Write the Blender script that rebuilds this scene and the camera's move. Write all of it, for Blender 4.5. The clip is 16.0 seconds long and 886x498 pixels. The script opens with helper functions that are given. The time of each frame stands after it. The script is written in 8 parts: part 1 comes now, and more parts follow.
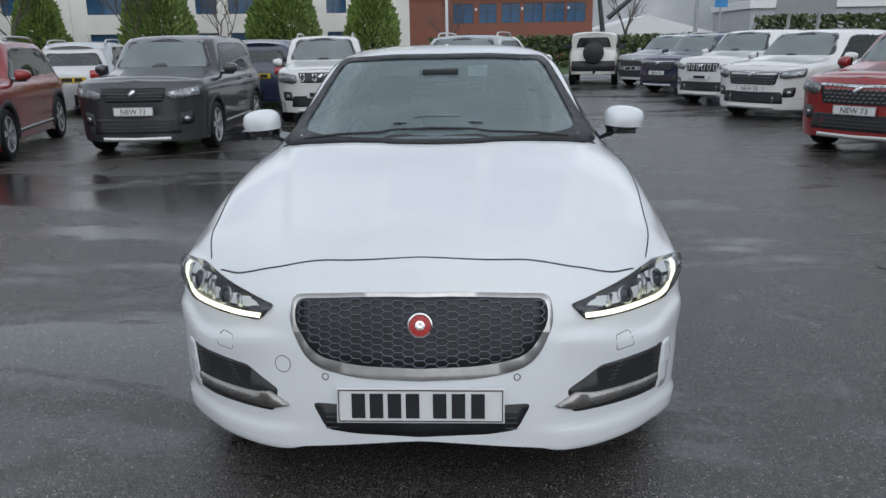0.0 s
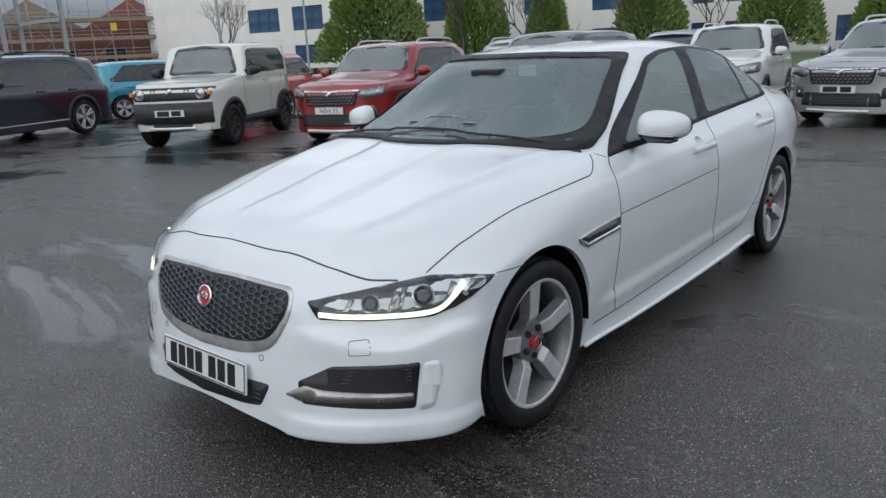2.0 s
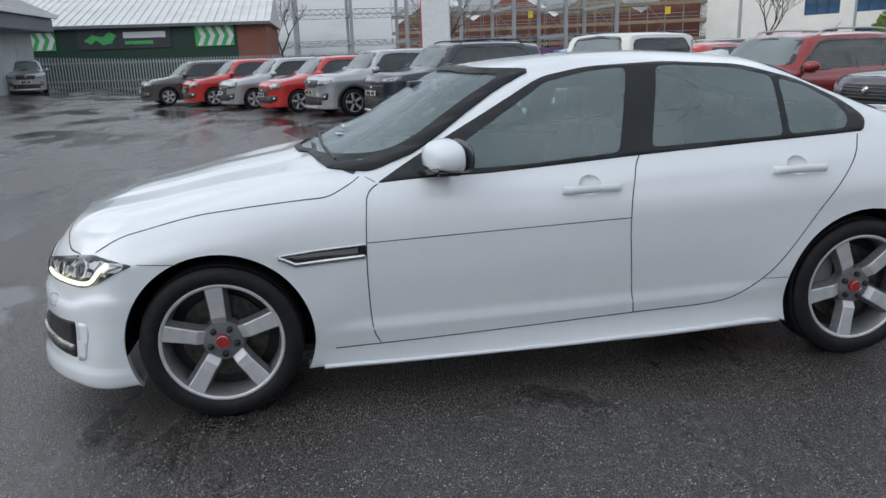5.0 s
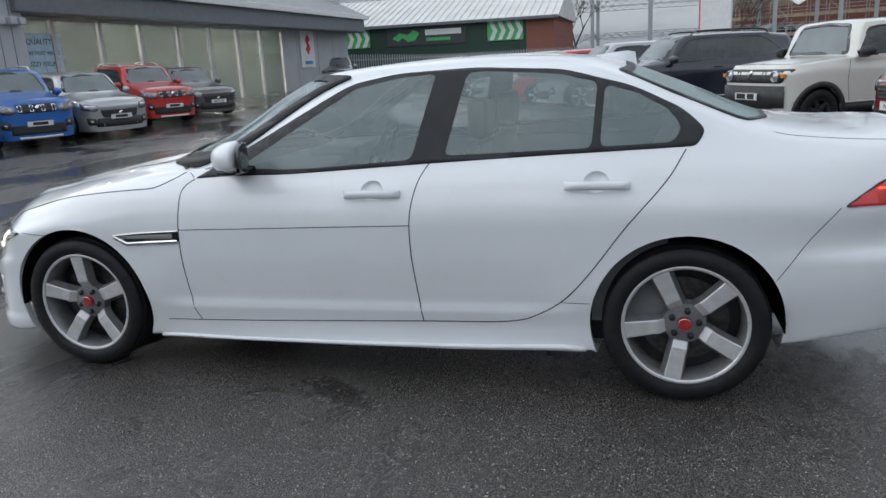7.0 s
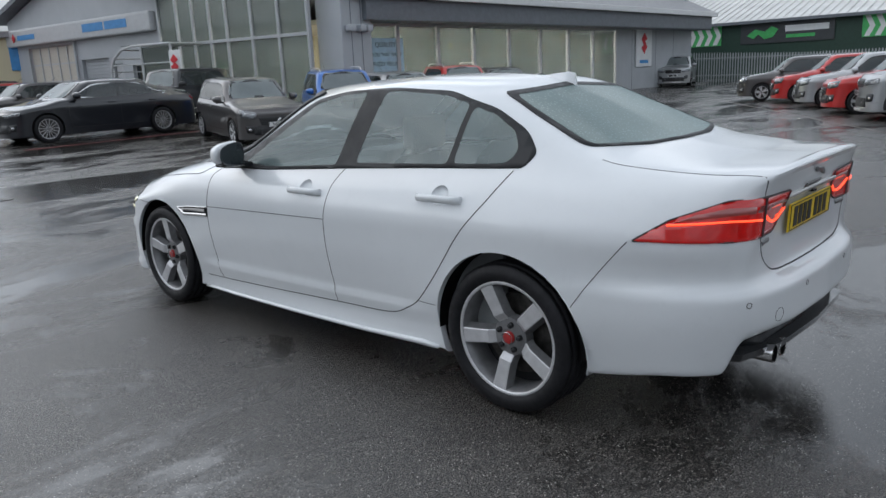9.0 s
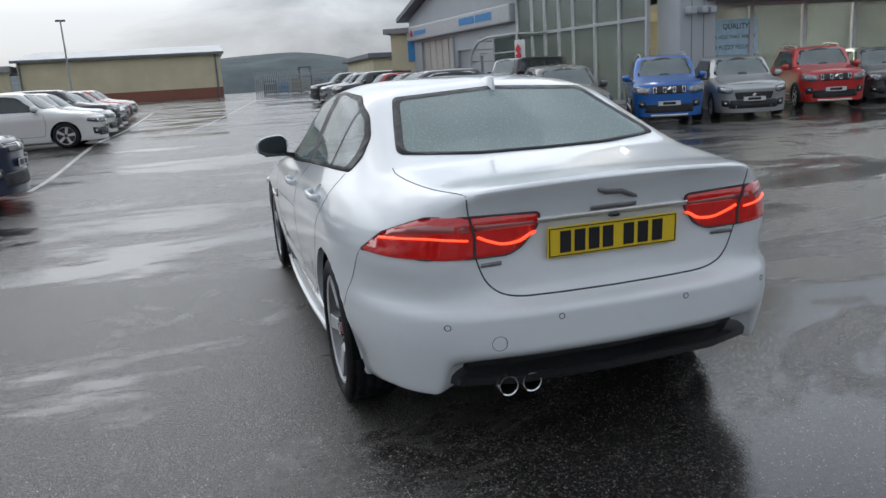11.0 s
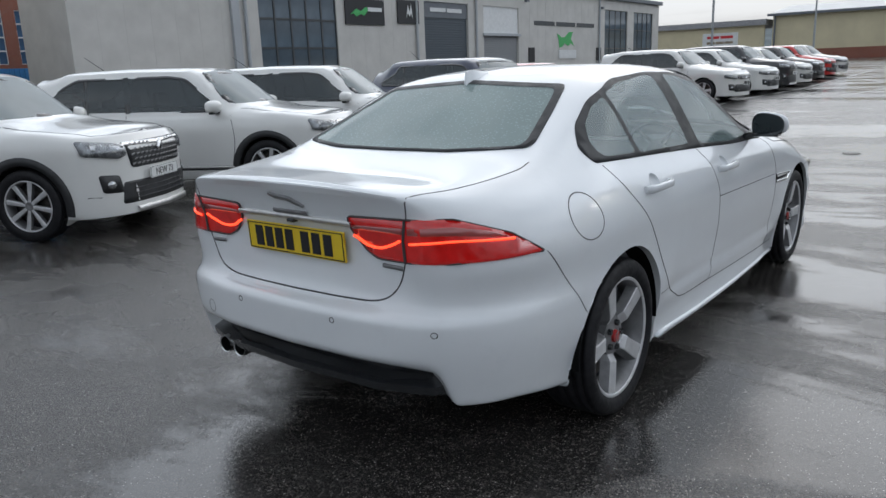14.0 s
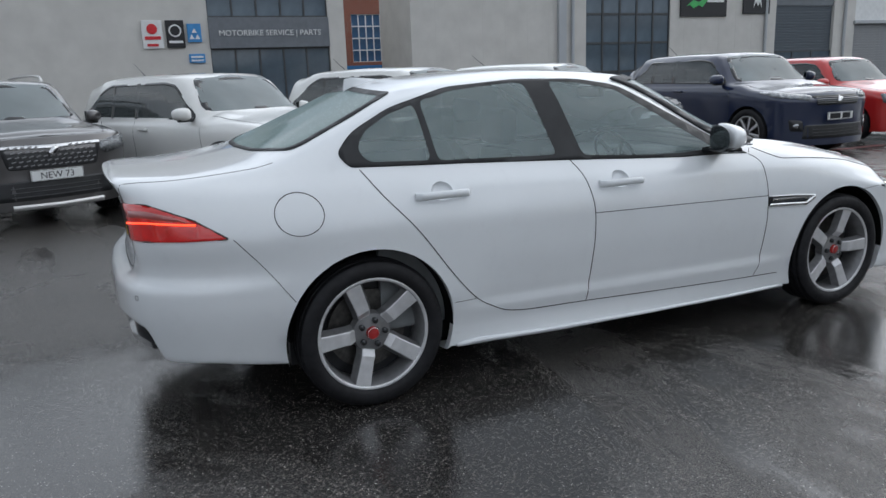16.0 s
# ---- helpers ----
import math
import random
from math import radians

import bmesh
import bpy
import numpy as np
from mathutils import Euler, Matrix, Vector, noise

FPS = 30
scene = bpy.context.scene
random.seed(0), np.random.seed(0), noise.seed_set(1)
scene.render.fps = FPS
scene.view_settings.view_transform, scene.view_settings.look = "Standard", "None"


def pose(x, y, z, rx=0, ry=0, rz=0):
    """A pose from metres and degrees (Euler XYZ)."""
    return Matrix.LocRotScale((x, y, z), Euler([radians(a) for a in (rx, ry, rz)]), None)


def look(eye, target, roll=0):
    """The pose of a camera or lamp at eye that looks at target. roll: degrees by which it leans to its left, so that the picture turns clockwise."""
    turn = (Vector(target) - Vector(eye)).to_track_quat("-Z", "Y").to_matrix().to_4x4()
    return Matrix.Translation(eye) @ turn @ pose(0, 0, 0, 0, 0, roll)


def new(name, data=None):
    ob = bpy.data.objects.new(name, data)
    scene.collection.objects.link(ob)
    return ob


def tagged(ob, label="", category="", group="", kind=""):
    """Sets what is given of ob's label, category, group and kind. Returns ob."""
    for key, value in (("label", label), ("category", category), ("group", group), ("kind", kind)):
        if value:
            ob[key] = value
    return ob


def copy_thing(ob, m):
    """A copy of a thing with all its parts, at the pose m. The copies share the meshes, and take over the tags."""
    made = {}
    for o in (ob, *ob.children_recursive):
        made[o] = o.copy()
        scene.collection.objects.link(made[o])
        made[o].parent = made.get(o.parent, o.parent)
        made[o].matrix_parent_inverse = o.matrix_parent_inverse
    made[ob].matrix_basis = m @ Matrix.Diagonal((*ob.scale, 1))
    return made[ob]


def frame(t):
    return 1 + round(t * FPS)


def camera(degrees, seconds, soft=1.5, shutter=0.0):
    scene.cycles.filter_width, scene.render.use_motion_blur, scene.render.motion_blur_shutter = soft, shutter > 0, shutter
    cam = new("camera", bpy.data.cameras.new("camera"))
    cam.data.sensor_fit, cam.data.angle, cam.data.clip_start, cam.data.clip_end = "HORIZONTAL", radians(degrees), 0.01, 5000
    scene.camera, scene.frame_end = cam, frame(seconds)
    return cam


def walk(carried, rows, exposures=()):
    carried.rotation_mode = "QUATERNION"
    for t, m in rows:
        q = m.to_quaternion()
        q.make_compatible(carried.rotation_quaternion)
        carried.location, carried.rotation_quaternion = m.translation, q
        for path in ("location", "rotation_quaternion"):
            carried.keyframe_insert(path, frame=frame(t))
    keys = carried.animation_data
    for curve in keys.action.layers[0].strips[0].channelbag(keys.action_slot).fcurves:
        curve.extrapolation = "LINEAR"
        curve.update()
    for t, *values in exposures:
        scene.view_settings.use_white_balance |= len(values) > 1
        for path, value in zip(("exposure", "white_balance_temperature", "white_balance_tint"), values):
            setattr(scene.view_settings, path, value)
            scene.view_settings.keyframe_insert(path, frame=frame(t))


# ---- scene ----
cam = camera(61.8, 16.0)
PATH = [
    (0, (0.168, -4.354, 1.43), (0.084, -2.43, 0.892), -0.9),
    (0.5, (0.745, -4.287, 1.413), (0.337, -2.403, 0.879), -2.3),
    (1, (1.306, -4.167, 1.408), (0.588, -2.378, 0.875), -2.4),
    (1.5, (1.811, -3.922, 1.415), (0.816, -2.27, 0.887), -2.2),
    (2, (2.308, -3.611, 1.413), (1.054, -2.143, 0.89), -2.8),
    (2.5, (2.657, -3.178, 1.413), (1.163, -1.955, 0.892), -2.2),
    (3, (3.061, -2.764, 1.417), (1.414, -1.754, 0.9), -1.7),
    (3.5, (3.38, -2.31, 1.416), (1.633, -1.482, 0.903), -2.3),
    (4, (3.67, -1.881, 1.423), (1.846, -1.235, 0.917), -2.3),
    (4.2, (3.773, -1.702, 1.431), (1.928, -1.115, 0.927), -2.2),
    (6.3, (3.822, 0.454, 1.418), (1.91, 0.156, 0.913), -3.2),
    (6.5, (3.841, 0.687, 1.435), (1.941, 0.31, 0.938), -3.5),
    (7, (3.811, 1.233, 1.405), (1.942, 0.723, 0.909), -3.0),
    (7.5, (3.8, 1.772, 1.418), (1.984, 1.089, 0.929), -2.4),
    (8, (3.731, 2.284, 1.411), (2.02, 1.366, 0.932), -2.2),
    (8.5, (3.496, 2.746, 1.423), (1.919, 1.61, 0.953), -2.4),
    (8.7, (3.387, 2.943, 1.414), (1.866, 1.73, 0.95), -2.6),
    (10.8, (1.571, 4.516, 1.422), (0.893, 2.69, 0.969), -3.2),
    (11, (1.34, 4.622, 1.392), (0.774, 2.756, 0.949), -3.6),
    (11.5, (0.79, 4.762, 1.38), (0.56, 2.825, 0.937), -2.8),
    (12, (0.213, 4.756, 1.374), (0.333, 2.811, 0.925), -3.1),
    (12.5, (-0.384, 4.737, 1.377), (0.083, 2.846, 0.923), -3.3),
    (13, (-0.96, 4.577, 1.39), (-0.235, 2.771, 0.925), -2.3),
    (13.5, (-1.547, 4.39, 1.397), (-0.571, 2.708, 0.93), -3.1),
    (14, (-2.064, 4.092, 1.404), (-0.873, 2.555, 0.935), -2.1),
    (14.5, (-2.588, 3.771, 1.403), (-1.22, 2.388, 0.939), -3.0),
    (15, (-3.003, 3.357, 1.401), (-1.471, 2.157, 0.94), -2.2),
    (15.5, (-3.388, 2.872, 1.395), (-1.726, 1.855, 0.942), -2.6),
    (16, (-3.751, 2.362, 1.381), (-1.972, 1.567, 0.931), -2.2),
]
walk(cam, [(t, look(eye, target, roll)) for t, eye, target, roll in PATH], [(0, .40), (3.5, .50), (6.5, .62), (8.5, .54), (11, .42), (13.5, .46), (16, .54)])

# ---- world and light: a wet, overcast day ----
world = bpy.data.worlds.new("overcast_sky")
scene.world = world
world.use_nodes = True
wn, wl = world.node_tree.nodes, world.node_tree.links
sky = wn.new("ShaderNodeTexSky")
sky.sky_type = "NISHITA"
sky.sun_disc = False
sky.sun_elevation, sky.sun_rotation = radians(35), radians(164)
sky.air_density, sky.dust_density = 1.0, 3.0
dim = wn.new("ShaderNodeVectorMath")
dim.operation = "SCALE"
dim.inputs["Scale"].default_value = 0.1
wl.new(sky.outputs[0], dim.inputs[0])
wcoord = wn.new("ShaderNodeTexCoord")
wmap = wn.new("ShaderNodeMapping")
wmap.inputs["Scale"].default_value = (1.6, 1.6, 5.0)
wl.new(wcoord.outputs["Generated"], wmap.inputs[0])
cloud = wn.new("ShaderNodeTexNoise")
cloud.inputs["Scale"].default_value = 1.7
cloud.inputs["Detail"].default_value = 8
cloud.inputs["Roughness"].default_value = 0.55
cloud.inputs["Distortion"].default_value = 0.4
wl.new(wmap.outputs[0], cloud.inputs["Vector"])
cramp = wn.new("ShaderNodeValToRGB")
cramp.color_ramp.elements[0].position, cramp.color_ramp.elements[0].color = 0.40, (0.44, 0.465, 0.50, 1)
cramp.color_ramp.elements[1].position, cramp.color_ramp.elements[1].color = 0.62, (0.93, 0.935, 0.945, 1)
wl.new(cloud.outputs["Fac"], cramp.inputs[0])
lift = wn.new("ShaderNodeSeparateXYZ")
wl.new(wcoord.outputs["Generated"], lift.inputs[0])
dome = wn.new("ShaderNodeValToRGB")
dome.color_ramp.elements[0].position, dome.color_ramp.elements[0].color = 0.0, (0.27, 0.295, 0.325, 1)
dome.color_ramp.elements[1].position, dome.color_ramp.elements[1].color = 0.10, (0.34, 0.37, 0.405, 1)
mist = dome.color_ramp.elements.new(0.22)
mist.color = (0.72, 0.765, 0.82, 1)
high = dome.color_ramp.elements.new(0.42)
high.color = (0.86, 0.915, 0.98, 1)
top_of_sky = dome.color_ramp.elements.new(1.0)
top_of_sky.color = (0.53, 0.56, 0.60, 1)
wl.new(lift.outputs["Z"], dome.inputs[0])
shade = wn.new("ShaderNodeMixRGB")
shade.blend_type = "MULTIPLY"
shade.inputs[0].default_value = 1.0
wl.new(cramp.outputs[0], shade.inputs[1])
wl.new(dome.outputs[0], shade.inputs[2])
wmix = wn.new("ShaderNodeMixRGB")
wmix.inputs[0].default_value = 0.93
wl.new(dim.outputs[0], wmix.inputs[1])
sunward = wn.new("ShaderNodeVectorMath")
sunward.operation = "DOT_PRODUCT"
sunward.inputs[1].default_value = (0.22, -0.79, 0.57)
wl.new(wcoord.outputs["Generated"], sunward.inputs[0])
veil = wn.new("ShaderNodeMapRange")
veil.interpolation_type = "SMOOTHSTEP"
for name, value in (("From Min", 0.1), ("From Max", 1.0), ("To Min", 0.84), ("To Max", 1.34)):
    veil.inputs[name].default_value = value
wl.new(sunward.outputs["Value"], veil.inputs["Value"])
glow = wn.new("ShaderNodeVectorMath")
glow.operation = "SCALE"
wl.new(shade.outputs[0], glow.inputs[0])
wl.new(veil.outputs[0], glow.inputs["Scale"])
wl.new(glow.outputs[0], wmix.inputs[2])
wl.new(wmix.outputs[0], wn["Background"].inputs["Color"])
wn["Background"].inputs["Strength"].default_value = 1.3

sun_data = bpy.data.lights.new("sun", "SUN")
sun_data.energy, sun_data.angle, sun_data.color = 0.12, radians(80), (1.0, 0.99, 0.97)
sun_lamp = new("sun", sun_data)
sun_lamp.matrix_world = look((0, 0, 30), (-9, 33, 0))

# ---- materials ----
MATS = {}


def ramp(nt, fac, stops):
    r = nt.nodes.new("ShaderNodeValToRGB")
    els = r.color_ramp.elements
    while len(els) < len(stops):
        els.new(0.5)
    for el, (p, c) in zip(els, stops):
        el.position = p
        el.color = (c, c, c, 1) if isinstance(c, (int, float)) else (*c, 1)
    nt.links.new(fac, r.inputs[0])
    return r.outputs[0]


def tex_noise(nt, coords, scale, detail=4, rough=0.55, distort=0.0):
    n = nt.nodes.new("ShaderNodeTexNoise")
    n.inputs["Scale"].default_value, n.inputs["Detail"].default_value = scale, detail
    n.inputs["Roughness"].default_value, n.inputs["Distortion"].default_value = rough, distort
    nt.links.new(coords, n.inputs["Vector"])
    return n.outputs["Fac"]


def mixed(nt, fac, a, b, blend="MIX"):
    m = nt.nodes.new("ShaderNodeMixRGB")
    m.blend_type = blend
    for socket, v in zip(m.inputs, (fac, a, b)):
        if hasattr(v, "links"):
            nt.links.new(v, socket)
        elif isinstance(v, (int, float)):
            socket.default_value = v if socket.type == "VALUE" else (v, v, v, 1)
        else:
            socket.default_value = (*v, 1)
    return m.outputs[0]


def math_node(nt, op, a, b=0.0):
    m = nt.nodes.new("ShaderNodeMath")
    m.operation = op
    for socket, v in zip(m.inputs, (a, b)):
        if hasattr(v, "links"):
            nt.links.new(v, socket)
        else:
            socket.default_value = v
    return m.outputs[0]


def bump(nt, height, strength, distance, normal=None):
    b = nt.nodes.new("ShaderNodeBump")
    b.inputs["Strength"].default_value, b.inputs["Distance"].default_value = strength, distance
    nt.links.new(height, b.inputs["Height"])
    if normal is not None:
        nt.links.new(normal, b.inputs["Normal"])
    return b.outputs["Normal"]


def material(name):
    m = bpy.data.materials.new(name)
    m.use_nodes = True
    nt = m.node_tree
    shader = nt.nodes["Principled BSDF"]
    coords = nt.nodes.new("ShaderNodeTexCoord").outputs["Object"]
    MATS[name] = m
    return m, nt, shader, coords


def simple(name, colour, rough=0.5, metal=0.0, vary=0.12, scale=6.0, coat=0.0, grain=0.0, grain_scale=200.0, emit=None, emit_power=1.0, spec=0.5):
    """Paint, plastic, metal or stone with soft stains and a fine grain."""
    m, nt, sh, co = material(name)
    n = tex_noise(nt, co, scale, 5)
    dark = tuple(c * (1 - vary) for c in colour)
    light = tuple(min(1, c * (1 + vary)) for c in colour)
    nt.links.new(ramp(nt, n, [(0.3, dark), (0.7, light)]), sh.inputs["Base Color"])
    nt.links.new(ramp(nt, tex_noise(nt, co, scale * 2.7, 4), [(0.3, max(0.02, rough * 0.8)), (0.7, min(1, rough * 1.2))]), sh.inputs["Roughness"])
    sh.inputs["Metallic"].default_value = metal
    sh.inputs["Specular IOR Level"].default_value = spec
    sh.inputs["Coat Weight"].default_value = coat
    sh.inputs["Coat Roughness"].default_value = 0.04
    if grain:
        nt.links.new(bump(nt, tex_noise(nt, co, grain_scale, 2), grain, 0.002), sh.inputs["Normal"])
    if emit:
        sh.inputs["Emission Color"].default_value = (*emit, 1)
        sh.inputs["Emission Strength"].default_value = emit_power
    return m


def car_paint(name, colour, flake=0.0, rough=0.28):
    """Clear-coated paint with a thin film of rain drops and road dirt."""
    m, nt, sh, co = material(name)
    n = tex_noise(nt, co, 1.4, 6)
    dirt = ramp(nt, tex_noise(nt, co, 9.0, 6, 0.7), [(0.55, 0.0), (0.8, 0.18)])
    base = ramp(nt, n, [(0.3, tuple(c * 0.96 for c in colour)), (0.7, tuple(min(1, c * 1.03) for c in colour))])
    nt.links.new(mixed(nt, dirt, base, tuple(c * 0.72 + 0.02 for c in colour)), sh.inputs["Base Color"])
    sh.inputs["Roughness"].default_value = rough
    sh.inputs["Metallic"].default_value = flake
    sh.inputs["Coat Weight"].default_value = 1.0
    sh.inputs["Coat Roughness"].default_value = 0.05
    v = nt.nodes.new("ShaderNodeTexVoronoi")
    v.inputs["Scale"].default_value = 130.0
    nt.links.new(co, v.inputs["Vector"])
    drops = ramp(nt, v.outputs["Distance"], [(0.0, 1.0), (0.28, 0.0)])
    patchy = ramp(nt, tex_noise(nt, co, 3.0, 3), [(0.42, 0.0), (0.62, 1.0)])
    nt.links.new(bump(nt, mixed(nt, 1.0, drops, patchy, "MULTIPLY"), 0.16, 0.002), sh.inputs["Coat Normal"])
    return m


def glass(name, tint, film=0.0, drops=0.0, scale=95.0, haze=(0.36, 0.455, 0.47), ior=1.75):
    """Thin clear sheet: see-through, mirror-like at a slant, with a film of rain beads, whose pale haze also stands in
    for reflected sky.
    """
    m, nt, sh, co = material(name)
    nt.nodes.remove(sh)
    see = nt.nodes.new("ShaderNodeBsdfTransparent")
    see.inputs[0].default_value = (*tint, 1)
    gloss = nt.nodes.new("ShaderNodeBsdfGlossy")
    gloss.inputs["Roughness"].default_value = 0.03
    fres = nt.nodes.new("ShaderNodeFresnel")
    fres.inputs["IOR"].default_value = ior
    blend = nt.nodes.new("ShaderNodeMixShader")
    nt.links.new(fres.outputs[0], blend.inputs[0])
    nt.links.new(see.outputs[0], blend.inputs[1])
    nt.links.new(gloss.outputs[0], blend.inputs[2])
    last = blend.outputs[0]
    if film:
        v = nt.nodes.new("ShaderNodeTexVoronoi")
        v.inputs["Scale"].default_value = scale
        nt.links.new(co, v.inputs["Vector"])
        patchy = ramp(nt, tex_noise(nt, co, 2.2, 2), [(0.25, 0.6), (0.75, 1.0)])
        bead = ramp(nt, v.outputs["Distance"], [(0.0, 1.0), (0.20, 0.8), (0.34, 0.0)])
        kept = math_node(nt, "LESS_THAN", v.outputs["Color"], drops)
        bead = math_node(nt, "MULTIPLY", bead, kept)
        if drops:
            nt.links.new(bump(nt, bead, 0.6, 0.003), gloss.inputs["Normal"])
        # diffuse haze: the rain film, plus reflected sky put into its colour
        dull = nt.nodes.new("ShaderNodeBsdfDiffuse")
        dull.inputs[0].default_value = (*haze, 1)
        veil = nt.nodes.new("ShaderNodeMixShader")
        amount = mixed(nt, drops * 0.7, patchy, bead)
        nt.links.new(ramp(nt, amount, [(0.0, film * 0.55), (1.0, min(1.0, film * 1.55))]), veil.inputs[0])
        nt.links.new(last, veil.inputs[1])
        nt.links.new(dull.outputs[0], veil.inputs[2])
        last = veil.outputs[0]
    nt.links.new(last, nt.nodes["Material Output"].inputs["Surface"])
    return m


white_paint = car_paint("white_paint", (0.74, 0.765, 0.785))
window_glass = glass("window_glass", (0.84, 0.93, 0.92), 0.17, 0.0, 150.0, (0.50, 0.64, 0.64))
screen_glass = glass("screen_glass", (0.66, 0.76, 0.77), 0.25, 0.12, 120.0, (0.38, 0.48, 0.50))
rear_glass = glass("rear_glass", (0.58, 0.68, 0.67), 0.40, 0.75, 75.0, (0.42, 0.56, 0.545))
lens_glass = glass("lens_glass", (0.95, 0.96, 0.97), ior=1.4)
gloss_black = simple("gloss_black", (0.012, 0.013, 0.015), 0.12, vary=0.2, coat=0.6)
mesh_blue = simple("mesh_blue", (0.06, 0.068, 0.085), 0.25, vary=0.2, coat=0.6)
trim_black = simple("trim_black", (0.022, 0.023, 0.025), 0.5, vary=0.2, spec=0.3)
# blue-grey base stands in for sky reflected in the workshop panes
bay_glass = simple("bay_glass", (0.09, 0.12, 0.15), 0.06, vary=0.5, scale=0.5, spec=0.9)
satin_black = simple("satin_black", (0.018, 0.019, 0.021), 0.45, vary=0.3, grain=0.15)
black_plastic = simple("black_plastic", (0.028, 0.029, 0.031), 0.55, vary=0.3, grain=0.3, grain_scale=350)
gap_black = simple("gap_black", (0.05, 0.05, 0.053), 0.7, vary=0.1)
# near-black with hardly any sheen: wheel wells and tail pipe bores
deep_black = simple("deep_black", (0.006, 0.006, 0.006), 0.9, vary=0.2, spec=0.1)
rubber = simple("rubber", (0.011, 0.011, 0.013), 0.6, vary=0.35, scale=14, grain=0.25, grain_scale=160, spec=0.3)
alloy = simple("alloy", (0.60, 0.60, 0.61), 0.34, metal=0.35, vary=0.12, scale=20)
alloy_dark = simple("alloy_dark", (0.20, 0.20, 0.205), 0.4, metal=0.4, vary=0.2, scale=20)
chrome = simple("chrome", (0.80, 0.80, 0.80), 0.12, metal=1.0, vary=0.05)
blade_metal = simple("blade_metal", (0.34, 0.325, 0.31), 0.3, metal=0.8, vary=0.25, scale=12)
satin_metal = simple("satin_metal", (0.62, 0.61, 0.60), 0.36, metal=0.8, vary=0.1, scale=30, grain=0.1)
steel_dark = simple("steel_dark", (0.10, 0.095, 0.09), 0.45, metal=0.8, vary=0.4, scale=30)
amber = simple("amber", (0.75, 0.25, 0.02), 0.3, coat=0.6)
red_cap = simple("red_cap", (0.42, 0.03, 0.03), 0.3, vary=0.15, scale=60)
tail_red = simple("tail_red", (0.32, 0.006, 0.006), 0.12, vary=0.3, scale=20, coat=1.0, emit=(1.0, 0.015, 0.010), emit_power=0.09)
tail_glow = simple("tail_glow", (0.9, 0.12, 0.04), 0.3, emit=(1.0, 0.06, 0.02), emit_power=1.4)
tail_clear = simple("tail_clear", (0.36, 0.085, 0.08), 0.15, coat=1.0)
lamp_white = simple("lamp_white", (0.9, 0.9, 0.85), 0.3, emit=(1.0, 1.0, 0.72), emit_power=1.25)
lamp_shell = simple("lamp_shell", (0.30, 0.31, 0.32), 0.25, metal=0.5, vary=0.5, scale=18)
lamp_bright = simple("lamp_bright", (0.78, 0.79, 0.80), 0.2, metal=0.6, vary=0.1)
lamp_chrome = simple("lamp_chrome", (0.45, 0.46, 0.47), 0.2, metal=0.9, vary=0.1)
plate_white = simple("plate_white", (0.74, 0.75, 0.74), 0.35, vary=0.05)
plate_yellow = simple("plate_yellow", (0.78, 0.55, 0.03), 0.35, vary=0.05)
ink = simple("ink", (0.015, 0.015, 0.018), 0.4)
seat_dark = simple("seat_dark", (0.035, 0.036, 0.04), 0.75, vary=0.2, scale=30, grain=0.3)
cabin_grey = simple("cabin_grey", (0.20, 0.21, 0.215), 0.7, vary=0.2)
cabin_pale = simple("cabin_pale", (0.42, 0.43, 0.42), 0.8, vary=0.1)
paper_white = simple("paper_white", (0.78, 0.80, 0.80), 0.6, vary=0.04)
sign_white = simple("sign_white", (0.75, 0.76, 0.76), 0.45, vary=0.06)
pink_ink = simple("pink_ink", (0.75, 0.05, 0.35), 0.5)
blue_ink = simple("blue_ink", (0.05, 0.25, 0.55), 0.5)
red_ink = simple("red_ink", (0.62, 0.02, 0.03), 0.45)
green_ink = simple("green_ink", (0.07, 0.45, 0.13), 0.5)
PAINTS = {
    "white": car_paint("suv_white", (0.72, 0.72, 0.70)),
    "cream": car_paint("offroader_cream", (0.70, 0.69, 0.63)),
    "red": car_paint("suv_red", (0.28, 0.017, 0.017), 0.2),
    "brightred": car_paint("hatch_red", (0.52, 0.02, 0.018), 0.1),
    "grey": car_paint("suv_grey", (0.030, 0.031, 0.035), 0.15),
    "midgrey": car_paint("hatch_grey", (0.10, 0.095, 0.095), 0.5),
    "silver": car_paint("hatch_silver", (0.42, 0.43, 0.44), 0.6),
    "black": car_paint("saloon_black", (0.008, 0.010, 0.015), 0.0),
    "midnight": car_paint("suv_midnight", (0.010, 0.014, 0.028), 0.05),
    "blue": car_paint("hatch_blue", (0.008, 0.125, 0.46), 0.2),
    "navy": car_paint("suv_navy", (0.008, 0.016, 0.050), 0.05),
    "teal": car_paint("hatch_teal", (0.04, 0.30, 0.40), 0.2),
}


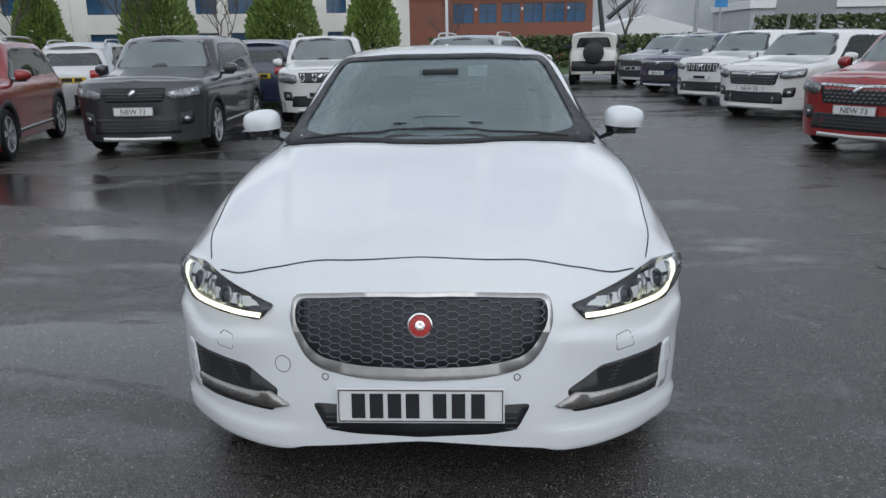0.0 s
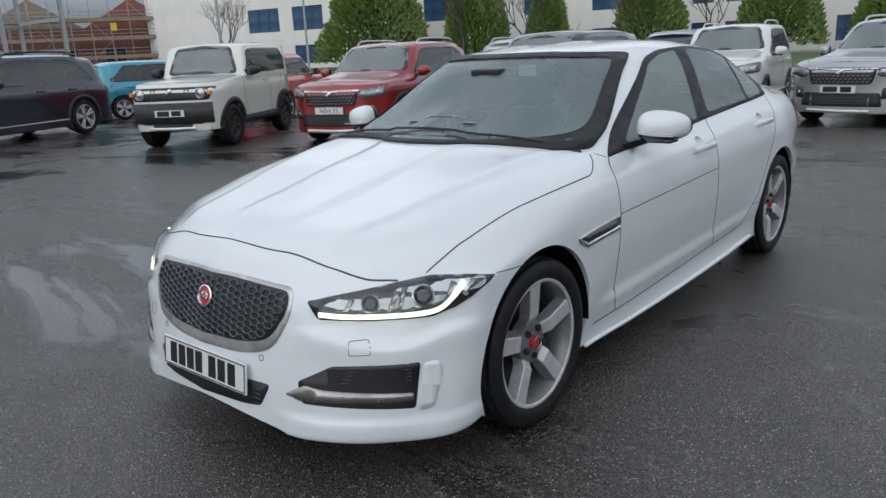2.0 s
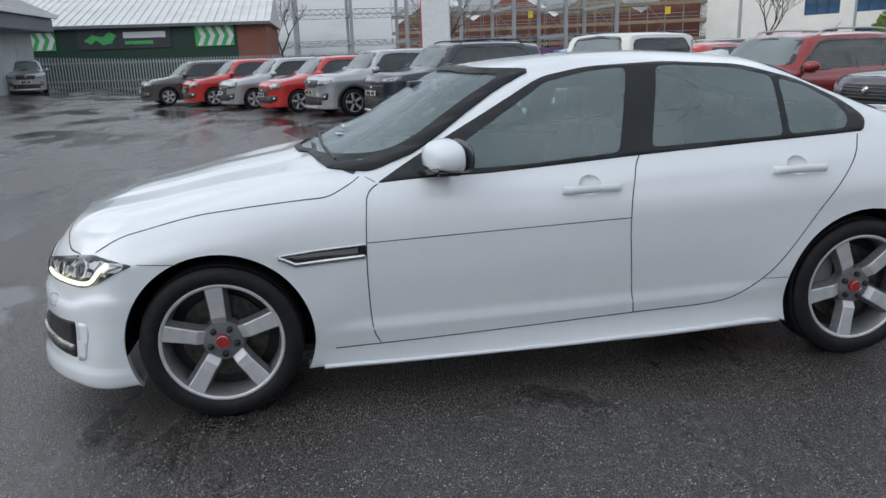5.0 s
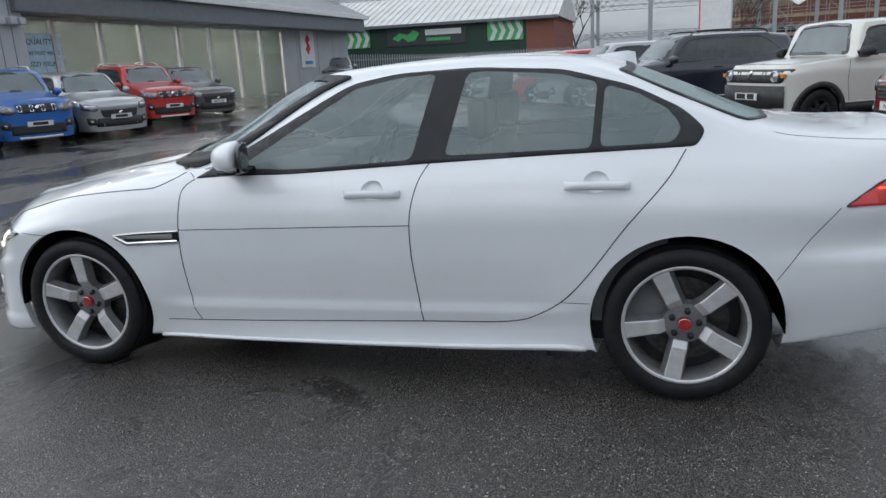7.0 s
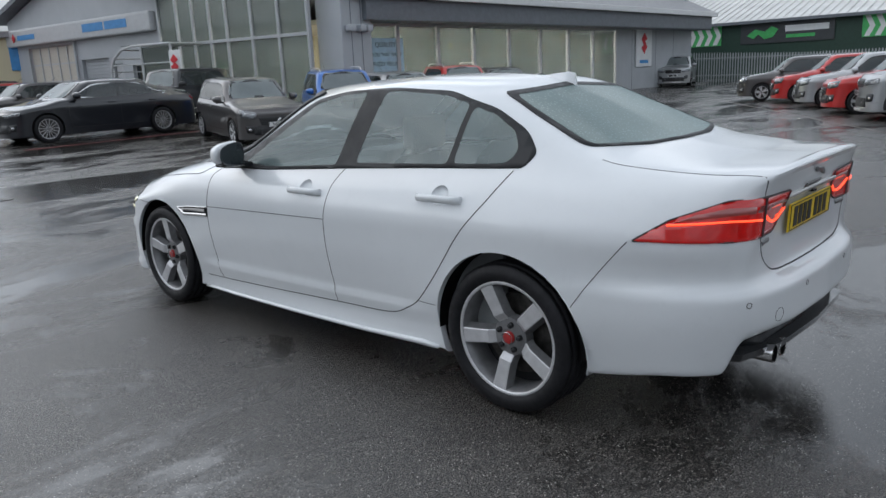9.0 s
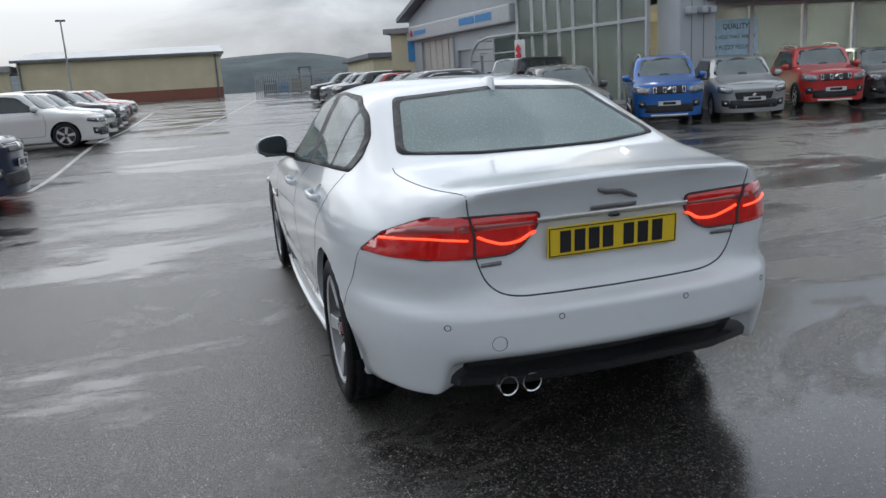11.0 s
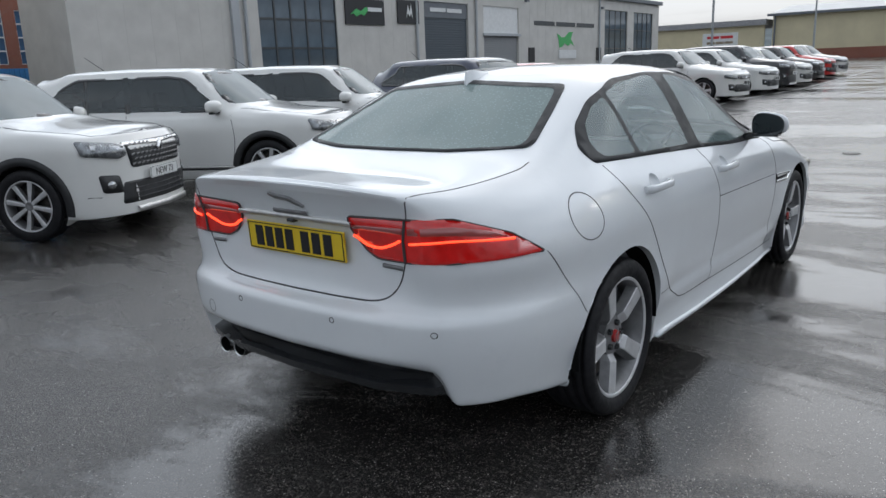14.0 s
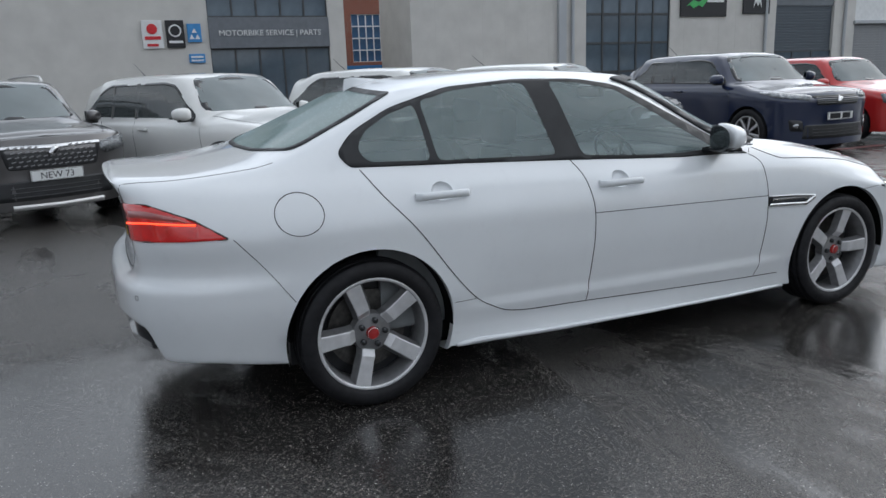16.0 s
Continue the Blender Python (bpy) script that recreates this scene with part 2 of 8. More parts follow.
def asphalt_material():
    """Worn asphalt: coarse stones in dark binder, damp all over, with pools in its dips."""
    m, nt, sh, co = material("wet_asphalt")
    fine = tex_noise(nt, co, 150.0, 3, 0.8)
    grit = tex_noise(nt, co, 38.0, 3, 0.7)
    mid = tex_noise(nt, co, 2.6, 6, 0.62)
    big = tex_noise(nt, co, 0.22, 5, 0.6, 0.6)
    v = nt.nodes.new("ShaderNodeTexVoronoi")
    v.inputs["Scale"].default_value = 140.0
    nt.links.new(co, v.inputs["Vector"])
    stones = v.outputs["Distance"]
    base = ramp(nt, mid, [(0.25, (0.044, 0.040, 0.036)), (0.75, (0.082, 0.075, 0.068))])
    base = mixed(nt, ramp(nt, big, [(0.4, 0.0), (0.7, 0.6)]), base, (0.052, 0.047, 0.043))
    shade = nt.nodes.new("ShaderNodeSeparateColor")
    nt.links.new(v.outputs["Color"], shade.inputs[0])
    base = mixed(nt, 1.0, base, ramp(nt, shade.outputs[1], [(0.0, 0.3), (0.55, 0.75), (0.85, 1.4), (1.0, 2.4)]), "MULTIPLY")
    base = mixed(nt, 1.0, base, ramp(nt, fine, [(0.36, 0.25), (0.5, 0.9), (0.64, 2.2)]), "MULTIPLY")
    base = mixed(nt, 1.0, base, ramp(nt, grit, [(0.35, 0.6), (0.65, 1.4)]), "MULTIPLY")
    # scattered pale chippings
    pick = math_node(nt, "GREATER_THAN", shade.outputs[0], 0.955)
    core = math_node(nt, "LESS_THAN", stones, 0.34)
    base = mixed(nt, math_node(nt, "MULTIPLY", pick, core), base, (0.72, 0.70, 0.66))
    # a film of water: wide sheets, small pools, damp grit elsewhere
    m_map = nt.nodes.new("ShaderNodeMapping")
    m_map.inputs["Rotation"].default_value = (0, 0, 0.9)
    m_map.inputs["Scale"].default_value = (0.40, 1.0, 1.0)
    nt.links.new(co, m_map.inputs[0])
    pool = tex_noise(nt, m_map.outputs[0], 0.60, 8, 0.66, 0.5)
    sheet = ramp(nt, pool, [(0.495, 0.0), (0.555, 1.0)])
    small = ramp(nt, tex_noise(nt, co, 1.5, 6, 0.62, 0.8), [(0.60, 0.0), (0.69, 0.75)])
    film = mixed(nt, 1.0, sheet, small, "LIGHTEN")
    base = mixed(nt, math_node(nt, "MULTIPLY", film, 0.45), base, (0.012, 0.012, 0.013))
    nt.links.new(base, sh.inputs["Base Color"])
    nt.links.new(mixed(nt, film, ramp(nt, fine, [(0.3, 0.18), (0.7, 0.38)]), 0.06), sh.inputs["Roughness"])
    sh.inputs["Specular IOR Level"].default_value = 0.9
    height = mixed(nt, 0.55, ramp(nt, stones, [(0.0, 1.0), (0.7, 0.0)]), fine)
    rough_h = mixed(nt, math_node(nt, "MULTIPLY", film, 0.86), height, 0.5)
    n = bump(nt, rough_h, 0.8, 0.005)
    nt.links.new(bump(nt, tex_noise(nt, co, 5.0, 4), 0.06, 0.012, n), sh.inputs["Normal"])
    return m


asphalt = asphalt_material()
grass_mat = simple("grass", (0.06, 0.10, 0.03), 0.8, vary=0.4, scale=3)
line_paint = simple("line_paint", (0.50, 0.50, 0.48), 0.4, vary=0.3, scale=4)
faded_red = simple("faded_red", (0.17, 0.045, 0.045), 0.45, vary=0.5, scale=5)
tar = simple("tar", (0.15, 0.12, 0.10), 0.4, vary=0.3, scale=4)
clad_grey = simple("clad_grey", (0.58, 0.565, 0.535), 0.55, vary=0.08, scale=1.2)
clad_dark = simple("clad_dark", (0.15, 0.165, 0.185), 0.5, vary=0.1)
clad_silver = simple("clad_silver", (0.42, 0.44, 0.46), 0.45, vary=0.07, scale=0.8)
clad_green = simple("clad_green", (0.018, 0.05, 0.035), 0.5, vary=0.15)
clad_cream = simple("clad_cream", (0.62, 0.55, 0.37), 0.6, vary=0.08, scale=0.6)
roof_metal = simple("roof_metal", (0.68, 0.68, 0.66), 0.5, vary=0.1, scale=0.7)
roof_grey = simple("roof_grey", (0.30, 0.30, 0.31), 0.6, vary=0.15)
render_white = simple("render_white", (0.84, 0.81, 0.755), 0.8, vary=0.06, scale=0.5)
frame_metal = simple("frame_metal", (0.48, 0.49, 0.50), 0.4, vary=0.05)
frame_dark = simple("frame_dark", (0.05, 0.055, 0.06), 0.4)
shutter_grey = simple("shutter_grey", (0.30, 0.31, 0.32), 0.5, vary=0.05)
shutter_dark = simple("shutter_dark", (0.09, 0.11, 0.13), 0.5, vary=0.05)
steel_frame = simple("steel_frame", (0.36, 0.38, 0.39), 0.5, vary=0.15)
timber = simple("timber", (0.28, 0.22, 0.15), 0.8, vary=0.25, scale=3)
bark = simple("bark", (0.09, 0.075, 0.065), 0.9, vary=0.3, scale=8, grain=0.5, grain_scale=40)
hill_mat = simple("hill", (0.10, 0.125, 0.13), 0.95, vary=0.35, scale=0.02)
field_mat = simple("field", (0.13, 0.19, 0.10), 0.95, vary=0.3, scale=0.02)
office_glass = simple("office_glass", (0.04, 0.10, 0.19), 0.08, vary=0.4, scale=0.6, spec=0.8)
# no beads here: the haze lightens the panes in place of reflected sky
shop_glass = glass("shop_glass", (0.86, 0.92, 0.89), 0.10, 0.0, 3.0, (0.50, 0.55, 0.52), 1.7)
lamp_panel = simple("lamp_panel", (0.8, 0.8, 0.8), 0.5, emit=(1.0, 0.95, 0.85), emit_power=45.0)
dark_glass = simple("dark_glass", (0.02, 0.026, 0.03), 0.06, vary=0.5, scale=0.8, spec=0.8)
wall_warm = simple("wall_warm", (0.62, 0.58, 0.44), 0.8, vary=0.1)


def brick_material():
    m, nt, sh, co = material("brick")
    b = nt.nodes.new("ShaderNodeTexBrick")
    b.inputs["Scale"].default_value = 4.4
    b.inputs["Color1"].default_value = (0.30, 0.10, 0.06, 1)
    b.inputs["Color2"].default_value = (0.24, 0.075, 0.05, 1)
    b.inputs["Mortar"].default_value = (0.28, 0.24, 0.21, 1)
    b.inputs["Mortar Size"].default_value = 0.012
    turn = nt.nodes.new("ShaderNodeMapping")
    turn.inputs["Rotation"].default_value = (radians(90), 0, 0)
    nt.links.new(co, turn.inputs[0])
    nt.links.new(turn.outputs[0], b.inputs["Vector"])
    nt.links.new(mixed(nt, ramp(nt, tex_noise(nt, co, 0.8, 5), [(0.3, 0.0), (0.8, 0.4)]), b.outputs["Color"], (0.16, 0.08, 0.06)), sh.inputs["Base Color"])
    sh.inputs["Roughness"].default_value = 0.85
    return m


brick = brick_material()


def leaf_material(name, a, b):
    m, nt, sh, co = material(name)
    r = nt.nodes.new("ShaderNodeNewGeometry").outputs["Random Per Island"]
    nt.links.new(ramp(nt, r, [(0.0, a), (1.0, b)]), sh.inputs["Base Color"])
    sh.inputs["Roughness"].default_value = 0.6
    return m


conifer_green = leaf_material("conifer_green", (0.06, 0.11, 0.022), (0.22, 0.30, 0.07))
far_green = leaf_material("far_green", (0.035, 0.06, 0.022), (0.11, 0.15, 0.05))

# ---- mesh tools ----
from mathutils.bvhtree import BVHTree


def part(name, bm, mat, parent=None, label="", smooth=None, sharp=40):
    """Links a bmesh as one mesh object under a thing or a part; consumes the bmesh."""
    me = bpy.data.meshes.new(name)
    bm.normal_update()
    if smooth is not None:
        for f in bm.faces:
            f.smooth = smooth
    if smooth:
        lim = radians(sharp)
        for e in bm.edges:
            if len(e.link_faces) == 2 and e.calc_face_angle(0) > lim:
                e.smooth = False
    bm.to_mesh(me)
    bm.free()
    for mm in (mat if isinstance(mat, (list, tuple)) else [mat]):
        me.materials.append(mm)
    ob = new(name, me)
    if parent is not None:
        ob.parent = parent
    if label:
        ob["label"] = label
    return ob


def share(name, me, parent, m):
    """One more object on an existing mesh."""
    ob = new(name, me)
    ob.parent = parent
    ob.matrix_basis = m
    return ob


def thing(name, m, label, category, group="", kind=""):
    ob = new(name)
    ob.empty_display_size = 0.2
    ob.matrix_basis = m
    return tagged(ob, label, category, group, kind)


def add_box(bm, x0, x1, y0, y1, z0, z1, bevel=0.0, mi=0):
    r = bmesh.ops.create_cube(bm, size=1)
    vs = r["verts"]
    for v in vs:
        v.co = ((x0 + x1) / 2 + v.co.x * (x1 - x0), (y0 + y1) / 2 + v.co.y * (y1 - y0), (z0 + z1) / 2 + v.co.z * (z1 - z0))
    fs = {f for v in vs for f in v.link_faces}
    if bevel:
        es = list({e for f in fs for e in f.edges})
        out = bmesh.ops.bevel(bm, geom=es, offset=bevel, segments=2, affect="EDGES", profile=0.6)
        fs = set(out["faces"]) | {f for f in fs if f.is_valid}
    for f in fs:
        f.material_index = mi
    return bm


def box(x0, x1, y0, y1, z0, z1, bevel=0.0):
    return add_box(bmesh.new(), x0, x1, y0, y1, z0, z1, bevel)


def add_tube(bm, a, b, r0, r1=None, n=10, caps=True):
    a, b = Vector(a), Vector(b)
    r1 = r0 if r1 is None else r1
    q = (b - a).to_track_quat("Z", "Y")
    rings = []
    for c, r in ((a, r0), (b, r1)):
        rings.append([bm.verts.new(c + q @ Vector((r * math.cos(i * math.tau / n), r * math.sin(i * math.tau / n), 0))) for i in range(n)])
    for i in range(n):
        bm.faces.new((rings[0][i], rings[0][(i + 1) % n], rings[1][(i + 1) % n], rings[1][i]))
    if caps:
        bm.faces.new(rings[0][::-1])
        bm.faces.new(rings[1])
    return bm


def tube(a, b, r0, r1=None, n=10):
    return add_tube(bmesh.new(), a, b, r0, r1, n)


def add_lathe(bm, profile, n=48, axis="X", closed=False):
    """Profile of (along, radius) turned about an axis."""
    rings = []
    for a, r in profile:
        ring = []
        for i in range(n):
            c, s = math.cos(i * math.tau / n), math.sin(i * math.tau / n)
            ring.append(bm.verts.new({"X": (a, r * c, r * s), "Z": (r * c, r * s, a), "Y": (r * c, a, r * s)}[axis]))
        rings.append(ring)
    pairs = list(zip(rings, rings[1:])) + ([(rings[-1], rings[0])] if closed else [])
    for p, q in pairs:
        for i in range(n):
            bm.faces.new((p[i], q[i], q[(i + 1) % n], p[(i + 1) % n]))
    return bm


def lathe(profile, n=48, axis="X", closed=False):
    bm = add_lathe(bmesh.new(), profile, n, axis, closed)
    bmesh.ops.recalc_face_normals(bm, faces=bm.faces)
    return bm


def rounded(points, r=0.02, n=4):
    """A closed 2D outline with its corners rounded."""
    out = []
    k = len(points)
    for i in range(k):
        p0, p1, p2 = (Vector(points[j % k][:2]) for j in (i - 1, i, i + 1))
        rr = points[i][2] if len(points[i]) > 2 else r
        a, b = (p0 - p1), (p2 - p1)
        d = min(rr, a.length * 0.45, b.length * 0.45)
        s, e = p1 + a.normalized() * d, p1 + b.normalized() * d
        for j in range(n + 1):
            t = j / n
            out.append(tuple((1 - t) ** 2 * s + 2 * t * (1 - t) * p1 + t * t * e))
    return out


def curved(points, n=6, closed=False):
    """A smooth 2D or 3D line through points (Catmull-Rom)."""
    pts = [Vector(p) for p in points]
    k = len(pts)
    out = []
    for i in range(k if closed else k - 1):
        p0 = pts[(i - 1) % k] if closed or i > 0 else pts[0] * 2 - pts[1]
        p1, p2 = pts[i], pts[(i + 1) % k]
        p3 = pts[(i + 2) % k] if closed or i < k - 2 else pts[-1] * 2 - pts[-2]
        for j in range(n):
            t = j / n
            out.append(0.5 * (2 * p1 + (p2 - p0) * t + (2 * p0 - 5 * p1 + 4 * p2 - p3) * t * t + (3 * p1 - p0 - 3 * p2 + p3) * t ** 3))
    if not closed:
        out.append(pts[-1])
    return [tuple(p) for p in out]


def inside(poly, x, y):
    hit = False
    j = len(poly) - 1
    for i in range(len(poly)):
        (xi, yi), (xj, yj) = poly[i][:2], poly[j][:2]
        if (yi > y) != (yj > y) and x < (xj - xi) * (y - yi) / (yj - yi) + xi:
            hit = not hit
        j = i
    return hit


AXES3 = {
    "L": (Vector((-1, 0, 0)), lambda a, b: Vector((3, a, b))),
    "R": (Vector((1, 0, 0)), lambda a, b: Vector((-3, a, b))),
    "F": (Vector((0, 1, 0)), lambda a, b: Vector((a, -4, b))),
    "B": (Vector((0, -1, 0)), lambda a, b: Vector((a, 4, b))),
    "T": (Vector((0, 0, -1)), lambda a, b: Vector((a, b, 3))),
    "P": (Vector((-1, 1, 0)).normalized(), lambda a, b: Vector((1, 1, 0)).normalized() * a + Vector((2.5, -2.5, b))),
    "S": (Vector((-1, -1, 0)).normalized(), lambda a, b: Vector((-1, 1, 0)).normalized() * a + Vector((2.5, 2.5, b))),
}


def onto(bvh, axis, a, b):
    way, start = AXES3[axis]
    p, n, _, _ = bvh.ray_cast(start(a, b), way)
    if p is None:
        p, n, _, _ = bvh.find_nearest(start(a, b) + way * 2.2)
    if n.dot(way) > 0:
        n = -n
    return p, n


def patch(bvh, poly, axis, off=0.004, depth=0.012, step=0.04, bm=None, mi=0, push=0.0):
    """A thick skin in the shape of a flat outline, laid on a body along an axis (L, R, F, B, T)."""
    own = bmesh.new()
    face = own.faces.new([own.verts.new((p[0], p[1], 0)) for p in poly])
    for k in (0, 1):
        lo, hi = min(p[k] for p in poly), max(p[k] for p in poly)
        c = math.ceil(lo / step) * step
        while c < hi:
            no = (1, 0, 0) if k == 0 else (0, 1, 0)
            co = (c, 0, 0) if k == 0 else (0, c, 0)
            bmesh.ops.bisect_plane(own, geom=own.verts[:] + own.edges[:] + own.faces[:], plane_co=co, plane_no=no, dist=1e-5)
            c += step
    bmesh.ops.triangulate(own, faces=[f for f in own.faces if len(f.verts) > 4])
    way = AXES3[axis][0]
    norm = {}
    for v in own.verts:
        p, n = onto(bvh, axis, v.co.x, v.co.y)
        v.co = p + n * off + way * push
        norm[v] = n
    rim = [e for e in own.edges if e.is_boundary]
    if depth:
        made = bmesh.ops.extrude_edge_only(own, edges=rim)
        for v in [g for g in made["geom"] if isinstance(g, bmesh.types.BMVert)]:
            near = min(norm, key=lambda w: (w.co - v.co).length_squared)
            v.co = v.co - norm[near] * depth
    own.normal_update()
    mean = sum((f.normal for f in own.faces), Vector())
    if mean.dot(way) > 0:
        bmesh.ops.reverse_faces(own, faces=own.faces)
    for f in own.faces:
        f.material_index = mi
        f.smooth = True
    if bm is None:
        return own
    me = bpy.data.meshes.new("tmp")
    own.to_mesh(me)
    own.free()
    bm.from_mesh(me)
    bpy.data.meshes.remove(me)
    return bm


def ribbon(bvh, line, axis, width, off=0.003, bm=None, closed=False, thick=0.004, side=0.0, mi=0):
    """A raised band that follows a flat line laid on a body."""
    bm = bm or bmesh.new()
    pts = [Vector(p[:2]) for p in line]
    rows = []
    k = len(pts)
    for i, p in enumerate(pts):
        a = pts[(i - 1) % k] if closed or i else pts[0]
        b = pts[(i + 1) % k] if closed or i < k - 1 else pts[-1]
        d = (b - a).normalized()
        s = Vector((-d.y, d.x))
        row = []
        for w in (width * (0.5 + side), -width * (0.5 - side)):
            q, n = onto(bvh, axis, *(p + s * w))
            row += [bm.verts.new(q + n * off), bm.verts.new(q + n * (off - thick))]
        rows.append(row)
    for i in range(k if closed else k - 1):
        p, q = rows[i], rows[(i + 1) % k]
        for a, b in ((0, 2), (2, 3), (1, 0)):
            f = bm.faces.new((p[a], p[b], q[b], q[a]))
            f.material_index = mi
            f.smooth = True
    return bm


def mirrored(bm):
    """The same shape on the other side of x = 0."""
    bmesh.ops.transform(bm, matrix=Matrix.Diagonal((-1, 1, 1, 1)), verts=bm.verts)
    bmesh.ops.reverse_faces(bm, faces=bm.faces)
    return bm


def monotone(p, m):
    """Resamples rows of control points smoothly, without overshoot: m steps a span."""
    p = np.asarray(p, float)
    n = len(p)
    d = np.diff(p, axis=0)
    s = np.zeros_like(p)
    same = d[:-1] * d[1:] > 0
    s[1:-1] = np.where(same, 2 * d[:-1] * d[1:] / np.where(same, d[:-1] + d[1:], 1), 0)
    s[0], s[-1] = d[0], d[-1]
    out = []
    for i in range(n - 1):
        for j in range(m):
            t = j / m
            h = (1 + 2 * t) * (1 - t) ** 2, t * (1 - t) ** 2, t * t * (3 - 2 * t), t * t * (t - 1)
            out.append(h[0] * p[i] + h[1] * s[i] + h[2] * p[i + 1] + h[3] * s[i + 1])
    out.append(p[-1])
    return np.array(out)


def loft_body(net, along, around):
    """A closed shell, mirrored in x, from a net [station][line] of control points."""
    g = monotone(net, along)
    g = monotone(np.swapaxes(g, 0, 1), around)
    g = np.swapaxes(g, 0, 1)
    bm = bmesh.new()
    rows = []
    for row in g:
        left = [bm.verts.new(p) for p in row]
        right = [bm.verts.new((-p[0], p[1], p[2])) for p in row[::-1]]
        rows.append(left + right)
    for a, b in zip(rows, rows[1:]):
        for i in range(len(a) - 1):
            try:
                bm.faces.new((a[i], a[i + 1], b[i + 1], b[i]))
            except ValueError:
                pass
    bmesh.ops.remove_doubles(bm, verts=bm.verts, dist=0.0006)
    bmesh.ops.recalc_face_normals(bm, faces=bm.faces)
    return bm


def cut_arch(bm, yc, zc, r, xmin=0.45):
    """Opens a round wheel arch on both sides and turns its edge inwards."""
    inner = {v for v in bm.verts if abs(v.co.x) > xmin and (v.co.y - yc) ** 2 + (v.co.z - zc) ** 2 < r * r}
    bmesh.ops.delete(bm, geom=[f for f in bm.faces if all(v in inner for v in f.verts)], context="FACES")
    for v in bm.verts:
        if v in inner:
            d = Vector((0, v.co.y - yc, v.co.z - zc))
            if d.length > 1e-4:
                d = d.normalized() * r
            v.co.y, v.co.z = yc + d.y, zc + d.z
    rim = [e for e in bm.edges if e.is_boundary and all(abs(((v.co.y - yc) ** 2 + (v.co.z - zc) ** 2) ** 0.5 - r) < 0.004 and abs(v.co.x) > xmin for v in e.verts)]
    made = bmesh.ops.extrude_edge_only(bm, edges=rim)
    for v in [g for g in made["geom"] if isinstance(g, bmesh.types.BMVert)]:
        v.co.x -= math.copysign(0.035, v.co.x)


def flat(axis, c):
    """The two coordinates of a point as seen along an axis."""
    return {"L": (c.y, c.z), "R": (c.y, c.z), "F": (c.x, c.z), "B": (c.x, c.z), "T": (c.x, c.y)}[axis]


def cut_outline(bm, poly, axis, faces):
    """Splits faces exactly along a flat outline and returns those inside it."""
    way, start = AXES3[axis]
    live = {}

    def note(f):
        f2 = [flat(axis, v.co) for v in f.verts]
        live[f] = min(c[0] for c in f2), max(c[0] for c in f2), min(c[1] for c in f2), max(c[1] for c in f2)

    for f in faces:
        note(f)
    for p, q in zip(poly, list(poly[1:]) + [poly[0]]):
        if (Vector(p[:2]) - Vector(q[:2])).length < 1e-5:
            continue
        lo = min(p[0], q[0]) - .003, min(p[1], q[1]) - .003
        hi = max(p[0], q[0]) + .003, max(p[1], q[1]) + .003
        near = [f for f, (a0, a1, b0, b1) in live.items() if a1 >= lo[0] and a0 <= hi[0] and b1 >= lo[1] and b0 <= hi[1]]
        if not near:
            continue
        a, b = start(*p[:2]), start(*q[:2])
        for f in near:
            del live[f]
        geom = list({v for f in near for v in f.verts}) + list({e for f in near for e in f.edges}) + near
        out = bmesh.ops.bisect_plane(bm, geom=geom, plane_co=a, plane_no=(b - a).cross(way).normalized(), dist=2e-5)
        for f in set(near) | {f for f in out["geom"] if isinstance(f, bmesh.types.BMFace)}:
            if f.is_valid:
                note(f)
    return [f for f in live if f.is_valid and inside(poly, *flat(axis, f.calc_center_median()))]


def open_window(bm, poly, axis):
    """Opens the body exactly inside a flat outline."""
    way = AXES3[axis][0]
    bm.normal_update()
    lo = min(p[0] for p in poly) - .02, min(p[1] for p in poly) - .02
    hi = max(p[0] for p in poly) + .02, max(p[1] for p in poly) + .02
    near = []
    for f in bm.faces:
        c = f.calc_center_median()
        if axis in "LR" and c.x * way.x > 0 or axis == "F" and c.y > 0.2 or axis == "B" and c.y < 0.4:
            continue
        if f.normal.dot(way) > -0.03 or c.z < 0.75:
            continue
        f2 = [flat(axis, v.co) for v in f.verts]
        if max(v[0] for v in f2) >= lo[0] and min(v[0] for v in f2) <= hi[0] and max(v[1] for v in f2) >= lo[1] and min(v[1] for v in f2) <= hi[1]:
            near.append(f)
    bmesh.ops.delete(bm, geom=cut_outline(bm, poly, axis, near), context="FACES")

# ---- ground ----
def rise(x, y):
    """The yard climbs gently towards the showroom."""
    u = min(1.0, max(0.0, (-y - 9.5) / 9))
    return 0.30 * u * u * (3 - 2 * u) + 0.02 * max(0.0, min(50.0, -y - 25))


def spread(inner, step, outer):
    c = [i * step for i in range(int(inner / step) + 1)]
    while c[-1] < outer:
        c.append(c[-1] * 1.35)
    return [-v for v in c[:0:-1]] + c


def build_ground():
    bm = bmesh.new()
    xs, ys = spread(42, 1.0, 1600), spread(42, 1.0, 1600)
    grid = [[bm.verts.new((x, y, rise(x, y))) for x in xs] for y in ys]
    for r0, r1 in zip(grid, grid[1:]):
        for i in range(len(xs) - 1):
            bm.faces.new((r0[i], r0[i + 1], r1[i + 1], r1[i])).smooth = True
    return tagged(part("ground", bm, asphalt), "wet dark asphalt yard with shallow puddles and grit", "ground", kind="structure")


ground = build_ground()


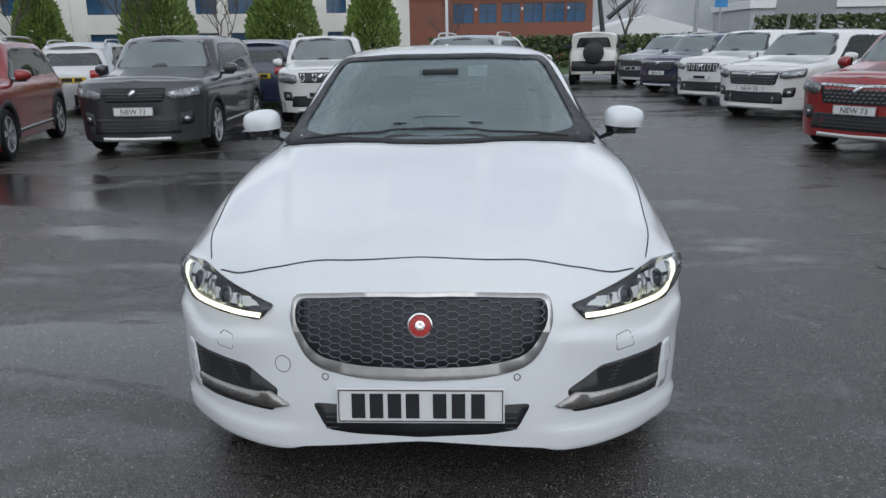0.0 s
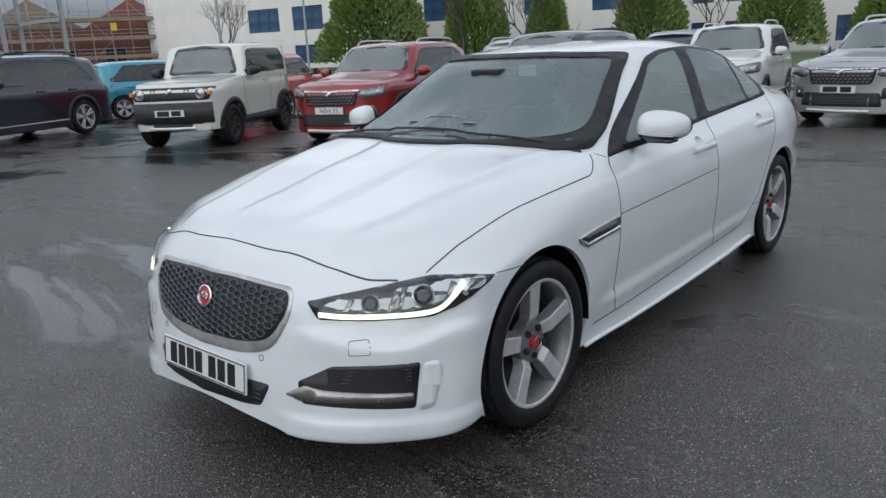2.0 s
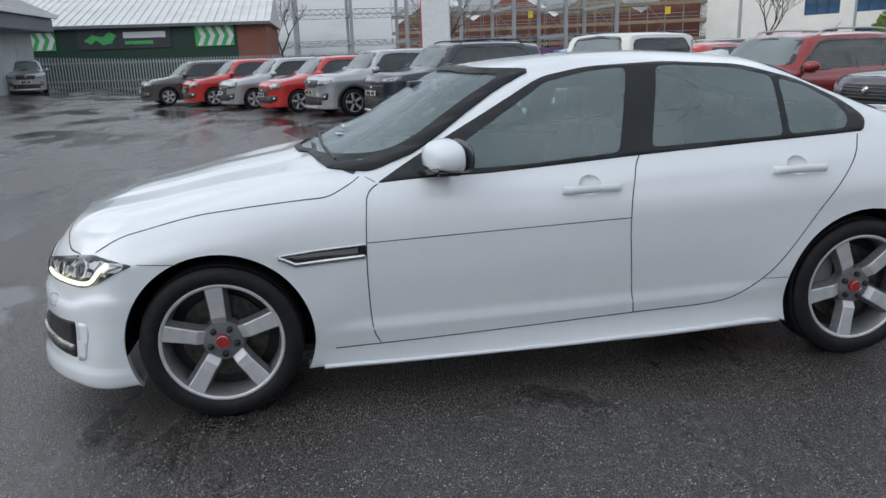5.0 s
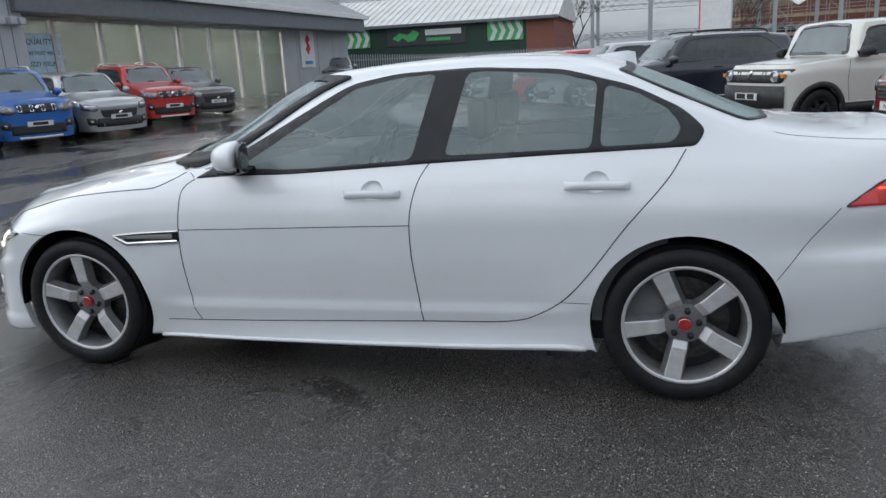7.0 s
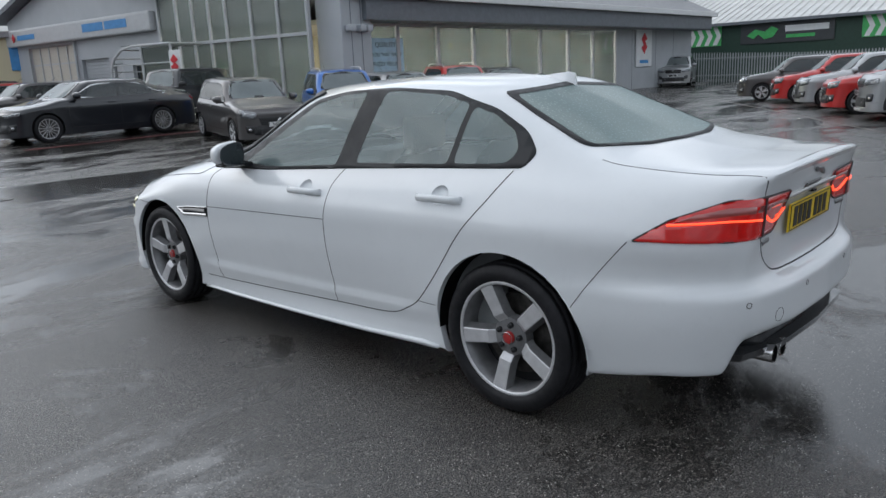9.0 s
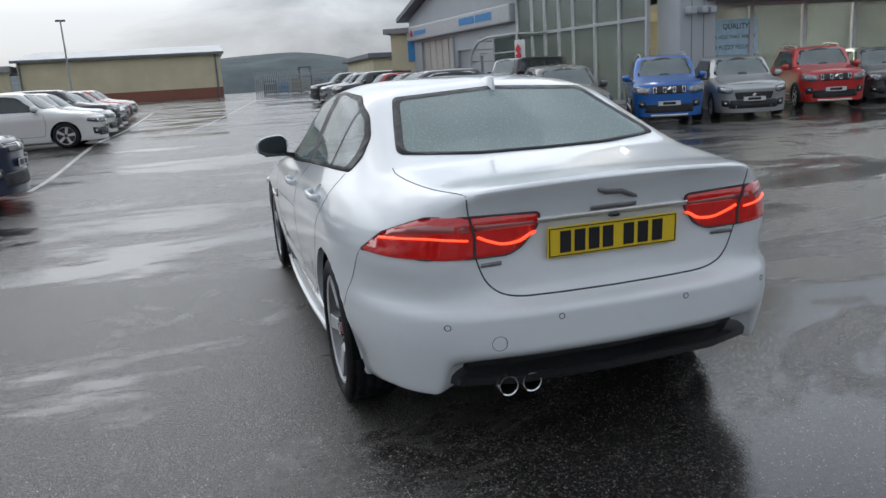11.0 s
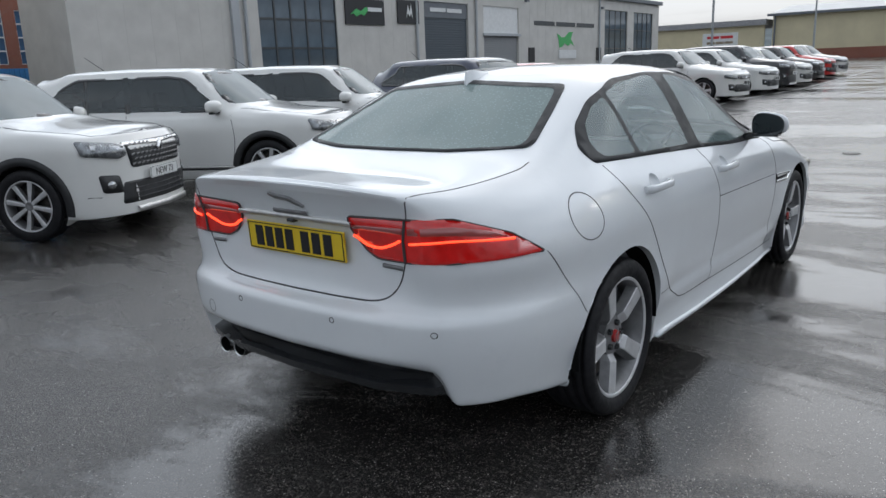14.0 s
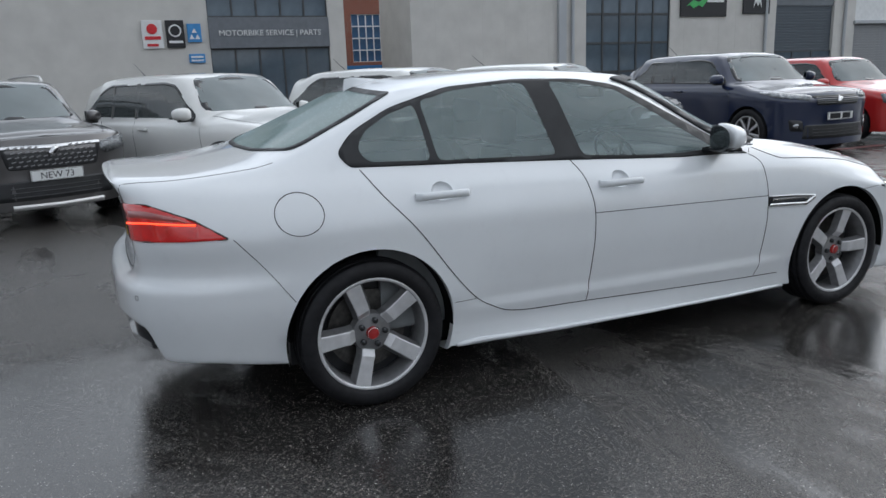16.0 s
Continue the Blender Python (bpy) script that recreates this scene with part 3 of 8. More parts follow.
def strip_on_ground(name, a, b, width, mat, label, lift=0.004):
    bm = bmesh.new()
    a, b = Vector((*a, 0)), Vector((*b, 0))
    d = (b - a).normalized()
    s = Vector((-d.y, d.x, 0)) * width / 2
    n = max(2, int((b - a).length / 0.8))
    rows = []
    for i in range(n + 1):
        c = a + (b - a) * i / n
        w = 1 + 0.25 * noise.noise((c.x * 1.3, c.y * 1.3, 0.5))
        rows.append([bm.verts.new((p.x, p.y, rise(p.x, p.y) + lift)) for p in (c - s * w, c + s * w)])
    for p, q in zip(rows, rows[1:]):
        bm.faces.new((p[0], p[1], q[1], q[0]))
    return tagged(part(name, bm, mat), label, "ground marking", kind="structure")

# ---- vehicles: shared pieces ----
WHEELS = {}


def spoke_mesh(n, r_in, r_out, w_in, w_out, thick, lean, x_face, dish, mat):
    """One mesh of a single tapered spoke; returned to be shared n times."""
    bm = bmesh.new()
    rings = []
    for k in range(5):
        t = k / 4
        r = r_in + (r_out - r_in) * t
        w = (w_in + (w_out - w_in) * t) / 2
        x = x_face - dish * math.sin(t * math.pi * 0.5) * 0.4 - dish * 0.6 * (1 - t)
        o = lean * t
        pts = [(x, o - w, r), (x + 0.004, o - w * 0.55, r), (x + 0.004, o + w * 0.55, r), (x, o + w, r), (x - thick, o + w * 1.1, r), (x - thick, o - w * 1.1, r)]
        rings.append([bm.verts.new(p) for p in pts])
    for a, b in zip(rings, rings[1:]):
        for i in range(6):
            f = bm.faces.new((a[i], a[(i + 1) % 6], b[(i + 1) % 6], b[i]))
            f.material_index = 0 if i in (0, 1, 2) else 1
    bm.faces.new(rings[0])
    bm.faces.new(rings[-1][::-1])
    bmesh.ops.recalc_face_normals(bm, faces=bm.faces)
    me = bpy.data.meshes.new("spoke")
    bm.to_mesh(me)
    bm.free()
    for mm in mat:
        me.materials.append(mm)
    return me


def wheel_kit(key, R, rim, width, spokes, mats, w_in, w_out, cap, dish=0.03, lean=0.0, double=0.0, hub=0.26, start=0.17, nut=0.20):
    """Meshes of one wheel, outer face towards +x, hub at the origin."""
    hw = width / 2
    kit = {}
    tread = [(-hw * 0.8, rim * 0.98), (-hw, rim * 1.06), (-hw * 1.03, (rim + R) / 2), (-hw * 0.93, R * 0.965), (-hw * 0.78, R * 0.992)]
    for i in range(4):
        c = -hw * 0.62 + i * hw * 0.41
        tread += [(c - 0.012, R), (c + 0.085 * hw, R), (c + 0.10 * hw, R - 0.008), (c + 0.18 * hw, R - 0.008)]
    tread += [(hw * 0.78, R * 0.992), (hw * 0.93, R * 0.965), (hw * 1.03, (rim + R) / 2), (hw, rim * 1.06), (hw * 0.80, rim * 0.98)]
    bm = lathe(tread, 56)
    me = bpy.data.meshes.new("tyre")
    for f in bm.faces:
        f.smooth = True
    bm.to_mesh(me)
    bm.free()
    me.materials.append(rubber)
    kit["tyre"] = me
    bm = lathe([(hw * 0.84, rim * 1.035), (hw * 0.92, rim * 1.0), (hw * 0.86, rim * 0.955), (hw * 0.2, rim * 0.90), (-hw * 0.8, rim * 0.93), (-hw * 0.8, rim * 0.98)], 56)
    for f in bm.faces:
        f.smooth = True
        f.material_index = 1 if f.calc_center_median().x < hw * 0.8 else 0
    me = bpy.data.meshes.new("rim")
    bm.to_mesh(me)
    bm.free()
    me.materials.append(mats[0])
    me.materials.append(mats[1])
    kit["rim"] = me
    x_face = hw * 0.86
    kit["spoke"] = spoke_mesh(spokes, rim * start, rim * 0.965, w_in, w_out, 0.035, lean, x_face, dish, mats)
    kit["n"], kit["double"] = spokes, double
    bm = lathe([(x_face - dish - 0.03, 0.0), (x_face - dish - 0.03, rim * hub), (x_face - dish * 0.75, rim * (hub - .03)), (x_face - dish * 0.55, rim * 0.13), (x_face - dish * 0.9, 0.0)], 30)
    me = bpy.data.meshes.new("hub")
    bm.to_mesh(me)
    bm.free()
    me.materials.append(mats[1])
    kit["hub"] = me
    bm = lathe([(x_face - dish * 0.7, 0.0), (x_face - dish * 0.7, rim * 0.112), (x_face - dish * 0.35, rim * 0.104), (x_face - dish * 0.25, 0.0)], 28)
    me = bpy.data.meshes.new("centre_cap")
    bm.to_mesh(me)
    bm.free()
    me.materials.append(cap)
    kit["cap"] = me
    bm = lathe([(0, 0.0), (0, 0.0135), (0.014, 0.0125), (0.018, 0.0)], 10)
    me = bpy.data.meshes.new("wheel_nut")
    bm.to_mesh(me)
    bm.free()
    me.materials.append(steel_dark)
    kit["nut"], kit["nut_x"], kit["nut_r"] = me, x_face - dish * 0.66, rim * nut
    bm = lathe([(-0.02, rim * 0.3), (0.0, rim * 0.3), (0.0, rim * 0.72), (-0.02, rim * 0.72)], 40, closed=True)
    add_lathe(bm, [(-0.025, 0.0), (-0.025, rim * 0.93)], 30)
    for f in bm.faces:
        f.material_index = 1 if f.calc_center_median().x < -0.022 else 0
    me = bpy.data.meshes.new("brake_disc")
    bm.to_mesh(me)
    bm.free()
    me.materials.append(steel_dark)
    me.materials.append(satin_black)
    kit["disc"] = me
    WHEELS[key] = kit
    return kit


def put_wheel(kit, parent, x, y, z, turn=0.0, nuts=True):
    """A wheel with its parts at an axle's end."""
    m = pose(x, y, z, turn, 0, 0) if x > 0 else pose(x, y, z, -turn, 0, 180)
    w = new("wheel", kit["tyre"])
    w.parent, w.matrix_basis = parent, m
    w["label"] = "black tyre on an alloy wheel"
    for name in ("rim", "hub", "disc", "cap") if nuts else ("rim", "hub", "disc"):
        share(kit[name].name.split(".")[0], kit[name], w, Matrix())
    for i in range(kit["n"]):
        a = i * 360 / kit["n"]
        for d in ((-kit["double"], kit["double"]) if kit["double"] else (0,)):
            share("spoke", kit["spoke"], w, pose(0, 0, 0, a + d, 0, 0))
        if nuts and i < 5:
            b = radians(i * 72 + 36)
            share("wheel_nut", kit["nut"], w, pose(kit["nut_x"], -kit["nut_r"] * math.sin(b), kit["nut_r"] * math.cos(b)))
    return w


def number_plate(parent, centre, facing, mat, tilt=0.0, text=None, bars=True):
    """A plate 520 x 111 mm; registration marks are plain bars. facing: yaw of its face in degrees."""
    base = part("number_plate", box(-0.26, 0.26, -0.004, 0.004, -0.0555, 0.0555, 0.002), mat, parent)
    base.matrix_basis = pose(*centre, tilt, 0, facing)
    rim = bmesh.new()
    for x0, x1, z0, z1 in ((-0.255, 0.255, 0.048, 0.051), (-0.255, 0.255, -0.051, -0.048), (-0.255, -0.252, -0.051, 0.051), (0.252, 0.255, -0.051, 0.051)):
        add_box(rim, x0, x1, -0.0062, -0.004, z0, z1)
    part("border", rim, ink, base)
    if text:
        letter(text, base, pose(0, -0.0055, -0.033, 90), 0.094, ink, 0.0012, bold=0.0)
    elif bars == 2:
        for x, w in ((-0.108, 0.105), (0.119, 0.08)):
            part("character_bar", box(x - w, x + w, -0.0062, -0.004, -0.0395, 0.0395), ink, base)
    elif bars:
        for i, x in enumerate((-0.192, -0.136, -0.080, -0.024, 0.060, 0.118, 0.178)):
            part("character_bar", box(x - 0.021, x + 0.021, -0.0062, -0.004, -0.0395, 0.0395), ink, base)
    return base


def letter(text, parent, m, size, mat, depth=0.002, name="lettering", align="CENTER", bold=0.0):
    cu = bpy.data.curves.new(name, "FONT")
    cu.body, cu.size, cu.extrude, cu.align_x = text, size, depth, align
    cu.resolution_u = 3
    cu.offset = bold
    tmp = bpy.data.objects.new("tmp", cu)
    scene.collection.objects.link(tmp)
    me = bpy.data.meshes.new_from_object(tmp.evaluated_get(bpy.context.evaluated_depsgraph_get()))
    bpy.data.objects.remove(tmp)
    me.materials.clear()
    me.materials.append(mat)
    ob = new(name, me)
    ob.parent = parent
    ob.matrix_basis = m
    return ob


def seat_shape(bm, x, y, z, w=0.5, wide=False):
    hw = w / 2
    add_box(bm, x - hw, x + hw, y - 0.25, y + 0.27, z, z + 0.17, 0.05)
    rows = []
    for k, (dy, dz, ww, t) in enumerate(((0.20, 0.12, 1.0, 0.11), (0.27, 0.35, 1.0, 0.11), (0.36, 0.60, 0.86, 0.09), (0.39, 0.68, 0.6, 0.06))):
        rows.append([bm.verts.new((x + sx * hw * ww, y + dy + sy * t / 2, z + dz)) for sx, sy in ((-1, -1), (1, -1), (1, 1), (-1, 1))])
    for a, b in zip(rows, rows[1:]):
        for i in range(4):
            bm.faces.new((a[i], a[(i + 1) % 4], b[(i + 1) % 4], b[i]))
    bm.faces.new(rows[-1])
    for dx in ((-0.45, 0.0, 0.45) if wide else (0.0,)):
        add_box(bm, x + dx - 0.13, x + dx + 0.13, y + 0.35, y + 0.44, z + (0.63 if wide else 0.70), z + (0.78 if wide else 0.88), 0.035)
    return bm


def mirror_shell(side, x, y, z, w=0.2, h=0.125, d=0.14):
    """The rounded housing of a door mirror."""
    bm = bmesh.new()
    bmesh.ops.create_uvsphere(bm, u_segments=20, v_segments=12, radius=1)
    for v in bm.verts:
        px = math.copysign(abs(v.co.x) ** 0.75, v.co.x)
        pz = math.copysign(abs(v.co.z) ** 0.7, v.co.z)
        py = v.co.y if v.co.y < 0 else v.co.y * 0.25
        pz *= 1.0 - 0.16 * px
        v.co = (side * (x + px * w / 2), y + py * d + px * 0.03, z + pz * h / 2)
    bmesh.ops.recalc_face_normals(bm, faces=bm.faces)
    for f in bm.faces:
        f.smooth = True
    return bm

# ---- the white saloon in the middle of the yard ----
HERO_NET = [
    # underside, inner edge
    [(0, -2.25, .225), (.4, -2.2, .195), (.64, -2.03, .18), (.72, -1.86, .18), (.72, -1.42, .17), (.74, -1, .16), (.74, -.62, .16), (.74, -.05, .165), (.74, .45, .17), (.74, 1, .18), (.72, 1.42, .2), (.7, 1.82, .24), (.62, 2.12, .29), (.59, 2.19, .3), (.5, 2.24, .415), (.28, 2.29, .42), (0, 2.3, .42)],
    # bottom edge
    [(0, -2.295, .232), (.42, -2.25, .188), (.728, -2.06, .172), (.868, -1.84, .175), (.87, -1.42, .18), (.845, -1, .165), (.865, -.62, .168), (.885, -.05, .175), (.89, .45, .18), (.88, 1, .2), (.86, 1.42, .22), (.825, 1.82, .25), (.77, 2.1, .29), (.672, 2.235, .295), (.605, 2.29, .42), (.32, 2.365, .435), (0, 2.38, .435)],
    # lower bumper and sill
    [(0, -2.29, .31), (.42, -2.24, .3), (.768, -2.03, .29), (.888, -1.82, .29), (.885, -1.42, .3), (.865, -1, .255), (.875, -.62, .255), (.88, -.05, .26), (.88, .45, .27), (.885, 1, .29), (.885, 1.42, .33), (.855, 1.83, .35), (.8, 2.1, .37), (.705, 2.24, .375), (.625, 2.325, .47), (.32, 2.395, .475), (0, 2.405, .475)],
    # bumper middle, door bulge
    [(0, -2.265, .45), (.42, -2.215, .46), (.798, -1.98, .48), (.905, -1.78, .48), (.915, -1.42, .5), (.905, -1, .46), (.908, -.62, .44), (.912, -.05, .45), (.914, .45, .46), (.916, 1, .48), (.922, 1.42, .52), (.885, 1.85, .53), (.82, 2.11, .54), (.735, 2.245, .555), (.62, 2.335, .575), (.32, 2.395, .585), (0, 2.405, .585)],
    # waist crease
    [(0, -2.225, .6), (.42, -2.175, .61), (.798, -1.93, .625), (.908, -1.74, .655), (.915, -1.42, .69), (.912, -1, .68), (.913, -.62, .685), (.915, -.05, .705), (.916, .45, .72), (.918, 1, .74), (.92, 1.42, .765), (.875, 1.87, .775), (.8, 2.12, .785), (.71, 2.24, .787), (.58, 2.31, .79), (.3, 2.295, .79), (0, 2.295, .79)],
    # shoulder, fender crest
    [(0, -2.18, .705), (.4, -2.125, .7), (.718, -1.93, .7), (.858, -1.72, .725), (.875, -1.42, .795), (.885, -1, .835), (.885, -.62, .845), (.88, -.05, .865), (.88, .45, .88), (.878, 1, .9), (.868, 1.42, .92), (.82, 1.87, .925), (.74, 2.15, .935), (.665, 2.255, .942), (.55, 2.325, .95), (.3, 2.335, .955), (0, 2.335, .955)],
    # belt, hood shut line, boot edge
    [(0, -2.14, .755), (.36, -2.08, .755), (.62, -1.92, .765), (.77, -1.72, .795), (.79, -1.42, .865), (.8, -1, .92), (.805, -.62, .945), (.8, -.05, .97), (.8, .45, .99), (.8, 1, 1.015), (.785, 1.42, 1.025), (.735, 1.87, 1.005), (.66, 2.16, 1.005), (.6, 2.27, 1.012), (.5, 2.355, 1.02), (.28, 2.37, 1.03), (0, 2.375, 1.03)],
    # hood, A pillar, cant rail, C pillar, boot lid
    [(0, -2.11, .775), (.27, -2.05, .787), (.46, -1.91, .811), (.55, -1.72, .844), (.57, -1.42, .906), (.6, -1.02, .966), (.745, -.64, 1), (.6, -.02, 1.325), (.585, .45, 1.365), (.585, 1, 1.325), (.63, 1.42, 1.175), (.63, 1.82, 1.055), (.56, 2.13, 1.03), (.505, 2.245, 1.034), (.42, 2.34, 1.037), (.24, 2.355, 1.045), (0, 2.36, 1.045)],
    # hood, windscreen, roof, rear screen, lid
    [(0, -2.1, .78), (.13, -2.04, .795), (.24, -1.9, .818), (.29, -1.72, .848), (.3, -1.42, .908), (.33, -1.06, .972), (.4, -.71, 1.125), (.36, -.2, 1.368), (.35, .45, 1.408), (.34, 1, 1.375), (.36, 1.4, 1.235), (.36, 1.82, 1.075), (.33, 2.12, 1.04), (.3, 2.225, 1.041), (.25, 2.325, 1.042), (.14, 2.35, 1.048), (0, 2.355, 1.048)],
    # centre line
    [(0, -2.095, .783), (0, -2.03, .8), (0, -1.9, .823), (0, -1.72, .853), (0, -1.42, .915), (0, -1.08, .978), (0, -.73, 1.145), (0, -.25, 1.375), (0, .45, 1.418), (0, 1, 1.39), (0, 1.4, 1.255), (0, 1.82, 1.083), (0, 2.12, 1.044), (0, 2.22, 1.044), (0, 2.32, 1.044), (0, 2.345, 1.05), (0, 2.35, 1.05)],
]
AXLE, HUB_Z, TYRE_R = 1.4175, 0.326, 0.326


def step(a, b, v):
    """0 below a, 1 above b, smooth between."""
    t = min(1.0, max(0.0, (v - a) / (b - a)))
    return t * t * (3 - 2 * t)


def press_creases(bm):
    """Presses the pressed-steel features into the smooth shell: bonnet ribs, sill and bumper ledges, front lip."""
    bm.normal_update()
    moved = []
    for v in bm.verts:
        x, y, z = abs(v.co.x), v.co.y, v.co.z
        n = v.normal
        d = 0.0
        # bonnet: a raised middle and raised flanks
        if -2.09 < y < -.85 and z > .74 and n.z > .5:
            t = (y + 2.05) / 1.2
            fade = step(-2.06, -1.75, y)
            d += .012 * fade * (1 - step(-.016, .016, x - (.165 + .065 * t)))
            d += .013 * step(-2.08, -1.9, y) * (1 - step(-.026, .026, x - (.44 + .27 * t)))
        # doors: a hollow above the sill crease
        if abs(y) < 1.06 and .25 < z < .66 and n.z > -.6:
            zc = .352 + .018 * y
            hollow = step(zc - .006, zc + .034, z) * (1 - step(zc + .05, zc + .26, z))
            d -= .016 * hollow * (1 - step(.80, 1.04, abs(y)))
        # rear bumper ledge below the boot
        if y > 1.6 and .55 < z < .80:
            d -= .024 * step(.592, .650, z) * (1 - step(.67, .79, z)) * step(1.55, 2.15, y)
        # the lid's lower edge tucks in above its gap
        if y > 2.1 and .625 < z < .76:
            d -= .018 * (1 - step(.665, .745, z)) * step(.626, .642, z) * (1 - step(.38, .50, x))
        # a ledge below the head lamps and a lip at the foot of the front bumper
        if y < -1.70 and z < .60:
            zl = .545 - .05 * step(.45, .75, x) + .05 * step(.75, .88, x)
            d += .013 * (1 - step(zl - .008, zl + .016, z)) * step(zl - .12, zl - .01, z) * step(.42, .52, x) * (1 - step(-1.85, -1.70, y))
            zt = .262 - .02 * step(.3, .6, x)
            d += .011 * (1 - step(zt - .014, zt + .010, z)) * step(.36, .44, x) * (1 - step(-1.84, -1.72, y))
        if d:
            moved.append((v, v.co + n * d))
    for v, c in moved:
        v.co = c
    bm.normal_update()


HANDLES = ((.005, .868), (.945, .898))


def hollow_mesh(y0, z0, x, side):
    """The pressed bowl behind a door handle."""
    bm = bmesh.new()
    rings = []
    for f, dep in ((1.0, -.0005), (.93, .006), (.78, .016), (.5, .023), (.2, .026)):
        rings.append([bm.verts.new((side * (x(y0 + .125 + f * .05 * math.cos(t), z0 + .010 + f * .040 * math.sin(t)) - dep), y0 + .125 + f * .05 * math.cos(t), z0 + .010 + f * .040 * math.sin(t))) for t in [i * math.tau / 24 for i in range(24)]])
    for p, q in zip(rings, rings[1:]):
        for i in range(24):
            bm.faces.new((p[i], p[(i + 1) % 24], q[(i + 1) % 24], q[i])).smooth = True
    bm.faces.new(rings[-1]).smooth = True
    bmesh.ops.recalc_face_normals(bm, faces=bm.faces)
    bm.normal_update()
    if sum(f.normal.x for f in bm.faces) * side < 0:
        bmesh.ops.reverse_faces(bm, faces=bm.faces)
    return bm


def build_hero():
    car = thing("saloon_car", Matrix(), "white four-door saloon car, wet with rain, standing on the asphalt", "car")
    net = np.swapaxes(np.array(HERO_NET), 0, 1)
    full = loft_body(net, 9, 11)
    press_creases(full)
    bvh = BVHTree.FromBMesh(full)
    dlo = rounded([(-.752, .929, .012), (-.02, 1.315), (.20, 1.352), (.55, 1.362), (.92, 1.338), (1.20, 1.262), (1.40, 1.165), (1.485, 1.085, .04), (1.445, 1.030, .02), (.90, 1.008), (.36, .980), (-.10, .953), (-.30, .943), (-.58, .939)], .06, 4)
    front_pane = rounded([(-.54, .972), (.005, 1.296), (.20, 1.332), (.375, 1.345), (.288, .996), (-.10, .970), (-.30, .963)], .03, 3)
    rear_pane = rounded([(.515, 1.346), (.62, 1.344), (.90, 1.321), (1.062, 1.283), (1.045, 1.031), (.435, 1.010)], .03, 3)
    quarter_pane = rounded([(1.092, 1.273), (1.22, 1.233), (1.345, 1.165), (1.395, 1.10), (1.36, 1.046), (1.078, 1.034)], .03, 3)
    screen = rounded([(-.752, .965, .02), (-.565, 1.345), (-.25, 1.362), (.25, 1.362), (.565, 1.345), (.752, .965, .02), (.62, .986), (.4, .998), (-.4, .998), (-.62, .986)], .05, 4)
    backlight = rounded([(-.61, 1.105), (-.49, 1.325), (0, 1.352), (.49, 1.325), (.61, 1.105), (.3, 1.09), (-.3, 1.09)], .03, 4)
    body = full
    for side in "LR":
        open_window(body, dlo, side)
        for y0, z0 in HANDLES:
            open_window(body, [(y0 + .125 + .05 * math.cos(t), z0 + .010 + .040 * math.sin(t)) for t in [i * math.tau / 24 for i in range(24)]], side)
    open_window(body, screen, "F")
    open_window(body, backlight, "B")
    for yc in (-AXLE, AXLE):
        cut_arch(body, yc, HUB_Z + 0.005, 0.372)
    part("body", body, white_paint, car, smooth=True, sharp=35)
    # windows
    for side in "LR":
        frame_part = patch_ring(bvh, dlo, [front_pane, rear_pane, quarter_pane], side, 0.003)
        part("window_trim", frame_part, trim_black, car, "black window surround")
        for pane in (front_pane, rear_pane, quarter_pane):
            part("side_window", patch(bvh, pane, side, 0.002, 0, 0.06), window_glass, car, "lightly tinted side glass").visible_shadow = False
    part("windscreen", patch(bvh, screen, "F", 0.002, 0, 0.06), screen_glass, car, "windscreen beaded with rain").visible_shadow = False
    part("rear_screen", patch(bvh, backlight, "B", 0.002, 0, 0.05), rear_glass, car, "rear window covered in rain drops").visible_shadow = False
    screen_clear = rounded([(-.672, 1.035), (-.54, 1.334), (-.25, 1.35), (.25, 1.35), (.54, 1.334), (.672, 1.035), (.52, 1.022), (.3, 1.018), (-.3, 1.018), (-.52, 1.022)], .05, 4)
    back_clear = rounded([(-.575, 1.115), (-.466, 1.314), (0, 1.340), (.466, 1.314), (.575, 1.115), (.28, 1.101), (-.28, 1.101)], .03, 4)
    part("screen_border", patch_ring(bvh, screen, [screen_clear], "F", 0.010), trim_black, car, "black windscreen border")
    part("screen_border", patch_ring(bvh, backlight, [back_clear], "B", 0.004), trim_black, car, "black rear window border")
    return car, bvh


def patch_ring(bvh, outer, holes, axis, off):
    """A skin over an outline, less the panes inside it."""
    bm = patch(bvh, outer, axis, off, 0.008, 0.05)
    for h in holes:
        bmesh.ops.delete(bm, geom=cut_outline(bm, h, axis, bm.faces), context="FACES")
    return bm


hero, hero_skin = build_hero()
hero_wheel = wheel_kit("hero", TYRE_R, 0.245, 0.225, 5, [alloy, alloy_dark], 0.058, 0.098, red_cap, dish=0.045, lean=0.0, hub=0.37, start=0.20, nut=0.226)


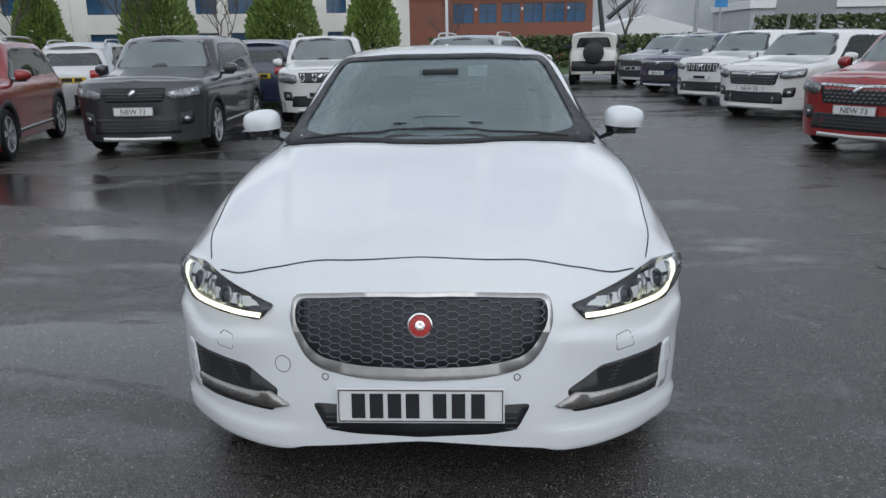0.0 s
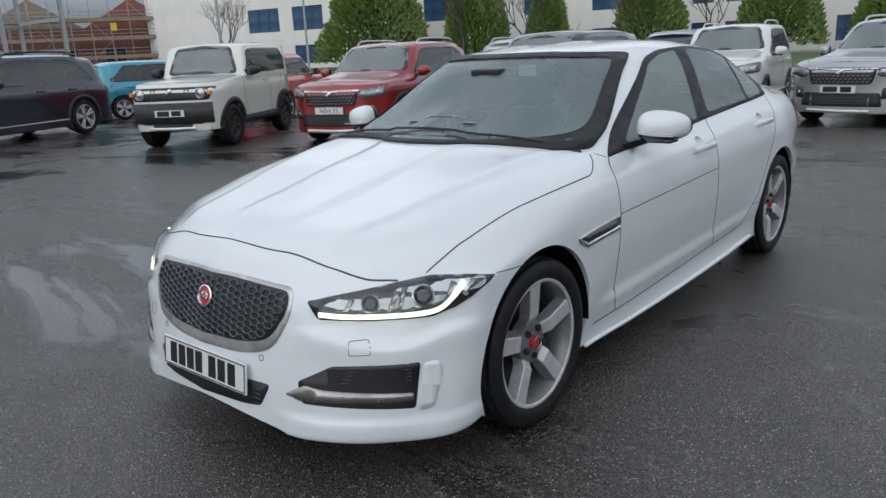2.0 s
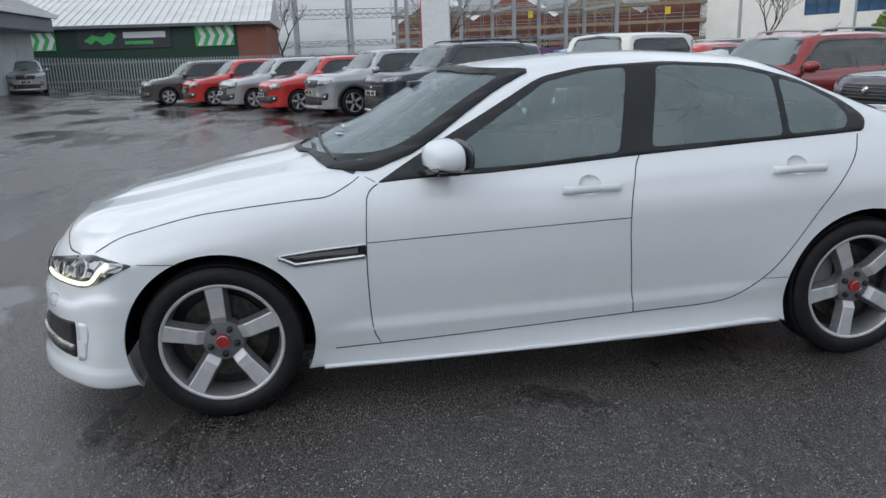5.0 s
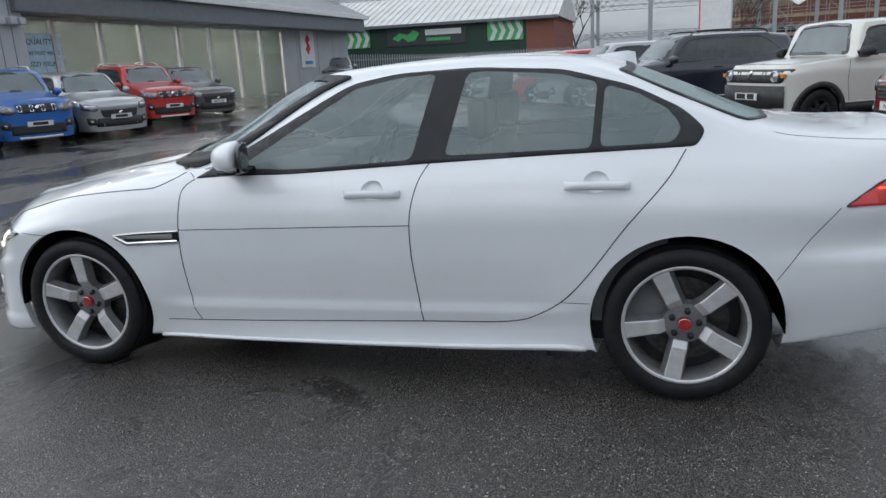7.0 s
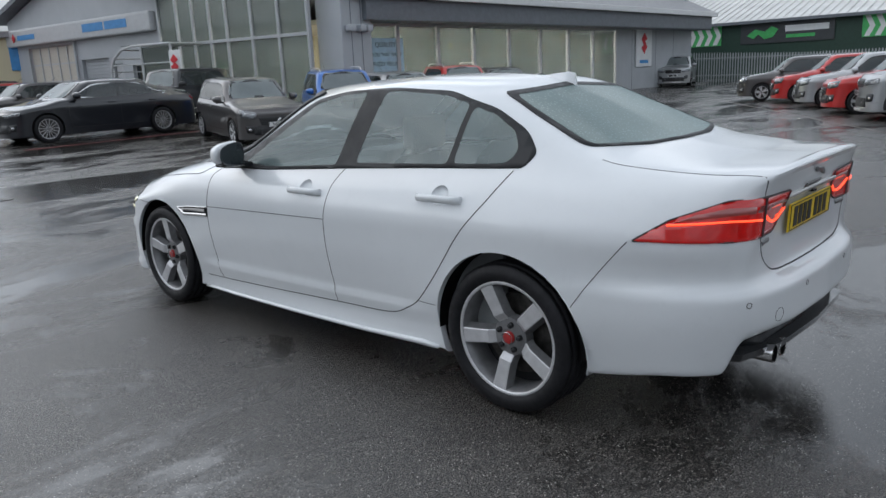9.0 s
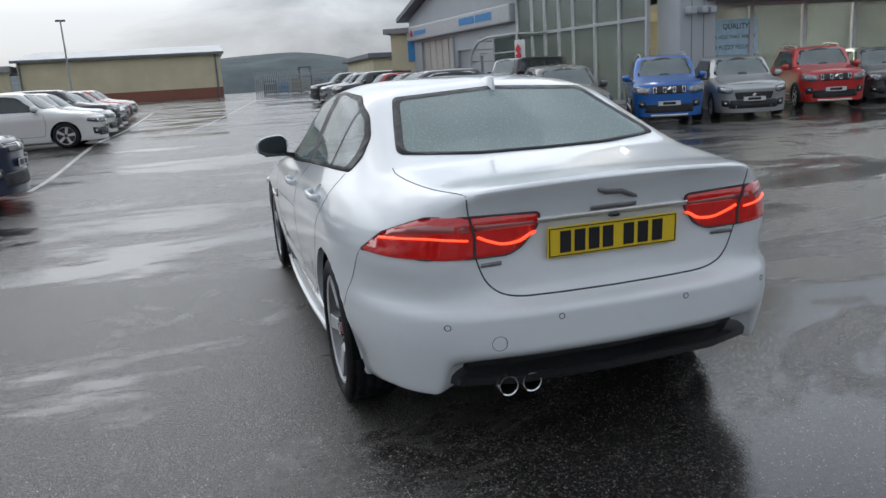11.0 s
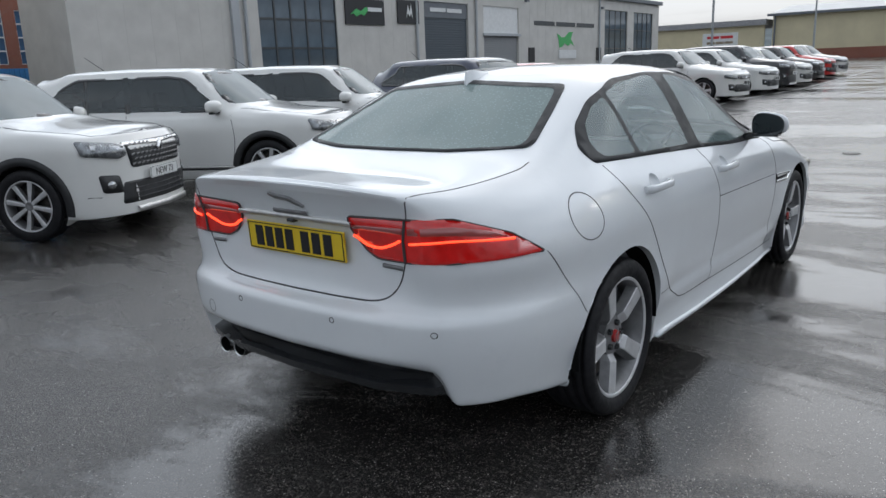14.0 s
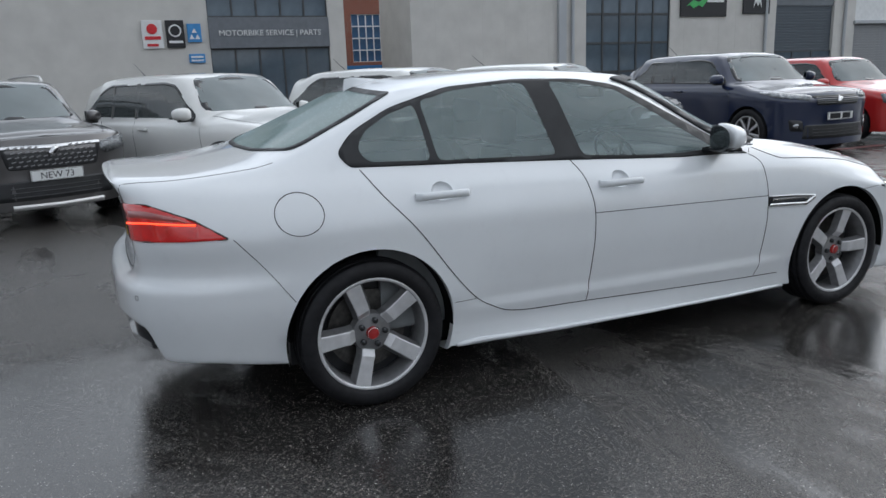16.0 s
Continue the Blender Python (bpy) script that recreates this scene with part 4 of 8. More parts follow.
def blade_spoke(x_face):
    """A flat-faced blade with drafted flanks whose foot drops into the hub cup; darker alloy carries the flanks' shade.
    """
    bm = bmesh.new()
    rings = []
    for r, x, wl, wr, o in ((.060, x_face - .040, .026, .026, 0), (.082, x_face - .030, .030, .028, 0), (.104, x_face - .014, .032, .029, .001), (.122, x_face - .012, .031, .029, .002), (.18, x_face - .006, .033, .031, .003), (.232, x_face - .001, .036, .034, .004), (.243, x_face - .002, .044, .040, .004)):
        pts = [(x - .003, o - wl, r), (x, o - wl + .004, r), (x, o + wr - .004, r), (x - .003, o + wr, r), (x - .040, o + wr + .016, r), (x - .040, o - wl - .012, r)]
        rings.append([bm.verts.new(p) for p in pts])
    for a, b in zip(rings, rings[1:]):
        for i in range(6):
            f = bm.faces.new((a[i], a[(i + 1) % 6], b[(i + 1) % 6], b[i]))
            f.material_index = 0 if i in (0, 1, 2) else 1
    bm.faces.new(rings[0])
    bm.faces.new(rings[-1][::-1])
    bmesh.ops.recalc_face_normals(bm, faces=bm.faces)
    me = bpy.data.meshes.new("spoke")
    bm.to_mesh(me)
    bm.free()
    me.materials.append(alloy)
    me.materials.append(alloy_dark)
    return me


hero_wheel["spoke"] = blade_spoke(.0968)
# barrel in darker alloy: the shade between the spokes is put into its colour
hero_wheel["rim"].materials[1] = alloy_dark
hero_wheel["nut"].materials[0] = gloss_black
hero_wheel["hub"].materials[0] = alloy_dark
for wx, wy, turned in ((.79, -AXLE, 4), (.79, AXLE, 26), (-.79, -AXLE, 15), (-.79, AXLE, 51)):
    w = put_wheel(hero_wheel, hero, wx, wy, HUB_Z, turn=turned)
    emblem_bm = lathe([(.0885, .0268), (.0905, .0275), (.0915, .0255), (.0895, .0245)], 24)
    part("cap_ring", emblem_bm, lamp_chrome, w)


def well_liner(yc, zc, r, side, x0=0.42, x1=0.89):
    bm = bmesh.new()
    rows = []
    for i in range(25):
        a = radians(-4 + i * 188 / 24)
        rows.append([bm.verts.new((side * x, yc + r * math.cos(a), zc + r * math.sin(a))) for x in (x0, x1)])
    for p, q in zip(rows, rows[1:]):
        bm.faces.new((p[0], p[1], q[1], q[0])).smooth = True
    bm.faces.new([p[0] for p in rows])
    return bm


def hero_lines(car, bvh):
    """Shut lines, lamps, grille, trim and handles."""
    lead = [(0, -2.108), (.20, -2.10), (.33, -2.083), (.45, -2.07), (.525, -2.052), (.58, -2.035), (.633, -2.01), (.70, -1.96)]
    flank = [(.756, -1.885), (.785, -1.78), (.80, -1.62), (.817, -1.45), (.829, -1.34), (.841, -1.18), (.848, -1.03), (.845, -.950), (.810, -.874), (.768, -.824)]
    pillar_seam = [(.812, -.760), (.795, -.778), (.776, -.800)]
    door_a = [(-.752, .926), (-.782, .908), (-.798, .885), (-.804, .86), (-.814, .73), (-.818, .565), (-.807, .345), (-.778, .262)]
    door_b = [(.374, .985), (.338, .925), (.306, .806), (.299, .66), (.316, .435), (.332, .302)]
    door_c = [(1.407, 1.02), (1.335, .911), (1.19, .742), (1.05, .55), (.947, .431), (.853, .366), (.71, .318), (.332, .302), (-.339, .275), (-.966, .252)]
    bump_line = [(1.742, .525), (1.845, .669), (1.955, .80)]
    skirt_line = [(.93, .413), (1.045, .413)]
    boot = [(.547, .94), (.535, .87), (.524, .796), (.483, .698), (.403, .648), (.257, .638), (0, .636)]
    lid_side = [(.547, .938), (.553, .972), (.556, 1.004)]
    deck = [(.555, 2.33), (.60, 2.2), (.645, 1.98), (.66, 1.83), (.655, 1.74)]
    fender = [(-1.70, .682), (-1.62, .676), (-1.55, .672)]
    crease = [(-.815, .706), (-.287, .72), (.297, .735)]
    crease_back = [(.31, .736), (.70, .747), (1.10, .76)]
    for flipit in (False, True):
        def add(name, bm, mat, label=""):
            return part(name, mirrored(bm) if flipit else bm, mat, car, label)
        for pts, ax, w in ((lead, "T", .006), (flank, "T", .004), (pillar_seam, "T", .004), (door_a, "L", .006), (door_b, "L", .006), (door_c, "L", .006), (bump_line, "L", .004), (skirt_line, "L", .003), (boot, "B", .007), (lid_side, "B", .006), (deck, "T", .005), (fender, "L", .004)):
            add("shut_line", ribbon(bvh, curved(pts, 6), ax, w * .75, 0.0022 if pts is flank else 0.0009, thick=0.004), gap_black, "dark panel gap")
        # thin dark band draws the shade along the waist crease
        add("crease_shade", ribbon(bvh, curved(crease, 8), "L", .0035, 0.0009, thick=0.003), gap_black)
        # head lamp
        lamp = rounded([(-1.19, .632), (-1.155, .580), (-.996, .577), (-.79, .580), (-.71, .606), (-.572, .679), (-.66, .690), (-.781, .696), (-.887, .684), (-.983, .670), (-1.078, .655)], .012, 3)
        head = add("headlight", patch(bvh, lamp, "P", .0015, .006, .05), gloss_black, "smoked headlight with a lit running strip")
        def sub(name, bm, mat, label="", under=head):
            return part(name, mirrored(bm) if flipit else bm, mat, under, label)
        sub("running_light", ribbon(bvh, curved([(-1.155, .594), (-1.05, .589), (-.90, .590), (-.80, .594), (-.755, .607), (-.715, .640), (-.678, .676)], 6), "P", .015, .007, thick=.005), lamp_white, "glowing white strip")
        for a, z, r in ((-.815, .648, .037), (-.985, .630, .031)):
            p, n = onto(bvh, "P", a, z)
            q = n.to_track_quat("Z", "Y").to_matrix().to_4x4()
            bm = lathe([(-.004, r), (.006, r), (.008, r * .86), (.003, r * .80)], 30, "Z")
            bmesh.ops.transform(bm, matrix=Matrix.Translation(p) @ q, verts=bm.verts)
            sub("lamp_ring", bm, lamp_chrome)
            bm = lathe([(.002, r * .8), (.007, r * .55), (.009, .0)], 24, "Z")
            bmesh.ops.transform(bm, matrix=Matrix.Translation(p) @ q, verts=bm.verts)
            sub("projector", bm, dark_glass)
        for pts in ([(-.90, .612), (-.885, .612), (-.862, .672), (-.882, .672)], [(-.935, .604), (-.918, .604), (-.885, .66), (-.905, .664)], [(-1.075, .606), (-1.058, .606), (-1.035, .64), (-1.05, .645)], [(-.75, .625), (-.742, .618), (-.70, .672), (-.72, .682)]):
            sub("reflector_fin", patch(bvh, pts, "P", .006, .005, .05), lamp_chrome)
        sub("side_reflector", patch(bvh, [(-.69, .635), (-.66, .655), (-.60, .676), (-.655, .682)], "P", .004, .004, .05), lamp_chrome)
        sub("lens", patch(bvh, lamp, "P", .013, .012, .06), lens_glass, "clear lens").visible_shadow = False
        # corner intakes with a metal blade
        fog = add("corner_intake", patch(bvh, rounded([(-1.245, .372), (-1.125, .432), (-1.0, .438), (-.838, .442), (-.862, .282), (-1.235, .298)], .012, 3), "P", .0015, .006, .06), satin_black, "dark honeycomb corner intake")
        sub("blade", patch(bvh, rounded([(-1.288, .326), (-1.222, .362), (-1.165, .350), (-.866, .338), (-.868, .313), (-1.235, .309)], .008, 3), "P", .010, .012, .05), blade_metal, "brushed metal blade", fog)
        for k in range(5):
            zz = .375 + k * .013
            sub("mesh_bar", ribbon(bvh, [(-1.10 + .01 * k, zz), (-.87, zz + .006)], "P", .004, .005, thick=.004), gap_black, "", fog)
        add("bumper_fin", patch(bvh, rounded([(-.828, .438), (-.775, .440), (-.765, .403), (-.800, .280), (-.858, .270)], .02, 4), "P", .0035, .008, .03), white_paint)
        add("washer_cover", ribbon(bvh, rounded([(-1.065, .517), (-.998, .520), (-.995, .474), (-1.068, .470)], .01, 3), "P", .0022, .0008, closed=True, thick=.003), gap_black)
        # side vent
        vent = add("side_vent", patch(bvh, rounded([(-1.175, .676), (-1.02, .692), (-.815, .702), (-.82, .648), (-1.09, .630)], .012, 3), "L", .002, .006, .05), gloss_black, "black wing vent")
        sub("vent_trim", ribbon(bvh, [(-1.165, .670), (-1.10, .637), (-.98, .645), (-.825, .653)], "L", .016, .007, thick=.008), chrome, "bright vent blade", vent)
        sub("vent_trim", ribbon(bvh, [(-1.17, .676), (-1.02, .69), (-.82, .701)], "L", .005, .006, thick=.006), chrome, "", vent)
        # handles
        for y0, z0 in HANDLES:
            p, n = onto(bvh, "L", y0 + .13, z0)
            bm = bmesh.new()
            line = curved([(p.x + .008, y0, z0 - .003), (p.x + .036, y0 + .03, z0), (p.x + .043, y0 + .13, z0 + .002), (p.x + .036, y0 + .225, z0), (p.x + .008, y0 + .255, z0 - .002)], 6)
            rings = []
            for c in line:
                c = Vector(c)
                rings.append([bm.verts.new(c + Vector((.010 * math.cos(t), 0, .017 * math.sin(t)))) for t in [i * math.tau / 8 for i in range(8)]])
            for r0, r1 in zip(rings, rings[1:]):
                for i in range(8):
                    bm.faces.new((r0[i], r0[(i + 1) % 8], r1[(i + 1) % 8], r1[i])).smooth = True
            bm.faces.new(rings[0]), bm.faces.new(rings[-1][::-1])
            bmesh.ops.recalc_face_normals(bm, faces=bm.faces)
            handle = add("door_handle", bm, white_paint, "body-coloured handle")
            sub("handle_recess", hollow_mesh(y0, z0, lambda a, b: onto(bvh, "L", a, b)[0].x, 1), white_paint, "", handle)
        # door mirror
        cap_bm = mirror_shell(1, .942, -.466, 1.036, .215, .138, .105)
        bmesh.ops.bisect_plane(cap_bm, geom=cap_bm.verts[:] + cap_bm.edges[:] + cap_bm.faces[:], plane_co=(.942, 0, 1.002), plane_no=(.10, 0, 1), clear_inner=True)
        shell = add("door_mirror", cap_bm, white_paint, "white mirror cap over a black base")
        base_bm = mirror_shell(1, .942, -.466, 1.036, .212, .136, .103)
        bmesh.ops.bisect_plane(base_bm, geom=base_bm.verts[:] + base_bm.edges[:] + base_bm.faces[:], plane_co=(.942, 0, 1.0025), plane_no=(.10, 0, 1), clear_outer=True)
        sub("mirror_base", base_bm, gloss_black, "", shell)
        bm = bmesh.new()
        add_box(bm, .855, .995, -.526, -.436, .966, .988, .008)
        rows = [[bm.verts.new(v) for v in ((.80, -.586, .945), (.80, -.446, .952), (.80, -.446, .980), (.80, -.586, .965))], [bm.verts.new(v) for v in ((.88, -.526, .962), (.88, -.456, .967), (.88, -.456, 1.0), (.88, -.526, .990))]]
        for i in range(4):
            bm.faces.new((rows[0][i], rows[0][(i + 1) % 4], rows[1][(i + 1) % 4], rows[1][i]))
        sub("mirror_foot", bm, gloss_black, "", shell)
        sub("indicator", box(.88, 1.022, -.564, -.526, 1.000, 1.006, .002), lamp_chrome, "", shell)
        sub("mirror_glass", mirror_shell(1, .942, -.421, 1.036, .192, .13, .02), dark_glass, "", shell)
        # tail lamp
        tail = rounded([(.79, .803), (.915, .880), (1.109, .942), (1.257, .944), (1.440, .936), (1.425, .885), (1.375, .815), (1.34, .792), (1.257, .796), (1.107, .800)], .014, 3)
        back = add("tail_light", patch(bvh, tail, "S", .006, .010, .045), tail_red, "lit red tail lamp")
        sub("light_signature", ribbon(bvh, curved([(.905, .862), (1.0, .868), (1.10, .872), (1.20, .868), (1.245, .862)], 5), "S", .007, .010, thick=.004), tail_glow, "glowing red line", back)
        sub("light_signature", ribbon(bvh, curved([(1.268, .872), (1.295, .852), (1.33, .835), (1.37, .838), (1.40, .858), (1.418, .868)], 5), "S", .009, .010, thick=.004), tail_glow, "", back)
        sub("clear_band", patch(bvh, [(.93, .872), (1.109, .890), (1.25, .892), (1.25, .915), (1.109, .918), (1.0, .898)], "S", .0085, .004, .05), tail_clear, "paler band", back)
        sub("clear_band", patch(bvh, [(1.265, .892), (1.42, .892), (1.424, .905), (1.265, .914)], "S", .0085, .004, .05), tail_clear, "", back)
        sub("lamp_gap", ribbon(bvh, [(1.257, .943), (1.262, .87), (1.257, .797)], "S", .006, .011, thick=.006), gap_black, "", back)
        sub("lamp_rim", ribbon(bvh, tail, "S", .005, .0078, closed=True, thick=.006), gap_black, "", back)
        # parking sensors
        for x, z in ((.644, .568), (.25, .573)):
            add("parking_sensor", ribbon(bvh, [(x + .010 * math.cos(t), z + .010 * math.sin(t)) for t in [i * math.tau / 14 for i in range(14)]], "B", .0028, .0009, closed=True, thick=.002), gap_black)
        add("parking_sensor", ribbon(bvh, [(.30 + .010 * math.cos(t), .425 + .010 * math.sin(t)) for t in [i * math.tau / 14 for i in range(14)]], "F", .0028, .0009, closed=True, thick=.002), gap_black)
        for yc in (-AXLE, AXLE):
            add("wheel_well", well_liner(yc, HUB_Z + .005, .371, 1), deep_black)
        add("sill_skirt", patch(bvh, [(-1.02, .176), (-.6, .181), (0, .192), (.6, .206), (.93, .222), (1.03, .212), (1.03, .203), (.5, .187), (0, .178), (-.6, .171), (-1.02, .168)], "L", .016, .02, .08), white_paint, "projecting sill skirt")
    part("fuel_flap", ribbon(bvh, [(1.693 + .097 * math.cos(t), .873 + .083 * math.sin(t)) for t in [i * math.tau / 36 for i in range(36)]], "R", .0035, .0009, closed=True, thick=.003), gap_black, car)
    part("tow_cover", ribbon(bvh, [(-.44 + .026 * math.cos(t), .455 + .026 * math.sin(t)) for t in [i * math.tau / 24 for i in range(24)]], "F", .0022, .0008, closed=True, thick=.003), gap_black, car)
    part("tow_cover", ribbon(bvh, [(.475 + .026 * math.cos(t), .50 + .026 * math.sin(t)) for t in [i * math.tau / 24 for i in range(24)]], "B", .0018, .0008, closed=True, thick=.003), gap_black, car)
    # radiator grille
    opening = rounded([(-.392, .655, .03), (0, .677, .2), (.392, .655, .03), (.398, .590, .05), (.335, .490, .06), (.19, .463, .1), (-.19, .463, .1), (-.335, .490, .06), (-.398, .590, .05)], .05, 4)
    outer = rounded([(-.405, .668, .03), (0, .690, .2), (.405, .668, .03), (.416, .585, .05), (.355, .460, .07), (.20, .424, .1), (-.20, .424, .1), (-.355, .460, .07), (-.416, .585, .05)], .05, 4)
    surround = part("grille", patch(bvh, outer, "F", .004, .012, .04), satin_metal, car, "satin metal grille surround")
    part("grille_back", patch(bvh, opening, "F", .006, .004, .05), satin_black, surround, "dark recess")
    mesh_bm = bmesh.new()
    mesh_area = [(x * .985, .567 + (z - .567) * .975) for x, z in opening]
    cw, ch = .044, .0215
    for c in range(-14, 15):
        for r in range(-1, 12):
            x, z = c * cw * .75, .455 + (r + (.5 if c % 2 else 0)) * ch
            corners = [(x - cw * .25, z + ch * .5), (x + cw * .25, z + ch * .5), (x + cw * .5, z), (x + cw * .25, z - ch * .5)]
            for p, q in zip(corners, corners[1:]):
                if inside(mesh_area, *p) and inside(mesh_area, *q):
                    ribbon(bvh, [p, q], "F", .0036, .012, bm=mesh_bm, thick=.006)
    part("grille_mesh", mesh_bm, mesh_blue, surround, "black honeycomb mesh")
    p, n = onto(bvh, "F", 0, .592)
    q = n.to_track_quat("Z", "Y").to_matrix().to_4x4()
    for nm, prof, mat in (("badge_ring", [(.004, .040), (.018, .0385), (.020, .034), (.014, .031)], chrome), ("badge", [(.014, .0315), (.0165, .02), (.018, .0)], red_cap)):
        bm = lathe(prof, 32, "Z")
        bmesh.ops.transform(bm, matrix=Matrix.Translation(p) @ q, verts=bm.verts)
        part(nm, bm, mat, surround)
    bm = lathe([(.0165, .0175), (.0205, .0155), (.0215, .008), (.0205, .0)], 7, "Z")
    bmesh.ops.transform(bm, matrix=Matrix.Translation(p) @ q, verts=bm.verts)
    part("emblem", bm, chrome, surround)
    low = part("lower_grille", patch(bvh, rounded([(-.345, .340), (.345, .340), (.30, .256), (.21, .246), (-.21, .246), (-.30, .256)], .02, 3), "F", .0015, .006, .06), satin_black, car, "dark lower air intake")
    for k in range(4):
        part("intake_bar", ribbon(bvh, [(-.30, .262 + k * .017), (.30, .262 + k * .017)], "F", .004, .006, thick=.005), gap_black, low)
    number_plate(car, (0, -2.283, .348), 0, plate_white, -7)
    number_plate(car, (0, 2.318, .816), 180, plate_yellow, 3)
    # boot furniture
    part("boot_bar", ribbon(bvh, [(-.30, .906), (-.15, .907), (0, .907), (.15, .907), (.30, .906)], "B", .016, .012, thick=.012), satin_metal, car, "bright boot bar")
    part("reversing_camera", box(-.018, .018, 2.30, 2.335, .885, .899, .004), gloss_black, car)
    bm = bmesh.new()
    rows = []
    for k in range(25):
        x = -.53 + k * 1.06 / 24
        u = 1 - (abs(x) / .54) ** 3
        a, _ = onto(bvh, "T", x, 2.20 - .14 * x * x)
        b, nb = onto(bvh, "B", x, 1.022 - .03 * x * x)
        c, _ = onto(bvh, "B", x, 1.004 - .03 * x * x)
        tip = Vector((x, b.y + .014 * u, b.z + .016 * u + .004))
        rows.append([bm.verts.new(p) for p in (a + Vector((0, 0, -.002)), a.lerp(tip, .6) + Vector((0, 0, -.003 * u)), tip, tip + Vector((0, .002 * u, -.006)), c + Vector((0, -.002, 0)))])
    for r0, r1 in zip(rows, rows[1:]):
        for i in range(4):
            bm.faces.new((r0[i], r1[i], r1[i + 1], r0[i + 1]))
    bmesh.ops.recalc_face_normals(bm, faces=bm.faces)
    part("boot_spoiler", bm, white_paint, car, "small lip spoiler", True, 50)
    part("emblem", patch(bvh, rounded([(-.085, .948), (-.045, .958), (-.01, .972), (.05, .975), (.082, .99), (.078, .999), (.04, .990), (-.02, .986), (-.06, .968), (-.085, .957)], .004, 2), "B", .008, .008, .05), alloy_dark, car, "metal emblem")
    for x0, x1, z0 in ((-.088, .095, .925), (.43, .508, .766), (-.515, -.42, .772)):
        part("badge_bar", ribbon(bvh, [(x0, z0), ((x0 + x1) / 2, z0), (x1, z0)], "B", .014, .005, thick=.005), alloy_dark, car)
    # rear valance and tail pipes
    bm = bmesh.new()
    rows = []
    for x, y in ((-.64, 2.20), (-.60, 2.28), (-.40, 2.345), (0, 2.365), (.40, 2.345), (.60, 2.28), (.64, 2.20)):
        rows.append([bm.verts.new(c) for c in ((x, y - .25, .44), (x, y - .01, .455), (x, y - .05, .385), (x, y + .012, .362), (x, y + .005, .332), (x, y - .08, .325 + .1 * x * x), (x, y - .16, .33 + .1 * x * x))])
    for r0, r1 in zip(rows, rows[1:]):
        for i in range(6):
            bm.faces.new((r0[i], r1[i], r1[i + 1], r0[i + 1]))
    bmesh.ops.recalc_face_normals(bm, faces=bm.faces)
    part("rear_valance", bm, gloss_black, car, "black rear diffuser", True, 30)
    for x in (.352, .442):
        pipe = part("tail_pipe", lathe([(2.10, .034), (2.345, .037), (2.357, .036), (2.355, .032), (2.22, .030), (2.22, .0)], 28, "Y"), chrome, car, "round bright tail pipe", True)
        pipe.location = (x, 0, .332)
        part("pipe_bore", lathe([(2.3545, .0312), (2.30, .0285), (2.226, .028), (2.226, .0)], 24, "Y"), deep_black, pipe, "black bore")
    # roof antenna
    bm = bmesh.new()
    prof = [(1.02, .0, .020), (1.10, .024, .022), (1.17, .052, .016), (1.205, .058, .010), (1.215, .0, .018)]
    rows = []
    for y, h, w in prof:
        b, _ = onto(bvh, "T", 0, y)
        rows.append([bm.verts.new(c) for c in ((-w, y, b.z - .004), (-w * .35, y, b.z + h), (w * .35, y, b.z + h), (w, y, b.z - .004))])
    for r0, r1 in zip(rows, rows[1:]):
        for i in range(3):
            bm.faces.new((r0[i], r0[i + 1], r1[i + 1], r1[i]))
    bm.faces.new(rows[0]), bm.faces.new(rows[-1][::-1])
    bmesh.ops.recalc_face_normals(bm, faces=bm.faces)
    part("roof_antenna", bm, white_paint, car, "white shark-fin antenna", True, 50)
    # wipers and cowl
    part("cowl", ribbon(bvh, curved([(-.735, -.838), (-.62, -.938), (-.38, -.99), (0, -1.01), (.38, -.99), (.62, -.938), (.735, -.838)], 8), "T", .018, .003, thick=.012), black_plastic, car, "black scuttle panel")
    for x0, x1 in ((-.62, -.02), (-.02, .60)):
        bm = bmesh.new()
        line = []
        for i in range(11):
            x = x0 + (x1 - x0) * i / 10
            p, n = onto(bvh, "T", x, -.972 + .17 * x * x)
            line.append(p + n * .012)
        for p, q in zip(line, line[1:]):
            add_tube(bm, p, q, .006, .006, 6)
        part("wiper", bm, satin_black, car)


hero_lines(hero, hero_skin)


